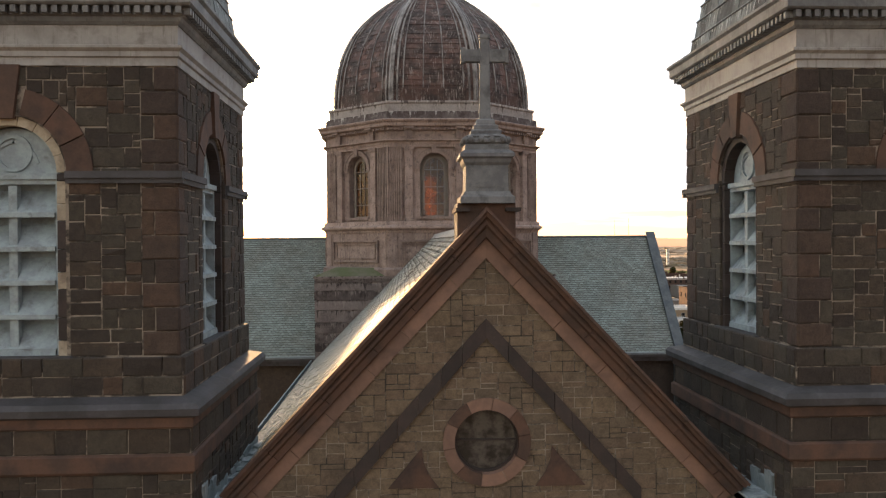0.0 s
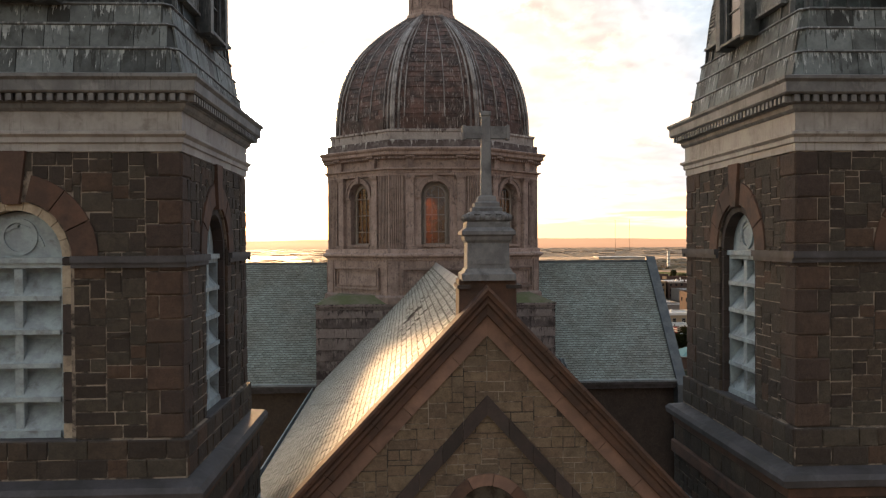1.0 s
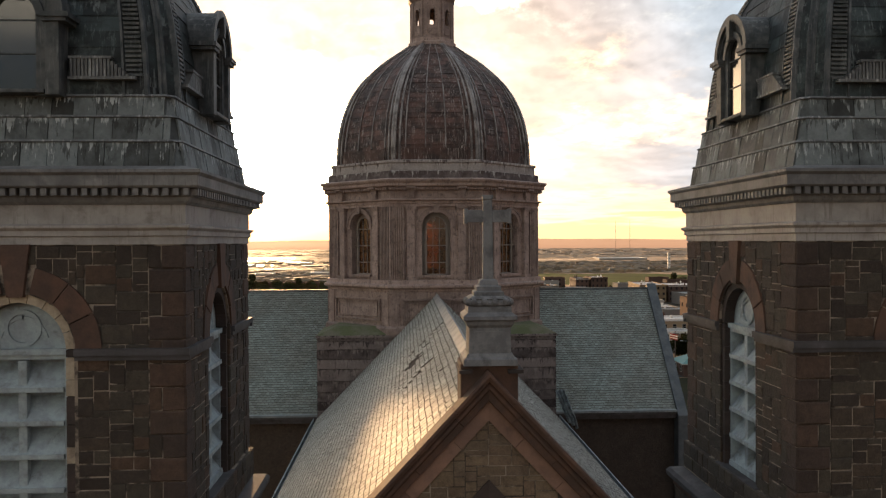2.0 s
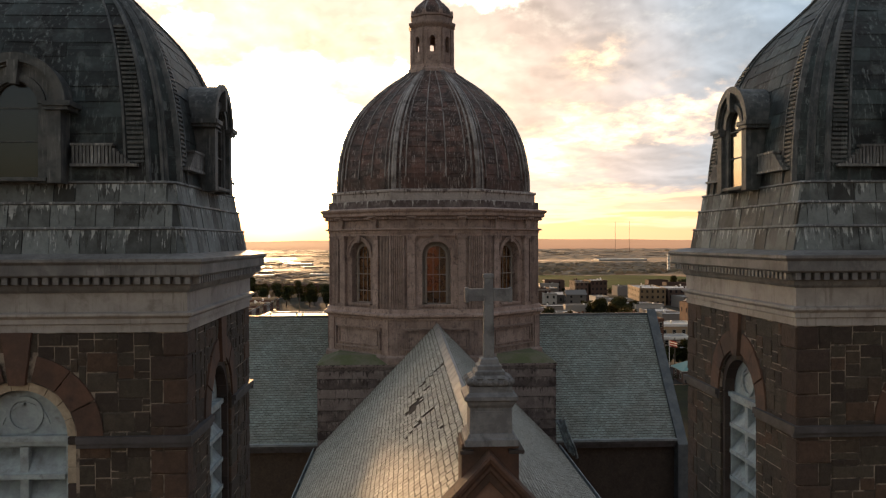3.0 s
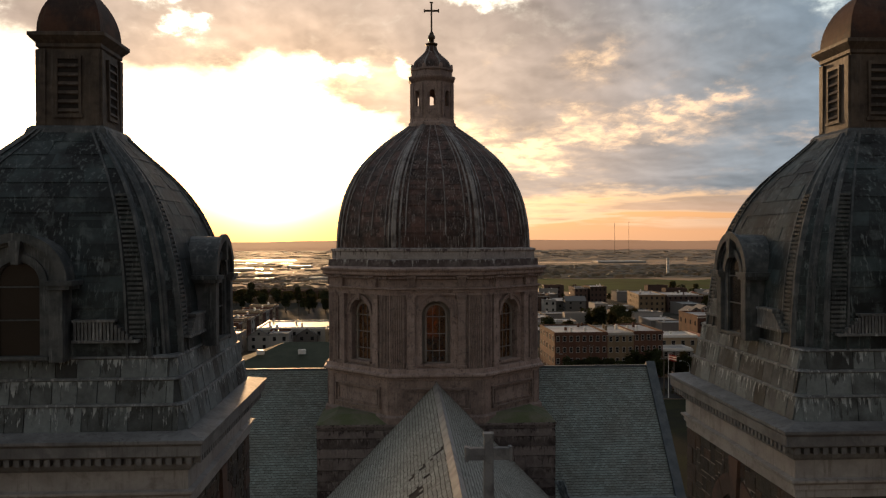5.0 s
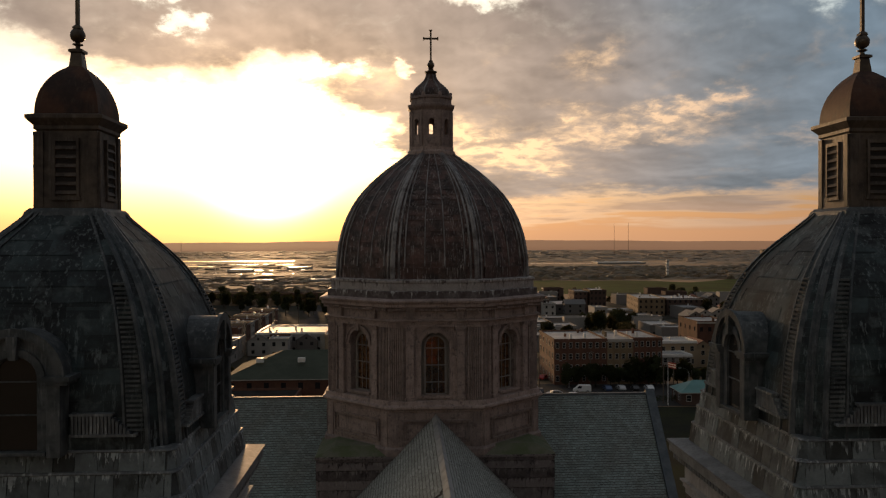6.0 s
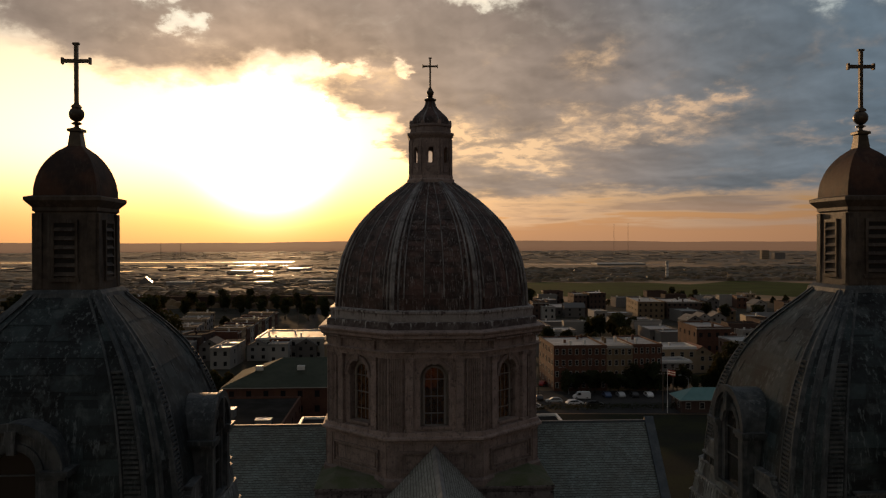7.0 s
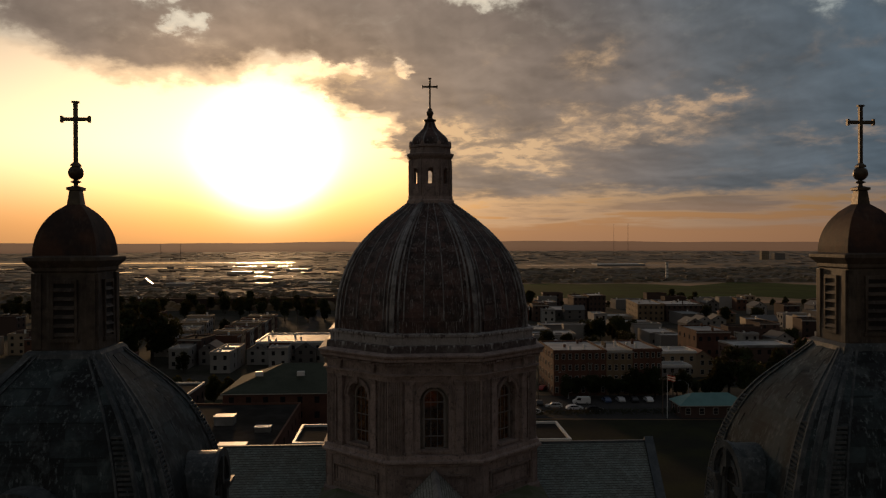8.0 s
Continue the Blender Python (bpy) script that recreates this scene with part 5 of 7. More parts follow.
def crossing():
    c = thing("crossing_dome", (0, CY, 0), "octagonal church drum and ribbed dark metal dome with lantern", "dome")
    oct_faces = [rz(45 * k) for k in range(8)]
    # square base in overlapping metal sheets
    part("square_base", boxes((-7.2, 7.2, -6.95, 6.95, 0, 29.75)), M_BASE, c, "square base clad in streaked metal sheets")
    r = random.Random(31)
    z = 24.2
    while z < 29.6:
        h = min(r.uniform(0.5, 0.75), 29.72 - z)
        bm = bmesh.new()
        for k in range(4):
            half = 7.28 if k % 2 == 0 else 7.02
            dep = 7.02 if k % 2 == 0 else 7.28
            u = -half
            while u < half - 0.01:
                w = min(r.uniform(0.7, 1.4), half - u)
                box(bm, u + 0.01, u + w - 0.01, -dep - r.uniform(0, 0.025), -dep + 0.1, z, z + h - 0.045, rz(90 * k))
                u += w
        part("cladding_course", bm, M_BASE, c)
        z += h
    part("base_lip", boxes((-7.36, 7.36, -7.1, 7.1, 29.68, 29.82)), M_BASE, c)
    bm = bmesh.new()
    lo = [bm.verts.new(p) for p in ((-7.34, -7.08, 29.82), (7.34, -7.08, 29.82), (7.34, 7.08, 29.82), (-7.34, 7.08, 29.82))]
    hi = [bm.verts.new((x, y, 30.3)) for x, y in ((-6.2, -6.2), (6.2, -6.2), (6.2, 6.2), (-6.2, 6.2))]
    bm.faces.new(lo[::-1]), bm.faces.new(hi)
    for i in range(4):
        bm.faces.new((lo[i], lo[(i + 1) % 4], hi[(i + 1) % 4], hi[i]))
    part("base_roof", bm, M_MOSS, c, "mossy sloping top of the base")
    # panelled pedestal
    part("pedestal", loft(bmesh.new(), 8, [(6.93, 29.7), (6.93, 32.5)]), M_DRUM, c)
    part("pedestal_foot", loft(bmesh.new(), 8, [(7.14, 29.8), (7.14, 30.2), (7.05, 30.28), (6.95, 30.34)]), M_DRUM, c)
    part("pedestal_moulding", loft(bmesh.new(), 8, [(6.95, 32.42), (7.0, 32.5), (7.0, 32.56), (7.1, 32.62), (7.24, 32.7), (7.24, 32.82), (7.06, 32.9), (7.04, 33.12), (6.7, 33.16)]), M_DRUM, c)
    for k in range(8):
        bm = bmesh.new()
        a = 6.93
        for x0, x1, z0, z1 in ((-2.1, 2.1, 31.88, 31.98), (-2.1, 2.1, 30.62, 30.72), (-2.1, -2.0, 30.72, 31.88), (2.0, 2.1, 30.72, 31.88)):
            box(bm, x0, x1, -a - 0.15, -a + 0.02, z0, z1)
        for x0, x1, z0, z1 in ((-1.82, 1.82, 31.7, 31.75), (-1.82, 1.82, 30.85, 30.9), (-1.82, -1.77, 30.9, 31.7), (1.77, 1.82, 30.9, 31.7)):
            box(bm, x0, x1, -a - 0.08, -a + 0.02, z0, z1)
        part("panel_moulding", bm, M_DRUM, c, m=oct_faces[k])
        for s in (-1, 1):
            part("corner_pier", boxes((s * 2.53 - 0.23, s * 2.53 + 0.23, -a - 0.06, -a + 0.05, 30.3, 32.45)), M_DRUM, c, m=oct_faces[k])
    # drum walls
    A = 6.68
    hs = A * math.tan(math.pi / 8)
    for k in range(8):
        f = oct_faces[k]
        part("drum_wall", arched_wall(bmesh.new(), -hs, hs, 33.1, 38.0, 0.88, 33.4, 36.42, -A, -A + 0.5, 16), M_DRUM, c, m=f)
        # window: recessed frame, bars and glass
        w = part("arched_window", drum_window_frame(A), M_DRUMFRAME, c, "tall arched window with thin bars", f)
        window_bars(w, A)
        pane = prism(bmesh.new(), [(-0.6, 33.5), (0.6, 33.5)] + arc(0.6, 36.4, 0, 180, 16), -A + 0.41, -A + 0.42)
        part("pane", pane, M_LEADLIGHT, w)
        part("archivolt", ring(0.9, 1.14, 36.42, -A - 0.12, -A + 0.02, 0, 180, 18), M_DRUM, c, m=f)
        part("archivolt_lip", ring(1.1, 1.2, 36.42, -A - 0.18, -A + 0.02, 0, 180, 18), M_DRUM, c, m=f)
        part("keystone", prism(bmesh.new(), [(-0.1, 37.25), (0.1, 37.25), (0.17, 37.75), (-0.17, 37.75)], -A - 0.24, -A + 0.02), M_DRUM, c, m=f)
        for x in (-1.2, 0.88):
            part("impost", boxes((x, x + 0.32, -A - 0.14, -A + 0.02, 36.3, 36.42)), M_DRUM, c, m=f)
        part("sill", boxes((-1.0, 1.0, -A - 0.16, -A + 0.3, 33.28, 33.42)), M_DRUM, c, m=f)
        for s in (-1, 1):
            # plain pilaster beside the window
            u = s * 1.56
            p = part("pilaster", soft_box(u - 0.24, u + 0.24, -A - 0.24, -A + 0.02, 33.32, 37.42, 0.02), M_DRUM, c, m=f)
            part("pilaster_base", boxes((u - 0.31, u + 0.31, -A - 0.31, -A + 0.02, 33.14, 33.34)), M_DRUM, p)
            part("pilaster_capital", boxes((u - 0.27, u + 0.27, -A - 0.28, -A + 0.02, 37.4, 37.5), (u - 0.32, u + 0.32, -A - 0.33, -A + 0.02, 37.5, 37.66)), M_DRUM, p)
            # fluted corner pier
            part("fluted_pier", fluted(s, A, hs), M_DRUM, c, m=f)
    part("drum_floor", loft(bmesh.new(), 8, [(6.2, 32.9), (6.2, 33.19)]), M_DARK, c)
    # entablature
    part("architrave", loft(bmesh.new(), 8, [(6.9, 37.64), (6.9, 37.8), (6.94, 37.82), (6.94, 37.96), (7.12, 38.02), (7.12, 38.09), (6.9, 38.12)]), M_DRUM, c)
    part("frieze", loft(bmesh.new(), 8, [(6.86, 38.08), (6.86, 38.72)]), M_DRUM, c)
    part("bed_moulding", loft(bmesh.new(), 8, [(6.88, 38.6), (6.95, 38.66), (7.0, 38.78), (7.05, 38.8)]), M_DRUM, c)
    part("cornice", loft(bmesh.new(), 8, [(7.0, 38.78), (7.26, 38.86), (7.3, 38.9), (7.3, 39.06), (7.42, 39.16), (7.45, 39.26), (7.38, 39.3), (6.7, 39.42)]), M_DRUM, c, "projecting cornice")
    den = mesh_of("dentil", boxes((-0.06, 0.06, -0.16, 0.0, 0, 0.13)), M_DRUM)
    for k in range(8):
        for i in range(27):
            u = -2.8 + 0.2154 * i
            part("dentil", den, None, c, m=oct_faces[k] @ Matrix.Translation((u, -7.02, 38.66)))
        for u in (-1.56, 1.56):
            bm = prism(bmesh.new(), [(-0.22, 38.12), (0.22, 38.12), (0.26, 38.8), (-0.26, 38.8)], -0.18, 0.02)
            box(bm, -0.28, 0.28, -0.42, 0.02, 38.74, 38.84)
            part("bracket", bm, M_DRUM, c, m=oct_faces[k] @ Matrix.Translation((u, -6.88, 0)))
    part("attic_step", loft(bmesh.new(), 8, [(6.92, 39.36), (6.9, 39.8), (6.75, 39.84)]), M_ATTIC, c)
    part("attic", loft(bmesh.new(), 8, [(6.68, 39.78), (6.68, 40.3), (6.76, 40.36), (6.76, 40.48), (6.3, 40.56)]), M_ATTIC, c)
    # dome sheets
    for_sheets = bmesh.new()
    loft(for_sheets, 8, [(smooth_at(DOME_PROFILE, 40.5 + 8.4 * i / 24) - 0.05, 40.5 + 8.4 * i / 24) for i in range(25)])
    part("dome_core", for_sheets, M_DOME, c)
    bm = bmesh.new()
    n = 25
    for k in range(8):
        for i in range(n):
            z0, z1 = 40.5 + 8.4 * (i / n), 40.5 + 8.4 * ((i + 1) / n)
            a0, a1 = smooth_at(DOME_PROFILE, z0), smooth_at(DOME_PROFILE, z1)
            t0, t1 = a0 * math.tan(math.pi / 8), a1 * math.tan(math.pi / 8)
            cols = (-1.0, -0.78, -0.5, -0.22, 0.0, 0.22, 0.5, 0.78, 1.0) if i % 2 else (-1.0, -0.78, -0.6, -0.22, -0.1, 0.22, 0.4, 0.78, 1.0)
            for u0, u1 in zip(cols, cols[1:]):
                o = r.uniform(0.0, 0.025)
                q = [(u0 * t0, -a0 - o - 0.02, z0), (u1 * t0, -a0 - o - 0.02, z0), (u1 * t1, -a1 - o + 0.005, z1), (u0 * t1, -a1 - o + 0.005, z1)]
                v = [bm.verts.new(p) for p in q] + [bm.verts.new((x, y + 0.06, z)) for x, y, z in q]
                bm.faces.new(v[:4])
                for a, b in ((0, 1), (1, 2), (2, 3), (3, 0)):
                    bm.faces.new((v[a], v[a + 4], v[b + 4], v[b]))
                bmesh.ops.transform(bm, matrix=oct_faces[k], verts=v)
    part("dome_sheet", bm, M_DOME, c, "dark patchy dome sheets", kind="stuff")
    # ribs: wide pairs at the corners, thin seams on each side
    zs = [40.5 + 8.4 * i / 30 for i in range(31)]
    for k in range(8):
        for f0, wid, hgt, mat in ((-0.985, 0.10, 0.13, M_DOMERIB), (-0.86, 0.07, 0.11, M_DOMERIB), (-0.72, 0.045, 0.09, M_DOMERIB), (0.985, 0.10, 0.13, M_DOMERIB), (0.86, 0.07, 0.11, M_DOMERIB), (0.72, 0.045, 0.09, M_DOMERIB), (-0.24, 0.04, 0.08, M_DOMERIB), (0.24, 0.04, 0.08, M_DOMERIB)):
            b2 = bmesh.new()
            rows = []
            thin = abs(f0) < 0.8
            for z in zs:
                if thin and z < 41.3:
                    continue
                a = smooth_at(DOME_PROFILE, z)
                u = f0 * a * math.tan(math.pi / 8)
                g = wid * min(1.0, 0.45 + a / 9)
                rows.append([b2.verts.new((u + du, -a - o, z)) for du, o in ((-g, -0.03), (-g * 0.75, hgt), (g * 0.75, hgt), (g, -0.03))])
            for p, q in zip(rows, rows[1:]):
                for i in range(3):
                    b2.faces.new((p[i], p[i + 1], q[i + 1], q[i]))
            part("dome_rib", b2, mat, c, m=oct_faces[k])
        part("dome_foot", prism(bmesh.new(), [(-1.9, 40.5), (1.9, 40.5), (1.9, 41.25), (-1.9, 41.25)], -6.38, -6.1), M_DOME, c, m=oct_faces[k])
    # lantern
    lan = part("lantern", loft(bmesh.new(), 8, [(1.62, 48.75), (1.62, 49.0), (1.52, 49.08), (1.52, 49.3)]), M_DRUM, c, "octagonal stone lantern with arched openings")
    for k in range(8):
        f = oct_faces[k]
        b2 = arched_wall(bmesh.new(), -0.6, 0.6, 49.2, 52.0, 0.17, 50.15, 51.05, -1.42, -1.2, 8)
        part("lantern_wall", b2, M_DRUM, lan, m=f)
        part("lantern_arch", ring(0.18, 0.29, 51.05, -1.48, -1.4, 0, 180, 10), M_DRUM, lan, m=f)
        part("lantern_panel", boxes((-0.24, 0.24, -1.45, -1.4, 49.5, 49.95)), M_DRUM, lan, m=f)
        for s in (-1, 1):
            part("lantern_pilaster", soft_box(s * 0.44 - 0.1, s * 0.44 + 0.1, -1.5, -1.38, 49.3, 51.75, 0.015), M_DRUM, lan, m=f)
    part("lantern_cornice", loft(bmesh.new(), 8, [(1.4, 51.72), (1.44, 51.84), (1.56, 52.0), (1.6, 52.1), (1.6, 52.2), (1.4, 52.26), (1.36, 52.6), (1.44, 52.66), (1.44, 52.78), (1.25, 52.84)]), M_DRUM, lan)
    for k in range(8):
        part("acroterion", prism(bmesh.new(), [(-0.14, 52.7), (0.14, 52.7), (0.1, 52.98), (0, 53.08), (-0.1, 52.98)], -1.46, -1.32), M_DRUM, lan, m=oct_faces[k] @ rz(22.5) @ Matrix.Translation((0, -0.06, 0)))
    ogee = ((52.8, 1.22), (53.05, 1.2), (53.3, 1.1), (53.55, 0.88), (53.8, 0.62), (54.05, 0.4), (54.3, 0.3), (54.5, 0.27))
    part("ogee_cap", loft(bmesh.new(), 8, [(smooth_at(ogee, 52.8 + 1.7 * i / 18), 52.8 + 1.7 * i / 18) for i in range(19)]), M_DOME, c, "ribbed ogee metal cap")
    for k in range(8):
        b2 = bmesh.new()
        rows = []
        for i in range(15):
            z = 52.82 + 1.62 * i / 14
            a = smooth_at(ogee, z) / math.cos(math.pi / 8)
            rows.append([b2.verts.new((du, -a - o, z)) for du, o in ((-0.055, -0.05), (-0.035, 0.06), (0.035, 0.06), (0.055, -0.05))])
        for p, q in zip(rows, rows[1:]):
            for i in range(3):
                b2.faces.new((p[i], p[i + 1], q[i + 1], q[i]))
        part("cap_rib", b2, M_DOMERIB, c, m=oct_faces[k] @ rz(22.5))
    part("finial_base", loft(bmesh.new(), 8, [(0.27, 54.45), (0.4, 54.55), (0.42, 54.62), (0.25, 54.68), (0.13, 54.78), (0.2, 54.84), (0.1, 54.9)]), M_IRON, c)
    b2 = bmesh.new()
    bmesh.ops.create_uvsphere(b2, u_segments=20, v_segments=14, radius=0.25, matrix=Matrix.Translation((0, 0, 55.08)))
    part("ball", b2, M_IRON, c, "bronze ball", smooth=True)
    part("cross", finial_cross(55.3, 57.5, 56.92, 0.5, 0.06), M_IRON, c, "slender bronze cross")
    return c


def drum_window_frame(A):
    bm = bmesh.new()
    strip(bm, arc(0.58, 36.42, 0, 180, 16), arc(0.7, 36.42, 0, 180, 16), -A + 0.3, -A + 0.5)
    for s in (-1, 1):
        box(bm, min(s * 0.58, s * 0.7), max(s * 0.58, s * 0.7), -A + 0.3, -A + 0.5, 33.4, 36.42)
        box(bm, min(s * 0.7, s * 0.9), max(s * 0.7, s * 0.9), -A + 0.42, -A + 0.5, 33.4, 36.42)
    strip(bm, arc(0.7, 36.42, 0, 180, 16), arc(0.9, 36.42, 0, 180, 16), -A + 0.42, -A + 0.5)
    box(bm, -0.7, 0.7, -A + 0.3, -A + 0.5, 33.4, 33.5)
    bmesh.ops.remove_doubles(bm, verts=bm.verts[:], dist=0.001)
    return bm


def window_bars(w, A):
    for z in (34.2, 35.25, 36.3):
        part("crossbar", boxes((-0.86, 0.86, -A + 0.28, -A + 0.33, z - 0.03, z + 0.03)), M_DRUMFRAME, w)
    for x in (-0.2, 0.2):
        part("glazing_bar", boxes((x - 0.018, x + 0.018, -A + 0.36, -A + 0.4, 33.5, 36.9)), M_DRUMFRAME, w)


def fluted(s, A, hs):
    """Corner pier with upright flutes, mitred at the octagon's angle."""
    bm = bmesh.new()
    out = 0.22
    edge = (A + out) * math.tan(math.pi / 8)
    outline = [(s * 1.98, -A + 0.02), (s * 1.98, -A - out)]
    u = 2.06
    while u < edge - 0.12:
        outline += [(s * u, -A - out), (s * (u + 0.02), -A - out + 0.1), (s * (u + 0.06), -A - out + 0.1), (s * (u + 0.08), -A - out)]
        u += 0.13
    outline += [(s * edge, -A - out), (s * A * math.tan(math.pi / 8), -A + 0.02)]
    lo = [bm.verts.new((x, y, 33.14)) for x, y in outline]
    hi = [bm.verts.new((x, y, 37.64)) for x, y in outline]
    for i in range(len(outline) - 1):
        bm.faces.new((lo[i], lo[i + 1], hi[i + 1], hi[i]))
    bm.faces.new(hi)
    return bm


M_DRUMFRAME = material("window_frame_paint", (0.22, 0.19, 0.165), 0.7, grain=(10, 0.25), stain=((0.1, 0.08, 0.07), 1.5, 0.6))
crossing()


lay_stones(gable, GABLE_STONES, Matrix.Identity(4), gable_stones(), 0.0, 5, 295)

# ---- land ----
# haze warmth of the far plain is put into the ground colour
M_HAZYLAND = material("lowland", (0.25, 0.145, 0.072), 0.86, vary=((0.12, 0.085, 0.042), 0.012), grain=(0.03, 0.6), stain=((0.11, 0.085, 0.06), 0.02, 0.6), bump=None)
M_HILL = material("haze_glow_hills", (0.05, 0.04, 0.034), 0.95, grain=(0.01, 0.3), bump=None)
M_FIELD = material("marsh_grass", (0.05, 0.075, 0.02), 0.95, vary=((0.04, 0.055, 0.018), 0.02), grain=(0.06, 0.35), stain=((0.07, 0.068, 0.03), 0.015, 0.5), bump=None)
M_ASPHALT = material("worn_asphalt", (0.045, 0.043, 0.042), 0.9, vary=((0.06, 0.057, 0.054), 0.15), grain=(3, 0.25), stain=((0.03, 0.03, 0.03), 0.3, 0.6), bump=None)
for _m, _l in ((M_HAZYLAND, 0.42), (M_HILL, 0.12), (M_FIELD, 0.02), (M_ASPHALT, 0.05)):
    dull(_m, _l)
# warm emission puts the glow of distance haze into the hills
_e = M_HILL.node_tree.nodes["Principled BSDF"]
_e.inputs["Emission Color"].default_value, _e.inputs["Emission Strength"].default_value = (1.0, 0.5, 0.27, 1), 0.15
# grass and asphalt darkened to paint the shadow round the church
M_YARD = dull(material("shadow_dark_yard", (0.026, 0.026, 0.02), 0.95, vary=((0.034, 0.036, 0.02), 0.08), grain=(1.5, 0.35), bump=None), 0.02)
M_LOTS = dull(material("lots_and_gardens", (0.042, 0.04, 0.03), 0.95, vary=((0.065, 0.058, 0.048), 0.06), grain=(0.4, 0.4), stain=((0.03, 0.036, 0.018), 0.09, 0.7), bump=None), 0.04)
M_WATER = material("still_water", (0.02, 0.022, 0.02), 0.14, grain=(0.2, 0.2), bump=(0.35, 0.25, 0.2))
M_BRICK = material("town_red_brick", (0.144, 0.071, 0.048), 0.9, vary=((0.108, 0.055, 0.040), 0.3), grain=(2, 0.25), per_object=0.25, bump=None)
M_TAN = material("town_tan_brick", (0.225, 0.156, 0.090), 0.9, vary=((0.180, 0.123, 0.072), 0.3), grain=(2, 0.2), per_object=0.2, bump=None)
M_DARKBRICK = material("town_dark_brick", (0.085, 0.055, 0.045), 0.9, grain=(2, 0.25), per_object=0.25, bump=None)
M_WHITE = material("town_white_siding", (0.32, 0.295, 0.265), 0.75, vary=((0.3, 0.285, 0.265), 0.4), grain=(2, 0.15), per_object=0.2, bump=None)
M_CREAM = material("town_cream_siding", (0.32, 0.24, 0.155), 0.8, grain=(2, 0.15), per_object=0.2, bump=None)
M_GREYWALL = material("town_grey_stucco", (0.17, 0.155, 0.142), 0.85, grain=(2, 0.2), per_object=0.3, bump=None)
M_TARROOF = material("silver_tar_roof", (0.30, 0.29, 0.275), 0.42, vary=((0.16, 0.155, 0.15), 0.2), grain=(1, 0.25), per_object=0.4, bump=None)
M_BLACKROOF = material("black_membrane_roof", (0.026, 0.024, 0.022), 0.95, vary=((0.04, 0.036, 0.033), 0.2), grain=(1, 0.25), bump=None)
M_SHINYROOF = material("coated_metal_roof", (0.4, 0.4, 0.39), 0.3, grain=(0.3, 0.15), per_object=0.2, bump=(0.6, 0.1, 0.1))
M_OFFICEROOF = material("wet_membrane_roof", (0.22, 0.21, 0.2), 0.58, vary=((0.12, 0.11, 0.105), 0.12), grain=(0.8, 0.3), stain=((0.06, 0.055, 0.05), 0.15, 0.8), bump=(0.4, 0.3, 0.1))
M_REDROOF = material("red_shingle_roof", (0.23, 0.09, 0.055), 0.85, vary=((0.17, 0.07, 0.045), 0.5), grain=(3, 0.2), bump=None)
M_GREYROOF = material("grey_shingle_roof", (0.13, 0.125, 0.12), 0.85, grain=(3, 0.2), per_object=0.25, bump=None)
M_TEALROOF = material("teal_metal_roof", (0.10, 0.235, 0.225), 0.5, vary=((0.08, 0.20, 0.19), 0.5), grain=(1, 0.15), bump=None)
M_SAGEROOF = material("sage_green_roof", (0.072, 0.08, 0.06), 0.85, vary=((0.058, 0.066, 0.05), 0.3), grain=(1, 0.15), bump=None)
M_COPING = material("white_coping", (0.68, 0.66, 0.62), 0.45, grain=(2, 0.12), bump=None)
M_WINDOW = material("town_window_glass", (0.02, 0.02, 0.022), 0.12, grain=(1, 0.2), bump=None)
M_FRAME = material("town_window_frame", (0.36, 0.33, 0.29), 0.7, grain=(2, 0.15), bump=None)
M_BARK = material("tree_bark", (0.05, 0.038, 0.028), 0.95, grain=(6, 0.3), bump=None)


def leaf_material():
    mat = material("summer_leaves", (0.036, 0.046, 0.018), 0.8, vary=((0.026, 0.033, 0.014), 0.3), grain=(1.5, 0.35), per_object=0.3, per_island=0.35, bump=None)
    T = Tree(mat.node_tree)
    b = mat.node_tree.nodes["Principled BSDF"]
    thin = T.node("ShaderNodeBsdfTranslucent")
    thin.inputs[0].default_value = (0.07, 0.055, 0.018, 1)
    mixer = T.node("ShaderNodeMixShader")
    mixer.inputs[0].default_value = 0.25
    T.t.links.new(b.outputs[0], mixer.inputs[1])
    T.t.links.new(thin.outputs[0], mixer.inputs[2])
    T.t.links.new(mixer.outputs[0], mat.node_tree.nodes["Material Output"].inputs[0])
    return mat


M_LEAF = leaf_material()
# paler, warmer walls: distance haze put into the colour
M_FARTOWN = material("hazed_far_town_walls", (0.19, 0.145, 0.11), 0.85, grain=(0.1, 0.3), per_island=0.7, bump=None)
for _m, _l in ((M_BLACKROOF, 0.01), (M_SAGEROOF, 0.05), (M_COPING, 0.25), (M_WHITE, 0.25), (M_GREYWALL, 0.25), (M_TARROOF, 0.5), (M_BRICK, 0.2), (M_DARKBRICK, 0.2), (M_LEAF, 0.15), (M_FARTOWN, 0.4)):
    dull(_m, _l)
M_CARPAINT = [material("car_paint_" + n, c, 0.3, grain=(3, 0.08), bump=None) for n, c in (("white", (0.7, 0.7, 0.7)), ("silver", (0.42, 0.43, 0.44)), ("black", (0.03, 0.03, 0.033)), ("red", (0.3, 0.03, 0.025)), ("blue", (0.05, 0.08, 0.16)))]
M_TYRE = material("tyre_rubber", (0.02, 0.02, 0.02), 0.9, bump=None)
M_POLE = material("galvanised_pole", (0.33, 0.33, 0.33), 0.5, metal=0.4, grain=(3, 0.15), bump=None)
M_WOODPOLE = material("utility_pole_wood", (0.10, 0.075, 0.055), 0.9, grain=(5, 0.25), bump=None)


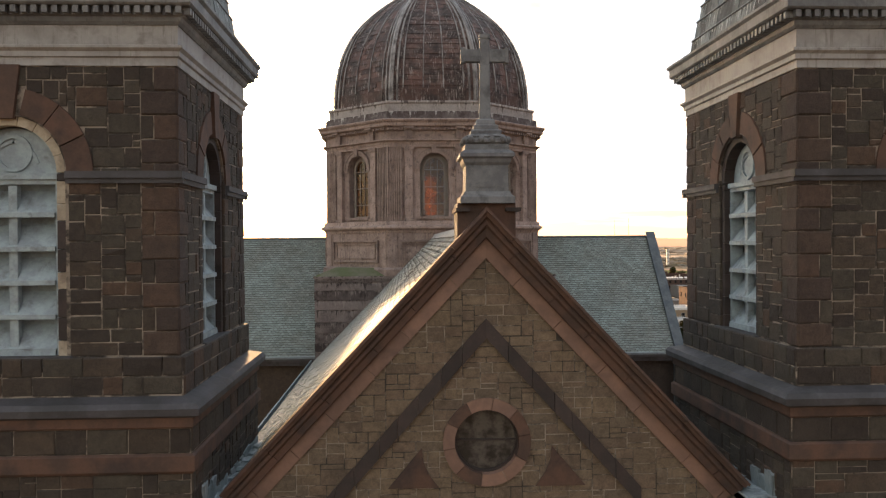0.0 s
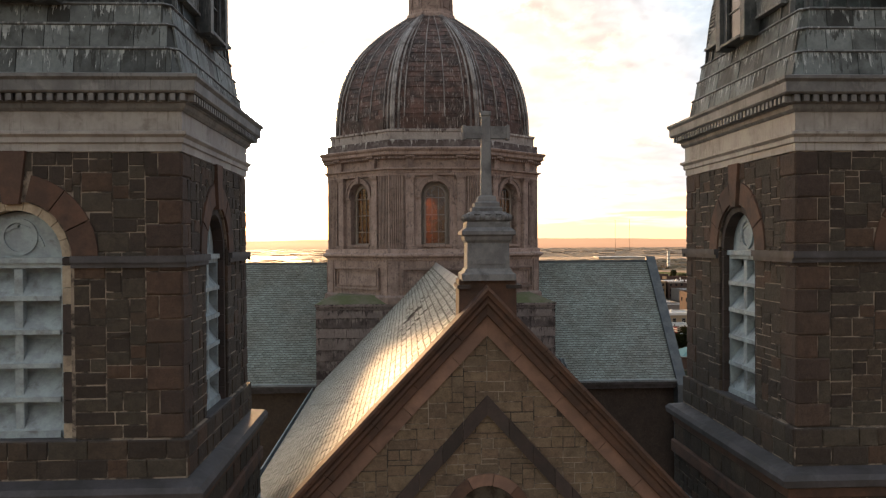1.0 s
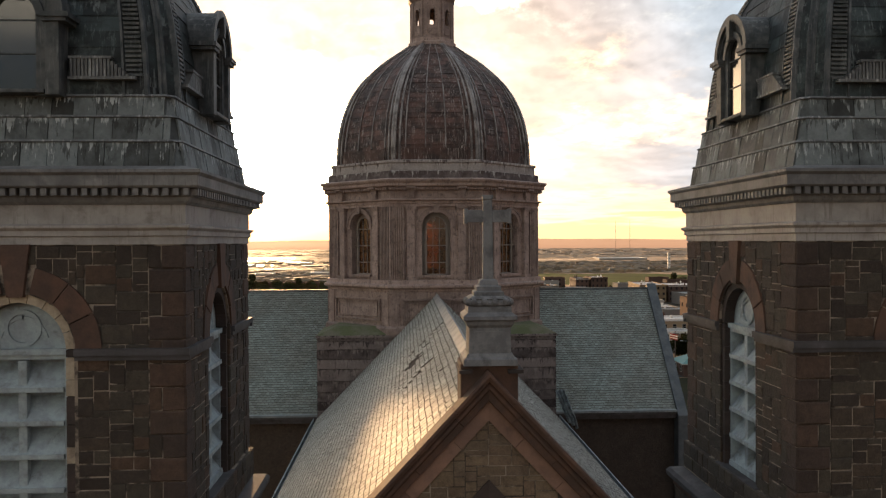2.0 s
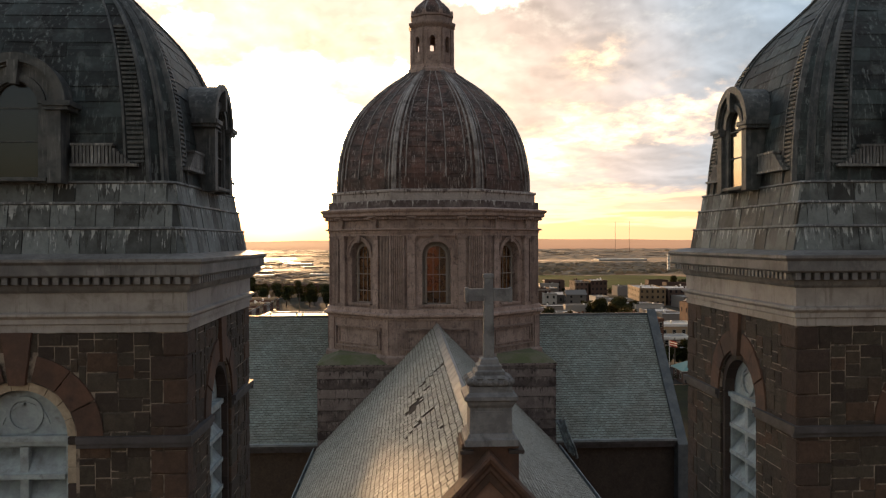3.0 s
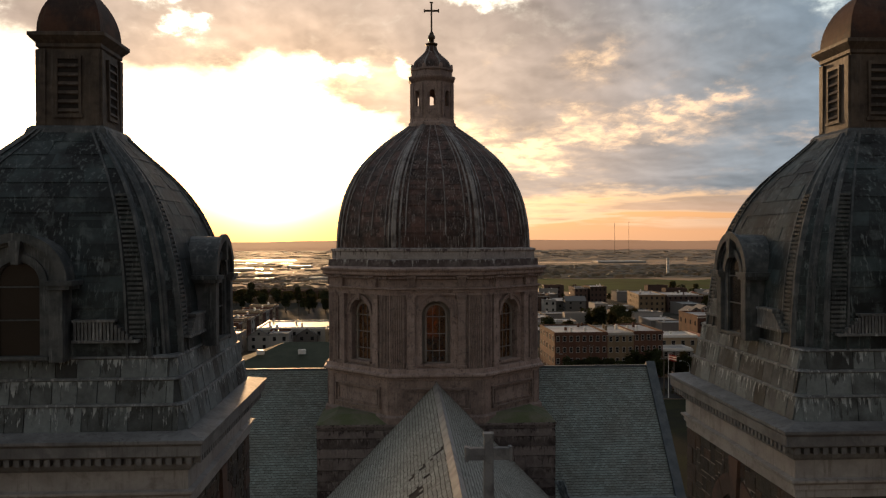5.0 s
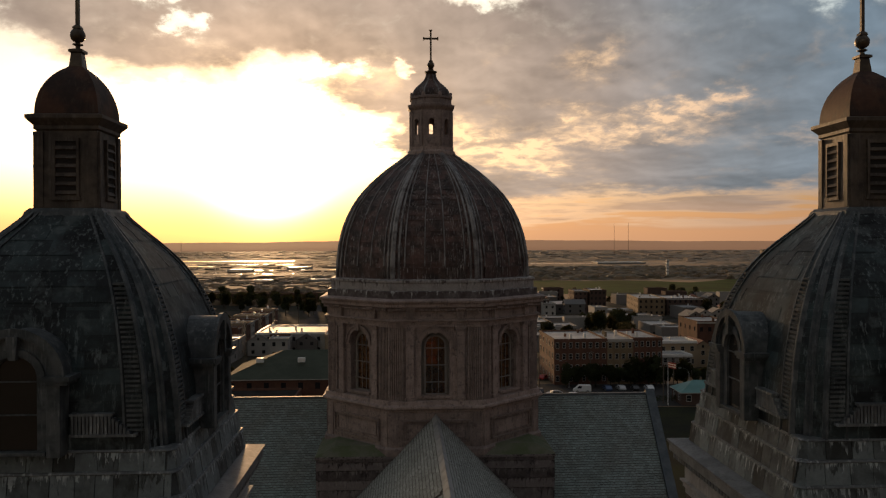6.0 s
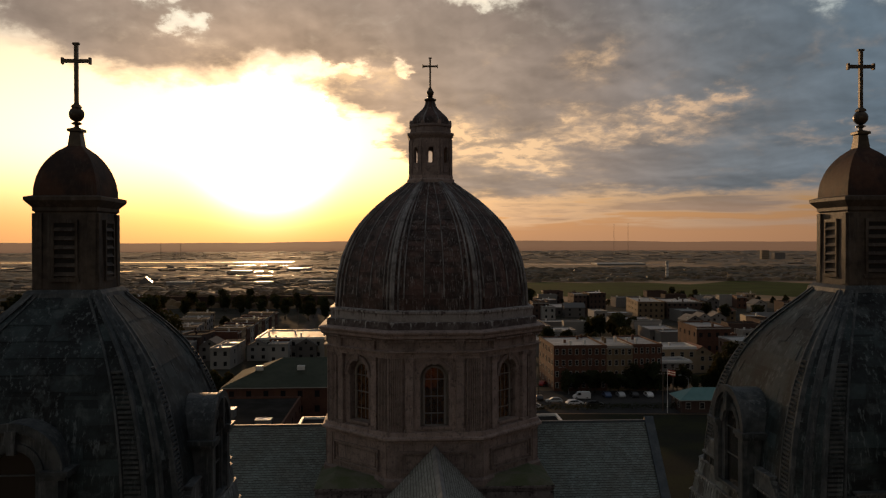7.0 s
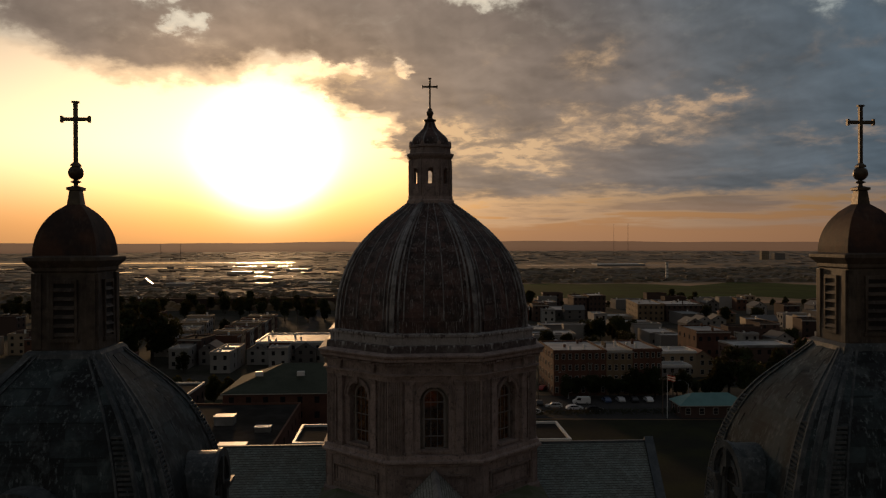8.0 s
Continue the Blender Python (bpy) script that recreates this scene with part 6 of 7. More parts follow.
def flat_sheet(name, outline, z, mat, label, category):
    bm = bmesh.new()
    top = [bm.verts.new((x, y, z)) for x, y in outline]
    f = bm.faces.new(top)
    if f.normal.z < 0:
        f.normal_flip()
    return tagged(new(name, mesh_of(name, bm, mat)), label, category, kind="structure")


def ground_sheet():
    bm = bmesh.new()
    ys = [-4700, -2000, -600, -150, 60, 140, 260, 420, 620, 900, 1300, 2000, 3000, 4000, 4700]
    xs = [-4700, -2500, -1200, -500, -150, 0, 150, 500, 1200, 2500, 4700]
    g = [[bm.verts.new((x, y, 0.0)) for x in xs] for y in ys]
    for j in range(len(ys) - 1):
        for i in range(len(xs) - 1):
            bm.faces.new((g[j][i], g[j][i + 1], g[j + 1][i + 1], g[j + 1][i]))
    return tagged(new("ground", mesh_of("ground", bm, M_HAZYLAND)), "lowland of lots, scrub and fields in haze-warmed colour", "ground", kind="structure")


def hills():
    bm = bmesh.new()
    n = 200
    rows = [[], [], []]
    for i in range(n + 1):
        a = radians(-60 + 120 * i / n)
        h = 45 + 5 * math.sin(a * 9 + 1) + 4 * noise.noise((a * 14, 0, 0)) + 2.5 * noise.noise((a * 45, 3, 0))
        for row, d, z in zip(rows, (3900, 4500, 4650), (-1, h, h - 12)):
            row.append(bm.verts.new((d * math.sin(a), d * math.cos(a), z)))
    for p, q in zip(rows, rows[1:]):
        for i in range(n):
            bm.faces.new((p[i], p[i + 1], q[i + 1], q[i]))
    return tagged(new("backdrop", mesh_of("backdrop", bm, M_HILL, True)), "low wooded hills along the horizon with haze glow put in", "hills", kind="structure")


def ragged(x0, x1, y0, y1, seed, n=14, jitter=0.25):
    """An uneven outline of a long strip."""
    r = random.Random(seed)
    h = (y1 - y0) * jitter
    lo = [(x0 + (x1 - x0) * i / n, y0 + r.uniform(0, h)) for i in range(n + 1)]
    hi = [(x0 + (x1 - x0) * i / n, y1 - r.uniform(0, h)) for i in range(n, -1, -1)]
    return lo + hi


ground_sheet()
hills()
flat_sheet("field", ragged(60, 520, 590, 880, 1), 0.12, M_FIELD, "broad green marsh field beyond the town", "field")
for i, (x0, x1, y0, y1) in enumerate(((-1050, -250, 1800, 1880), (-760, -330, 1440, 1470), (-620, -420, 1250, 1290), (60, 300, 1330, 1355), (230, 560, 1520, 1550), (-260, -90, 1230, 1255), (-420, -200, 1560, 1580), (-60, 160, 1600, 1625), (-330, -150, 1080, 1105))):
    flat_sheet("water", ragged(x0, x1, y0, y1, i + 3), 0.25, M_WATER, "long strip of still marsh water", "water")
flat_sheet("yard", [(-130, 55), (130, 55), (130, 187), (26, 195), (26, 227), (-70, 227), (-130, 200)], 0.03, M_YARD, "grass and asphalt yard round the church, shadow in its colour", "yard")
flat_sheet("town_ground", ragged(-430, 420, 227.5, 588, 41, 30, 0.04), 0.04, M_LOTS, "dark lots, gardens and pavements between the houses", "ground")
flat_sheet("road", [(26, 196), (120, 188), (120, 197), (26, 206)], 0.05, M_ASPHALT, "asphalt street beside the parking area", "road")
flat_sheet("parking_lot", [(26, 206.5), (96, 199), (96, 224), (26, 228)], 0.06, M_ASPHALT, "asphalt parking area behind the church", "parking lot")
flat_sheet("street", [(-1.0, 228), (7.0, 228), (62, 640), (50, 640)], 0.06, M_ASPHALT, "asphalt street leading away between houses", "road")
flat_sheet("street", [(-40, 150), (-36, 150), (-60, 640), (-68, 640)], 0.06, M_ASPHALT, "asphalt street leading away between houses", "road")


# ---- buildings ----
def add_windows(b, x0, x1, y0, y1, h, storeys, nf, ns, small=False, side=1):
    """Windows on the front (towards -y) and on the two sides."""
    sh = h / storeys
    wf, hf = min(1.15, (x1 - x0) / max(nf, 1) * 0.42), min(1.7, sh * 0.52)
    frame = mesh_of("window", boxes((-wf / 2 - 0.1, wf / 2 + 0.1, -0.08, 0.02, 0, 0.12), (-wf / 2 - 0.1, wf / 2 + 0.1, -0.08, 0.02, hf - 0.1, hf + 0.05), (-wf / 2 - 0.1, -wf / 2, -0.08, 0.02, 0.12, hf - 0.1), (wf / 2, wf / 2 + 0.1, -0.08, 0.02, 0.12, hf - 0.1), (-wf / 2, wf / 2, -0.06, 0.0, hf / 2 - 0.03, hf / 2 + 0.03)), M_FRAME)
    pane = mesh_of("pane", boxes((-wf / 2, wf / 2, -0.03, 0.01, 0.1, hf - 0.1)), M_WINDOW)
    spots = []
    for s in range(storeys):
        z = s * sh + sh * 0.3
        spots += [(x0 + (x1 - x0) * (i + 0.5) / nf, y0, z, 0) for i in range(nf)]
        spots += [(x0, y0 + (y1 - y0) * (i + 0.5) / ns, z, -90) for i in range(ns) if side < 0]
        spots += [(x1, y0 + (y1 - y0) * (i + 0.5) / ns, z, 90) for i in range(ns) if side > 0]
    for x, y, z, turn in spots:
        m = Matrix.Translation((x, y, z)) @ rz(turn)
        if small:
            part("window", pane, None, b, m=m)
        else:
            w = part("window", frame, None, b, m=m)
            part("pane", pane, None, w)


def building(name, x, y, w, d, h, wall, label, category="building", storeys=2, nf=3, ns=2, roof="flat", roof_mat=None, rise=2.2, turn=0.0, small=False, coping=None, vents=0, group="", seed=0, windows=True):
    """x, y: middle of the front; w, d, h: width, depth, height to the eave."""
    r = random.Random(seed + int(x * 7 + y))
    b = thing(name, Matrix.Translation((x, y, 0)) @ rz(turn), label, category, group)
    part("wall", boxes((-w / 2, w / 2, 0, d, 0, h)), wall, b)
    rm = roof_mat or M_TARROOF
    if roof == "flat":
        part("roof", boxes((-w / 2 + 0.3, w / 2 - 0.3, 0.3, d - 0.3, h - 0.05, h + 0.08)), rm, b)
        t = 0.35
        cop = coping or wall
        part("parapet", boxes((-w / 2 - 0.05, w / 2 + 0.05, -0.08, t, h, h + 0.5), (-w / 2 - 0.05, w / 2 + 0.05, d - t, d + 0.05, h, h + 0.5), (-w / 2 - 0.05, -w / 2 + t, t, d - t, h, h + 0.5), (w / 2 - t, w / 2 + 0.05, t, d - t, h, h + 0.5)), cop, b)
        part("cornice", boxes((-w / 2 - 0.2, w / 2 + 0.2, -0.3, -0.02, h - 0.35, h + 0.12)), cop if coping else M_FRAME if r.random() < 0.5 else wall, b)
    elif roof == "hip":
        bm = bmesh.new()
        o = 0.5
        i = min(w, d) / 2 * 0.95
        lo = [bm.verts.new(p) for p in ((-w / 2 - o, -o, h), (w / 2 + o, -o, h), (w / 2 + o, d + o, h), (-w / 2 - o, d + o, h))]
        if w >= d:
            hi = [bm.verts.new(p) for p in ((-w / 2 + i, d / 2, h + rise), (w / 2 - i, d / 2, h + rise))]
            fs = ((lo[0], lo[1], hi[1], hi[0]), (lo[1], lo[2], hi[1]), (lo[2], lo[3], hi[0], hi[1]), (lo[3], lo[0], hi[0]))
        else:
            hi = [bm.verts.new(p) for p in ((0, i, h + rise), (0, d - i, h + rise))]
            fs = ((lo[0], lo[1], hi[0]), (lo[1], lo[2], hi[1], hi[0]), (lo[2], lo[3], hi[1]), (lo[3], lo[0], hi[0], hi[1]))
        for f in fs:
            bm.faces.new(f)
        bm.faces.new(lo[::-1])
        part("roof", bm, rm, b)
        part("fascia", boxes((-w / 2 - o, w / 2 + o, -o - 0.04, -o + 0.1, h - 0.22, h - 0.01), (-w / 2 - o, -w / 2 - o + 0.1, -o + 0.1, d + o, h - 0.22, h - 0.01), (w / 2 + o - 0.1, w / 2 + o, -o + 0.1, d + o, h - 0.22, h - 0.01)), M_FRAME, b)
    else:
        bm = prism(bmesh.new(), [(-w / 2, h), (w / 2, h), (0, h + rise)], 0.0, d)
        part("gable", bm, wall, b)
        for s in (-1, 1):
            x1, k = w / 2 + 0.4, rise / (w / 2)
            bm = prism(bmesh.new(), [(0, h + rise + 0.16), (s * x1, h - 0.4 * k + 0.16), (s * x1, h - 0.4 * k), (0, h + rise)], -0.35, d + 0.3)
            part("roof", bm, rm, b)
        if windows:
            part("attic_window", boxes((-0.4, 0.4, -0.05, 0.02, h + 0.4, h + 1.3)), M_WINDOW, b)
    for i in range(vents):
        vx, vy = r.uniform(-w / 2 + 1, w / 2 - 1), r.uniform(1, d - 1)
        part("chimney" if r.random() < 0.6 else "roof_vent", soft_box(vx - 0.35, vx + 0.35, vy - 0.35, vy + 0.35, h, h + r.uniform(0.9, 1.8), 0.05), wall if r.random() < 0.5 else M_COPING, b)
    if windows:
        add_windows(b, -w / 2, w / 2, 0, d, h, storeys, nf, ns, small, -1 if x > 20 else 1)
    return b


# apartment block of four joined fronts behind the parking area
building("apartment_block", 50.5, 226, 16, 24, 13.2, M_BRICK, "four-storey red brick apartment block with flat silver roof", "apartment block", 4, 8, 5, coping=M_BRICK, vents=5, turn=1)
building("apartment_block", 62.5, 226.3, 8, 22, 13.0, M_TAN, "narrow tan brick apartment block with pale cornice", "apartment block", 4, 4, 2, coping=M_FRAME, vents=3, turn=1)
building("apartment_block", 71.0, 226.5, 8.8, 22, 13.4, M_BRICK, "red brick apartment block with flat roof", "apartment block", 4, 5, 2, vents=3, turn=1)
building("park_shelter", 79, 193, 18, 9, 3.4, M_DARKBRICK, "low brick building under a teal hipped metal roof", "shelter", 1, 5, 2, "hip", M_TEALROOF, 2.5, turn=-2)
building("gable_house", 99, 257, 8.5, 12, 6.2, M_CREAM, "cream clapboard house with a red-brown gable roof", "house", 2, 3, 3, "gable", M_REDROOF, 2.8, turn=4)
building("flat_roofed_house", 85, 242, 10, 9, 6.0, M_WHITE, "small white flat-roofed house", "house", 2, 4, 3, coping=M_COPING, turn=2)
building("flat_roofed_house", 90, 256, 13, 12, 8.6, M_CREAM, "cream house with bright flat roof", "house", 2, 4, 3, coping=M_COPING, vents=2)
building("brick_hall", 107, 268, 12, 20, 14.0, M_BRICK, "tall red brick hall with piers", "hall", 3, 4, 4, vents=2, small=True)
building("brick_hall", 116, 247, 20, 14, 11.5, M_DARKBRICK, "wide dark brick hall with flat roof", "hall", 3, 6, 3, coping=M_TARROOF, small=True)
building("apartment_house", 139, 447, 15, 40, 9.6, M_TAN, "tan brick apartment house with bays", "apartment block", 3, 5, 8, vents=5, turn=-6, small=True)
building("apartment_house", 160, 450, 22, 30, 9.2, M_DARKBRICK, "dark brick apartment house with flat roof", "apartment block", 3, 7, 5, vents=6, small=True)
building("apartment_house", 104, 474, 8, 18, 12.5, M_DARKBRICK, "dark brick apartment house with pale corner", "apartment block", 4, 3, 4, vents=2, small=True)
building("apartment_house", 114.5, 474, 10, 18, 13.0, M_DARKBRICK, "dark apartment house with pale roof", "apartment block", 4, 4, 4, roof_mat=M_COPING, vents=2, small=True)
building("store", 115, 432, 18, 14, 4.5, M_CREAM, "low cream store with flat roof", "store", 1, 4, 3, small=True)
building("store", 82, 470, 34, 30, 4.8, M_GREYWALL, "long low store with pale flat roof", "store", 1, 6, 3, small=True)
building("store", 62, 338, 22, 16, 5.5, M_GREYWALL, "grey flat-roofed corner store", "store", 2, 4, 3, small=True)
# pale office left of the drum with its sunlit roof
building("pale_office", -44, 297, 28, 28, 8.2, M_WHITE, "pale two-storey office with brick piers and glossy flat roof", "office", 2, 9, 4, roof_mat=M_OFFICEROOF, coping=M_COPING, vents=6, small=True)
building("brick_infill", -49, 296.4, 7.5, 2, 7.6, M_BRICK, "red brick bay between pale walls", "office", 2, 2, 1)
# school behind the church
building("school_wing", -26.5, 178, 36, 26, 10.6, M_BRICK, "brick school wing under a sage green hipped roof", "school", 3, 9, 6, "hip", M_SAGEROOF, 5.2, small=True)
building("school_wing", -41, 128, 30, 47.5, 8.4, M_BRICK, "low brick school wing with black flat roof", "school", 2, 8, 8, roof_mat=M_BLACKROOF, coping=M_BRICK, small=True)
building("school_wing", 3, 124, 48, 14, 11.5, M_BRICK, "brick school wing with white-coped flat roof", "school", 3, 12, 4, roof_mat=M_BLACKROOF, coping=M_COPING, small=True)
building("school_wing", -58, 160, 9, 38, 9.6, M_DARKBRICK, "brick school wing with pale-edged flat roof", "school", 2, 3, 8, roof_mat=M_BLACKROOF, coping=M_COPING, small=True)


def roof_box(x, y, z, w, d, h, label, mat=None):
    t = thing("rooftop_unit", (x, y, z), label, "rooftop unit", "units on the school roof")
    part("casing", soft_box(-w / 2, w / 2, -d / 2, d / 2, 0, h, 0.06), mat or M_TARROOF, t)
    part("lid", boxes((-w / 2 - 0.1, w / 2 + 0.1, -d / 2 - 0.1, d / 2 + 0.1, h - 0.02, h + 0.1)), M_COPING, t)


for x, y, w, d, h in ((-39, 155, 4, 3, 1.8), (-33, 133, 5, 2.5, 1.2), (-30, 148, 3, 2, 1.0), (-45, 140, 2.2, 2.2, 0.9), (-49, 150, 1.8, 1.8, 0.8)):
    roof_box(x, y, 8.48, w, d, h, "grey metal rooftop unit on the school")
for x, y in ((-37, 184), (-27, 184)):
    t = thing("roof_ventilator", (x, y, 13.7), "small pale ventilator on the green roof", "ventilator", "ventilators on the green roof")
    part("cowl", soft_box(-0.9, 0.9, -0.5, 0.5, 0, 1.1, 0.1), M_COPING, t)

# rows of houses
HOUSE_KINDS = []


def house_kind(w, d, h, wall, roof, roof_mat, label, storeys, nf, ns, rise=2.4):
    return building("row_house", 0, -3000 - 60 * len(HOUSE_KINDS), w, d, h, wall, label, "house", storeys, nf, ns, roof, roof_mat, rise, small=True, vents=1, group="town houses", seed=len(HOUSE_KINDS))


def plant_kinds():
    spec = ((7, 13, 7.2, M_WHITE, "flat", M_TARROOF, "white flat-roofed row house with silver roof", 2, 2, 1), (6.5, 14, 7.6, M_BRICK, "flat", M_TARROOF, "red brick flat-roofed row house", 2, 2, 1), (7, 12, 8.4, M_CREAM, "flat", M_TARROOF, "cream flat-roofed row house", 3, 2, 1), (8, 12, 5.8, M_GREYWALL, "gable", M_GREYROOF, "grey gabled house with shingle roof", 2, 2, 2), (8, 11, 5.6, M_WHITE, "gable", M_GREYROOF, "white gabled house with grey roof", 2, 2, 2), (9, 14, 9.2, M_DARKBRICK, "flat", M_BLACKROOF, "dark brick flat-roofed house", 3, 2, 2), (7.5, 12, 5.6, M_TAN, "hip", M_REDROOF, "tan house with red hipped roof", 2, 2, 1), (12, 20, 6.0, M_GREYWALL, "flat", M_TARROOF, "grey flat-roofed workshop with wide front", 1, 3, 2))
    for s in spec:
        HOUSE_KINDS.append(house_kind(*s))


plant_kinds()
TAKEN = []


def put_house(kind, x, y, turn):
    for tx, ty, tr in TAKEN:
        if (x - tx) ** 2 + (y - ty) ** 2 < tr * tr:
            return None
    TAKEN.append((x, y, 8.5))
    return copy_thing(HOUSE_KINDS[kind], Matrix.Translation((x, y, 0)) @ rz(turn))


def town():
    r = random.Random(44)
    # two terraces running away from the church
    for i in range(11):
        put_house((0, 0, 2, 0)[i % 4], -90 - 1.0 * i, 322 + 8.7 * i, 84)
        put_house((1, 2, 1, 0)[i % 4], -70 + 0.1 * i, 326 + 9.2 * i, 88)
    for i in range(6):
        put_house((0, 3, 0, 4)[i % 4], -84 + 9 * i, 286 + (i % 2) * 9, 0)
    for i in range(7):
        put_house((0, 2, 0, 3, 0)[i % 5], -170 + 9.2 * i, 318 + 10 * (i % 3), 4)
    # scattered blocks
    for _ in range(900):
        az = radians(r.uniform(-27, 31))
        d = r.uniform(275, 590)
        x, y = d * math.sin(az), d * math.cos(az)
        if len(TAKEN) > 150:
            break
        if x > 20 and d < 300 and x < 125:
            continue
        if x < -5 and y > 425:
            continue
        if -64 < x < -28 and y < 340:
            continue
        if 95 < x < 175 and 425 < y < 500:
            continue
        if 36 < x < 128 and 280 < y < 440:
            if r.random() < 0.45:
                put_house(r.choice((7, 7, 7, 0, 3)), x, y, r.choice((0, 90)) + r.uniform(-3, 3))
            continue
        if abs(x - (3 + (y - 228) * 0.125)) < 13 or abs(x + 38 + (y - 150) * 0.053) < 11:
            continue
        if -108 < x < -55 and 300 < y < 425:
            continue
        if -125 < x < -85 and 270 < y < 345:
            continue
        put_house(r.choice((0, 0, 1, 1, 2, 3, 3, 4, 5, 5, 6, 7)), x, y, r.choice((0, 0, 90, -90, 6, -8)) + r.uniform(-3, 3))


town()
for k in HOUSE_KINDS:
    for o in (*k.children_recursive, k):
        bpy.data.objects.remove(o)


# ---- trees ----
def leafy(blobs, count, size, seed):
    r = random.Random(seed)
    verts, faces = [], []
    for _ in range(count):
        bx, by, bz, br, bh = r.choice(blobs)
        while True:
            p = Vector((r.uniform(-1, 1), r.uniform(-1, 1), r.uniform(-1, 1)))
            if 0.3 < p.length < 1.0:
                break
        p = p * (0.75 + 0.3 * r.random())
        c = Vector((bx + p.x * br, by + p.y * br, bz + p.z * bh))
        a = Vector((r.gauss(0, 1), r.gauss(0, 1), r.gauss(0, 1))).normalized()
        b = a.orthogonal().normalized()
        s = size * r.uniform(0.6, 1.5)
        k = len(verts)
        verts += [c + a * s, c + b * s * 0.7, c - a * s, c - b * s * 0.6 + Vector((0, 0, -0.2 * s))]
        faces.append((k, k + 1, k + 2, k + 3))
    me = bpy.data.meshes.new("crown")
    me.from_pydata([tuple(v) for v in verts], [], faces)
    me.materials.append(M_LEAF)
    return me


def tree_kind(seed, h, spread, label):
    r = random.Random(seed)
    t = thing("tree", (0, -3000 - 40 * seed, 0), label, "tree", "street trees")
    part("trunk", lathe(bmesh.new(), [(0.05 * h ** 0.8, 0), (0.032 * h ** 0.8, h * 0.2), (0.025 * h ** 0.8, h * 0.5)], 9), M_BARK, t)
    blobs = []
    for i in range(8):
        a, q = r.uniform(0, 6.28), r.uniform(0.2, 1.0) * spread
        bz = h * r.uniform(0.28, 0.86)
        k = (1.05 - abs(bz / h - 0.6)) * 0.55
        blobs.append((q * math.cos(a) * 0.62, q * math.sin(a) * 0.62, bz, spread * k, h * 0.17))
        if i > 3:
            continue
        bm = bmesh.new()
        p0, p1 = Vector((0, 0, h * r.uniform(0.18, 0.42))), Vector(blobs[-1][:3])
        ax = (p1 - p0)
        lathe(bm, [(0.012 * h, 0), (0.004 * h, ax.length)], 6)
        bmesh.ops.transform(bm, matrix=Matrix.Translation(p0) @ ax.to_track_quat("Z", "Y").to_matrix().to_4x4(), verts=bm.verts[:])
        part("limb", bm, M_BARK, t)
    blobs.append((0, 0, h * 0.85, spread * 0.45, h * 0.15))
    part("crown", leafy(blobs, 1500, 0.045 * h ** 0.75 + 0.12, seed), None, t)
    return t


TREES = [tree_kind(1, 11, 4.6, "broad leafy street tree in dark summer green"), tree_kind(2, 8.5, 3.4, "rounded leafy tree in dark green"), tree_kind(3, 14, 5.6, "tall spreading leafy tree"), tree_kind(4, 7, 3.0, "small leafy garden tree")]


def woods():
    r = random.Random(91)
    spots = [(-100, 308, 2, 1.75), (-106, 300, 2, 1.5), (-92, 303, 0, 1.5), (-112, 312, 2, 1.4)]
    for i in range(16):
        spots.append((46 + 2.9 * i + r.uniform(-1, 1), 221.5 + r.uniform(-1.2, 1.2), r.choice((1, 3)), r.uniform(0.7, 1.1)))
    for i in range(14):
        spots.append((92 + 4 * i, 232 + r.uniform(-8, 8), r.choice((0, 1, 2)), r.uniform(0.8, 1.2)))
    for i in range(8):
        spots.append((70 + r.uniform(-8, 22), 278 + r.uniform(0, 40), r.choice((0, 1)), r.uniform(0.8, 1.15)))
    for i in range(74):
        spots.append((-330 + 4.6 * i + r.uniform(-3, 3), 500 + r.uniform(-50, 50), r.choice((0, 0, 2)), r.uniform(0.8, 1.15)))
    for i in range(34):
        spots.append((62 + 6.5 * i + r.uniform(-3, 3), 552 + r.uniform(-12, 12), r.choice((1, 3, 3)), r.uniform(0.5, 0.85)))
    spots += [(76, 548, 0, 1.0), (84, 546, 0, 1.15), (182, 540, 2, 0.95), (190, 543, 0, 1.0), (198, 541, 2, 0.8)]
    for i in range(40):
        az, d = radians(r.uniform(-26, 30)), r.uniform(280, 500)
        spots.append((d * math.sin(az), d * math.cos(az), r.choice((0, 1, 3)), r.uniform(0.7, 1.1)))
    for i in range(14):
        spots.append((94 + r.uniform(-14, 14), 358 + r.uniform(-16, 16), r.choice((0, 1)), r.uniform(0.7, 1.1)))
    for i in range(6):
        spots.append((-66 + 5 * i, 215 + r.uniform(-4, 8), 1, 1.0))
    for x, y, k, s in spots:
        if 44 < x < 125 and 236 < y < 276:
            continue
        copy_thing(TREES[k], Matrix.Translation((x, y, 0)) @ rz(r.uniform(0, 360))).scale = (s, s, s)


woods()
for k in TREES:
    for o in (*k.children_recursive, k):
        bpy.data.objects.remove(o)


# foliage browned and lightened, with the far haze painted in
M_FARLEAF = dull(material("hazed_far_foliage", (0.19, 0.12, 0.058), 0.65, vary=((0.10, 0.074, 0.036), 0.02), grain=(0.08, 0.4), per_island=0.4, bump=None), 0.5)


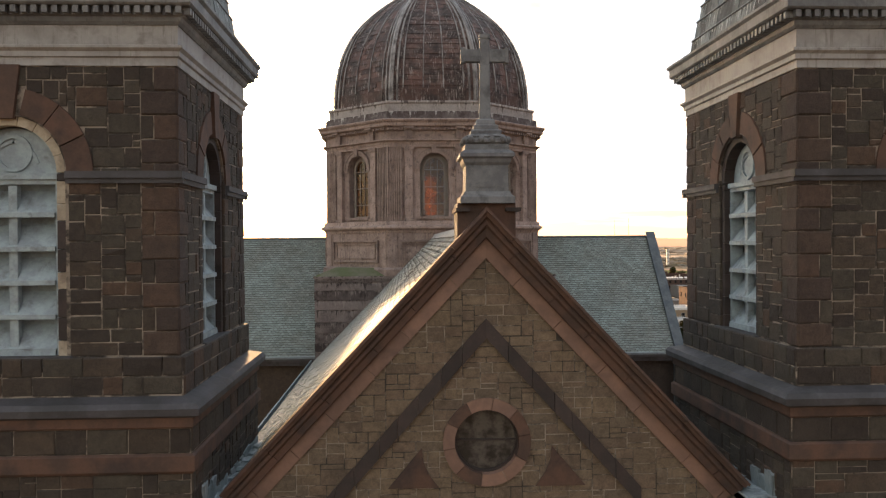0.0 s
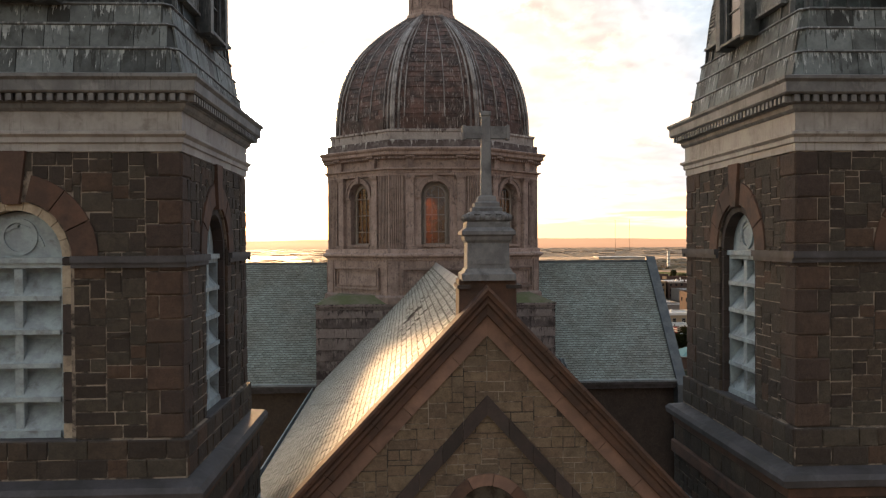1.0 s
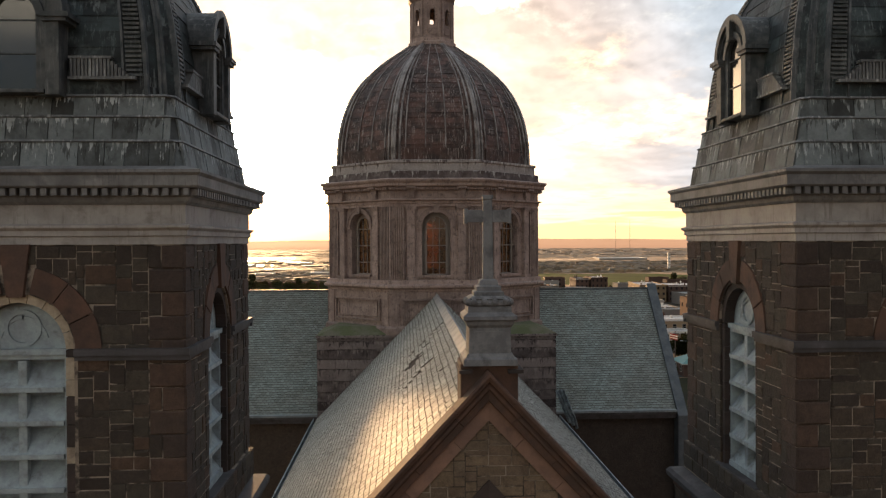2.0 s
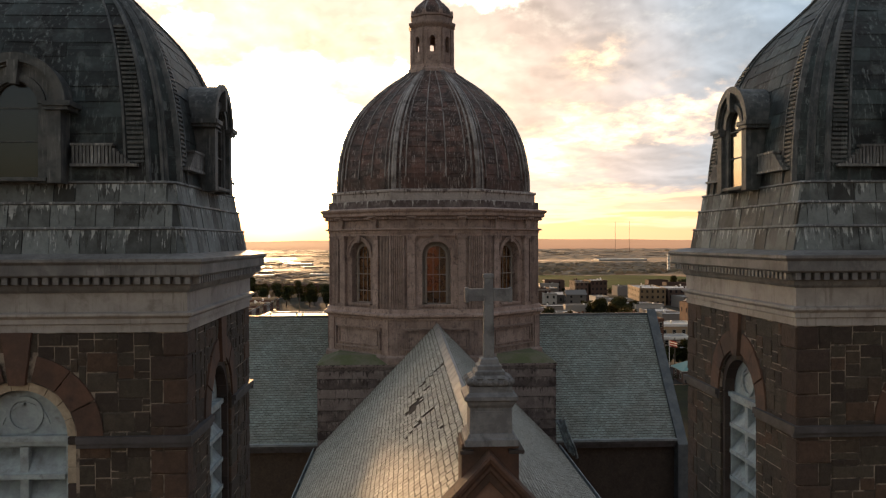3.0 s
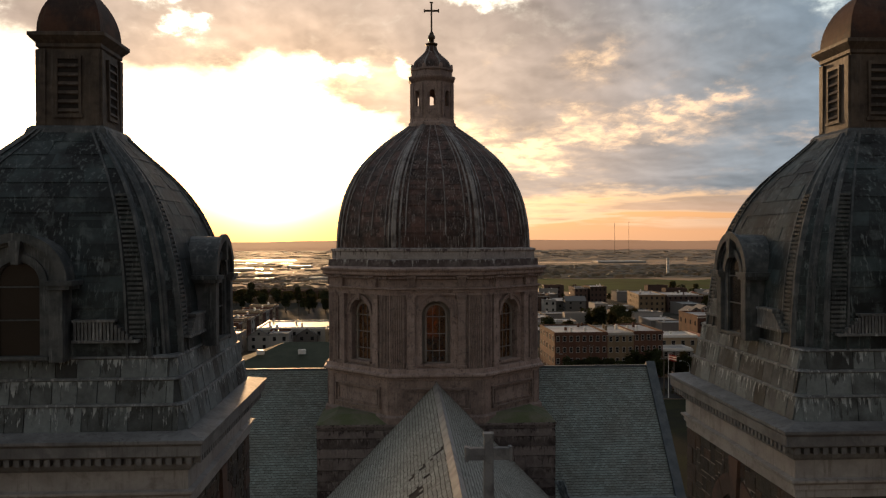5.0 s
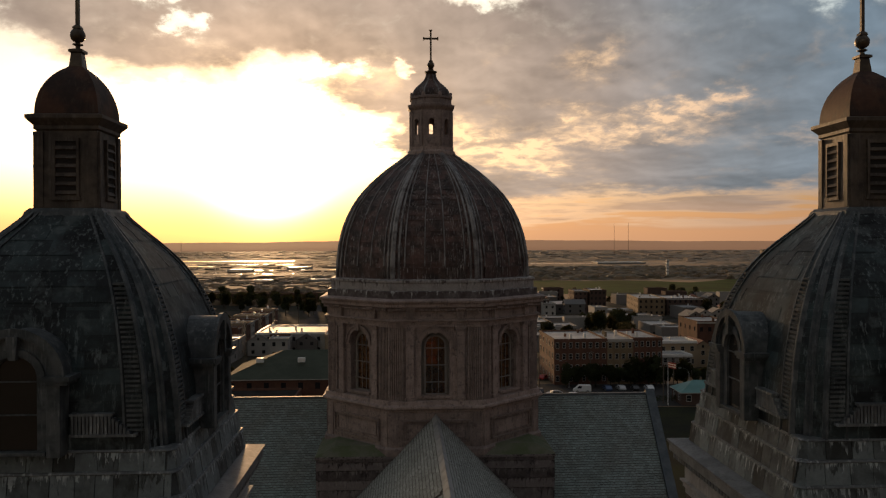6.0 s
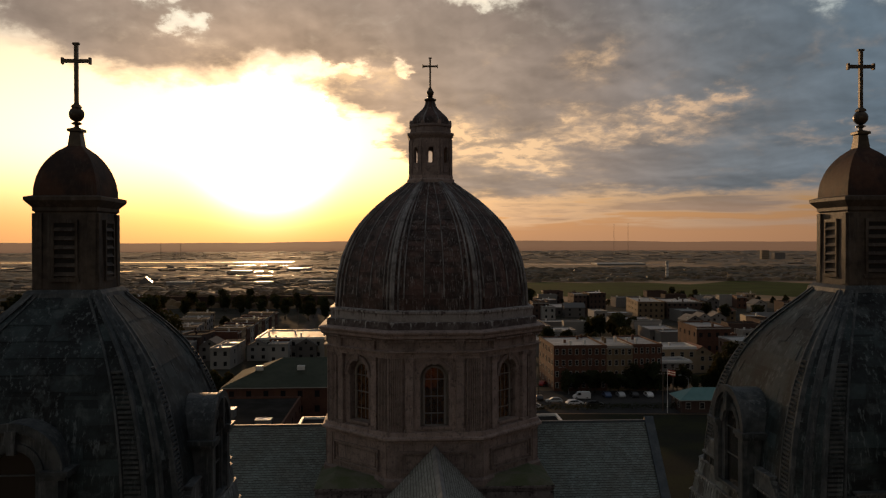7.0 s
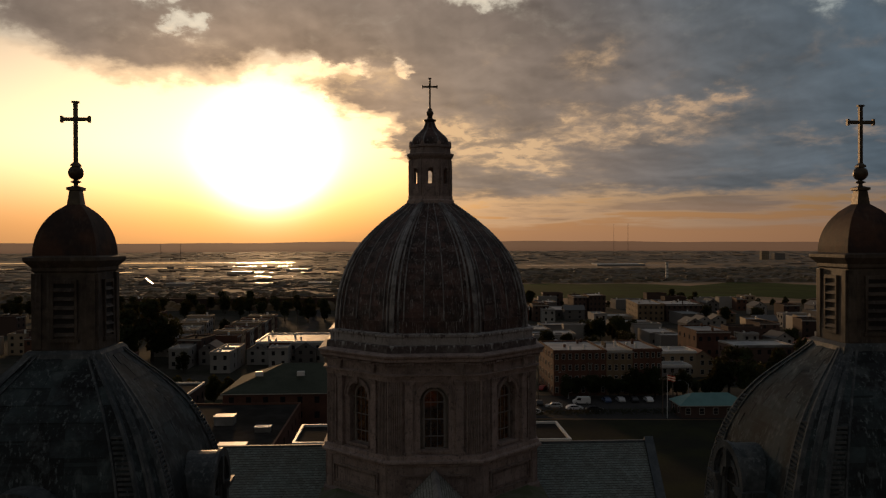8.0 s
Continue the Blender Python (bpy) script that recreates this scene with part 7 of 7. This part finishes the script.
def far_cover():
    """Far woods and far low buildings, each as one piece."""
    r = random.Random(17)
    verts, faces = [], []

    def open_water(x, y):
        return (-1050 < x < -220 and 1640 < y < 2080) or (60 < x < 560 and 1320 < y < 1660) or (60 < x < 520 and 590 < y < 880)

    def mound(x, y, s, h):
        k, n = len(verts), 7
        spin = r.uniform(0, 1)
        for q, zz in ((1.0, 0.0), (0.62, 0.72)):
            for i in range(n):
                a = (i + spin) * 6.2832 / n
                m = s * q * r.uniform(0.75, 1.25)
                verts.append((x + m * 1.7 * math.cos(a), y + m * math.sin(a), h * zz * r.uniform(0.75, 1.25)))
        verts.append((x, y, h))
        for i in range(n):
            j = (i + 1) % n
            faces.append((k + i, k + j, k + n + j, k + n + i))
            faces.append((k + n + i, k + n + j, k + 2 * n))

    for x0, x1, y0, y1, n, h0 in ((-420, 60, 540, 660, 330, 6.5), (60, 700, 885, 1280, 620, 4.6), (-900, 0, 680, 1250, 800, 2.6), (-1300, 1300, 1250, 2600, 1500, 2.4), (300, 700, 560, 880, 260, 5.0), (-1800, 1900, 2600, 3850, 500, 3.0)):
        for _ in range(n * 3):
            x, y = r.uniform(x0, x1), r.uniform(y0, y1)
            if open_water(x, y):
                continue
            mound(x, y, (1.6 + y / 330 * r.uniform(0.4, 1.4)) * (2.2 if r.random() < 0.12 else 1.0), h0 * (0.85 if y < 1000 or (x > 0 and y < 1300) else 0.24) * r.uniform(0.4, 1.3) + y / 5000)
    me = bpy.data.meshes.new("far_woods")
    me.from_pydata(verts, [], faces)
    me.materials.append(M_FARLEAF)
    tagged(new("far_woods", me), "far woods and scrub, haze warmth in their colour", "woods", kind="stuff")
    bm = bmesh.new()
    for x0, x1, y0, y1, n, big in ((-560, 60, 660, 1000, 150, 10), (-1100, 100, 1000, 1600, 220, 14), (-900, 200, 2000, 3400, 160, 26), (150, 1300, 1250, 3200, 160, 22), (420, 900, 600, 1200, 90, 12)):
        for _ in range(n):
            x, y = r.uniform(x0, x1), r.uniform(y0, y1)
            if open_water(x, y):
                continue
            w, d, h = r.uniform(0.5, 1.9) * big, r.uniform(0.4, 1.0) * big, r.uniform(1.0, 2.3)
            box(bm, x - w / 2, x + w / 2, y - d / 2, y + d / 2, 0, h)
    me = bpy.data.meshes.new("far_town")
    bm.to_mesh(me)
    bm.free()
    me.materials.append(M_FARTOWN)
    tagged(new("far_town", me), "far low roofs and sheds of the plain in haze-pale colour", "far town", kind="stuff")


far_cover()
# large glossy warehouse roofs on the plain
for x, y, w, d in ((-238, 856, 26, 16), (-150, 850, 18, 16), (-92, 862, 24, 18), (-170, 1290, 36, 40), (-240, 1180, 34, 30), (400, 1490, 90, 50)):
    building("warehouse", x, y, w, d, 3.0, M_WHITE, "wide low warehouse with glossy metal roof", "warehouse", 1, 4, 2, roof_mat=M_SHINYROOF, windows=False, coping=M_COPING, group="warehouses on the plain")
# shed added for a sun glint; slope and turn aim its roof
building("metal_barn", -271, 852, 13, 12, 3.0, M_GREYWALL, "made-up shed whose steep metal roof mirrors the sun", "shed", 1, 3, 4, "gable", M_SHINYROOF, 5.7, turn=11, windows=False)
building("long_mill", -122, 552, 176, 14, 7.4, M_DARKBRICK, "very long low dark brick mill with a flat black roof", "mill", 2, 40, 2, roof_mat=M_BLACKROOF, coping=M_DARKBRICK, vents=16, windows=False)
for x, y, w, h in ((868, 1927, 18, 21), (905, 1930, 26, 15), (312, 952, 3, 20)):
    building("far_block", x, y, w, w * 0.7, h, M_CREAM if w == 18 else M_COPING if w == 3 else M_GREYWALL, "far pale high-rise block on the plain", "high-rise", max(1, int(h / 4)), 4, 2, small=True, group="far blocks")


def lattice_mast(x, y, h):
    t = thing("radio_mast", (x, y, 0), "thin far steel radio mast", "mast", "far masts")
    for s in range(3):
        a = radians(120 * s)
        part("leg", boxes((-0.12 + 0.45 * math.cos(a), 0.12 + 0.45 * math.cos(a), -0.12 + 0.45 * math.sin(a), 0.12 + 0.45 * math.sin(a), 0, h)), M_DARKBRICK, t)
    for i in range(int(h / 8)):
        part("brace", boxes((-0.5, 0.5, -0.1, 0.1, 8 * i + 4, 8 * i + 4.2)), M_DARKBRICK, t)


for x, y, h in ((620, 2400, 95), (690, 2500, 100), (-560, 1900, 45), (-515, 1900, 45)):
    lattice_mast(x, y, h)


# ---- street furniture and vehicles ----
def street_lamp(x, y, turn):
    t = thing("street_lamp", Matrix.Translation((x, y, 0)) @ rz(turn), "grey metal street lamp with a curved arm", "street lamp", "street lamps")
    part("base", lathe(bmesh.new(), [(0.22, 0), (0.2, 0.5), (0.12, 0.6)], 10), M_POLE, t)
    part("pole", lathe(bmesh.new(), [(0.11, 0.5), (0.07, 6.6)], 10), M_POLE, t)
    bm = bmesh.new()
    pts = [Vector((-2.3 * (1 - math.cos(radians(90 * i / 8))) , 0, 6.5 + 1.5 * math.sin(radians(90 * i / 8)))) for i in range(9)]
    rows = []
    for p in pts:
        rows.append([bm.verts.new(p + Vector(o)) for o in ((-0.05, -0.05, 0), (0.05, -0.05, 0), (0.05, 0.05, 0), (-0.05, 0.05, 0))])
    for p, q in zip(rows, rows[1:]):
        for i in range(4):
            bm.faces.new((p[i], p[(i + 1) % 4], q[(i + 1) % 4], q[i]))
    part("arm", bm, M_POLE, t)
    part("lamp_head", soft_box(-2.9, -2.1, -0.16, 0.16, 7.86, 8.04, 0.05), M_POLE, t)


def utility_pole(x, y):
    t = thing("utility_pole", (x, y, 0), "brown wooden utility pole with crossarm", "utility pole", "utility poles")
    part("post", lathe(bmesh.new(), [(0.16, 0), (0.11, 10.5)], 8), M_WOODPOLE, t)
    part("crossarm", boxes((-1.1, 1.1, -0.06, 0.06, 9.7, 9.85)), M_WOODPOLE, t)
    for s in (-0.9, -0.4, 0.4, 0.9):
        part("insulator", boxes((s - 0.05, s + 0.05, -0.05, 0.05, 9.85, 10.05)), M_POLE, t)


street_lamp(46, 221, 0)
street_lamp(76, 205, 0)
for x, y in ((36, 214), (53, 224), (66, 196), (72, 206), (96, 226), (20, 300), (33, 380), (-56, 330), (-58, 420), (128, 300)):
    utility_pole(x, y)


def car(x, y, turn, paint, van=False):
    t = thing("parked_van" if van else "parked_car", Matrix.Translation((x, y, 0.055)) @ rz(turn), "parked %s %s on the asphalt" % (("white", "silver", "black", "red", "blue")[paint], "van" if van else "car"), "van" if van else "car", "parked vehicles")
    h = 2.1 if van else 1.46
    side = [(-2.3, 0.3), (-2.35, 0.75), (-2.15, 0.95 if not van else 1.7), (-1.3, h - 0.02), (0.5, h), (1.2, 0.98), (2.2, 0.82), (2.35, 0.4), (2.3, 0.28)] if not van else [(-2.5, 0.3), (-2.5, 1.8), (-2.3, h), (1.0, h), (1.7, 1.2), (2.4, 1.05), (2.5, 0.5), (2.4, 0.3)]
    bm = prism(bmesh.new(), side, -0.88, 0.88)
    bmesh.ops.bevel(bm, geom=bm.edges[:], offset=0.07, segments=2, affect="EDGES")
    part("body", bm, M_CARPAINT[paint], t)
    glass = [(-1.95, 0.98), (-1.2, h - 0.12), (0.42, h - 0.1), (1.02, 0.98)] if not van else [(0.2, 1.2), (0.2, h - 0.2), (0.95, h - 0.15), (1.5, 1.25)]
    part("side_glass", prism(bmesh.new(), glass, -0.9, -0.86), M_WINDOW, t)
    part("side_glass", prism(bmesh.new(), glass, 0.86, 0.9), M_WINDOW, t)
    for wx in (-1.45, 1.45):
        for wy in (-0.8, 0.8):
            bm = lathe(bmesh.new(), [(0.33, -0.11), (0.33, 0.11)], 14)
            w = part("wheel", bm, M_TYRE, t, m=Matrix.Translation((wx, wy, 0.33)) @ pose(0, 0, 0, 90))
            part("hub", lathe(bmesh.new(), [(0.2, -0.125), (0.2, 0.125)], 10), M_POLE, w)
    for wy in (-0.6, 0.6):
        part("headlight", boxes((2.26, 2.37, wy - 0.16, wy + 0.16, 0.58, 0.72)), M_COPING, t)


for x, y, turn, paint, van in ((44.5, 205.5, 8, 0, False), (48.2, 213.5, 175, 0, True), (49.5, 203.5, 4, 2, False), (39.5, 208.8, 178, 1, False), (41, 236, 60, 3, False), (36, 213, 90, 2, False), (56, 216, 92, 4, False), (60, 216, 92, 1, False), (64, 216, 88, 2, False), (68, 215.5, 90, 0, False), (33, 201, 2, 0, False), (76, 200, 3, 4, False)):
    car(x, y, turn, paint, van)


def hedge(x0, x1, y, h, label):
    t = thing("hedge", ((x0 + x1) / 2, y, 0), label, "hedge")
    n = int((x1 - x0) / 1.2)
    part("foliage", leafy([(x0 + 1.2 * i - (x0 + x1) / 2, 0, h * 0.55, 0.9, h * 0.5) for i in range(n)], n * 70, 0.16, int(x0)), None, t)


hedge(28, 96, 197.8, 2.0, "long clipped hedge along the street")


def flag_pole(x, y, h):
    t = thing("flag_pole", (x, y, 0), "white flag pole with a small striped flag", "flag pole")
    part("pole", lathe(bmesh.new(), [(0.09, 0), (0.05, h)], 8), M_COPING, t)
    bm = bmesh.new()
    bmesh.ops.create_uvsphere(bm, u_segments=8, v_segments=6, radius=0.12, matrix=Matrix.Translation((0, 0, h + 0.08)))
    part("ball", bm, M_POLE, t)
    for i in range(5):
        bm = bmesh.new()
        rows = [[bm.verts.new((0.08 + 0.3 * k, 0.16 * math.sin(1.1 * k), h - 0.2 - 0.3 * i - q - 0.07 * k)) for q in (0.0, 0.3)] for k in range(8)]
        for p, q in zip(rows, rows[1:]):
            bm.faces.new((p[0], q[0], q[1], p[1]))
        bmesh.ops.solidify(bm, geom=bm.faces[:], thickness=0.02)
        part("flag_stripe", bm, M_CARPAINT[3] if i % 2 == 0 else M_COPING, t)


flag_pole(66.4, 193.5, 11.6)
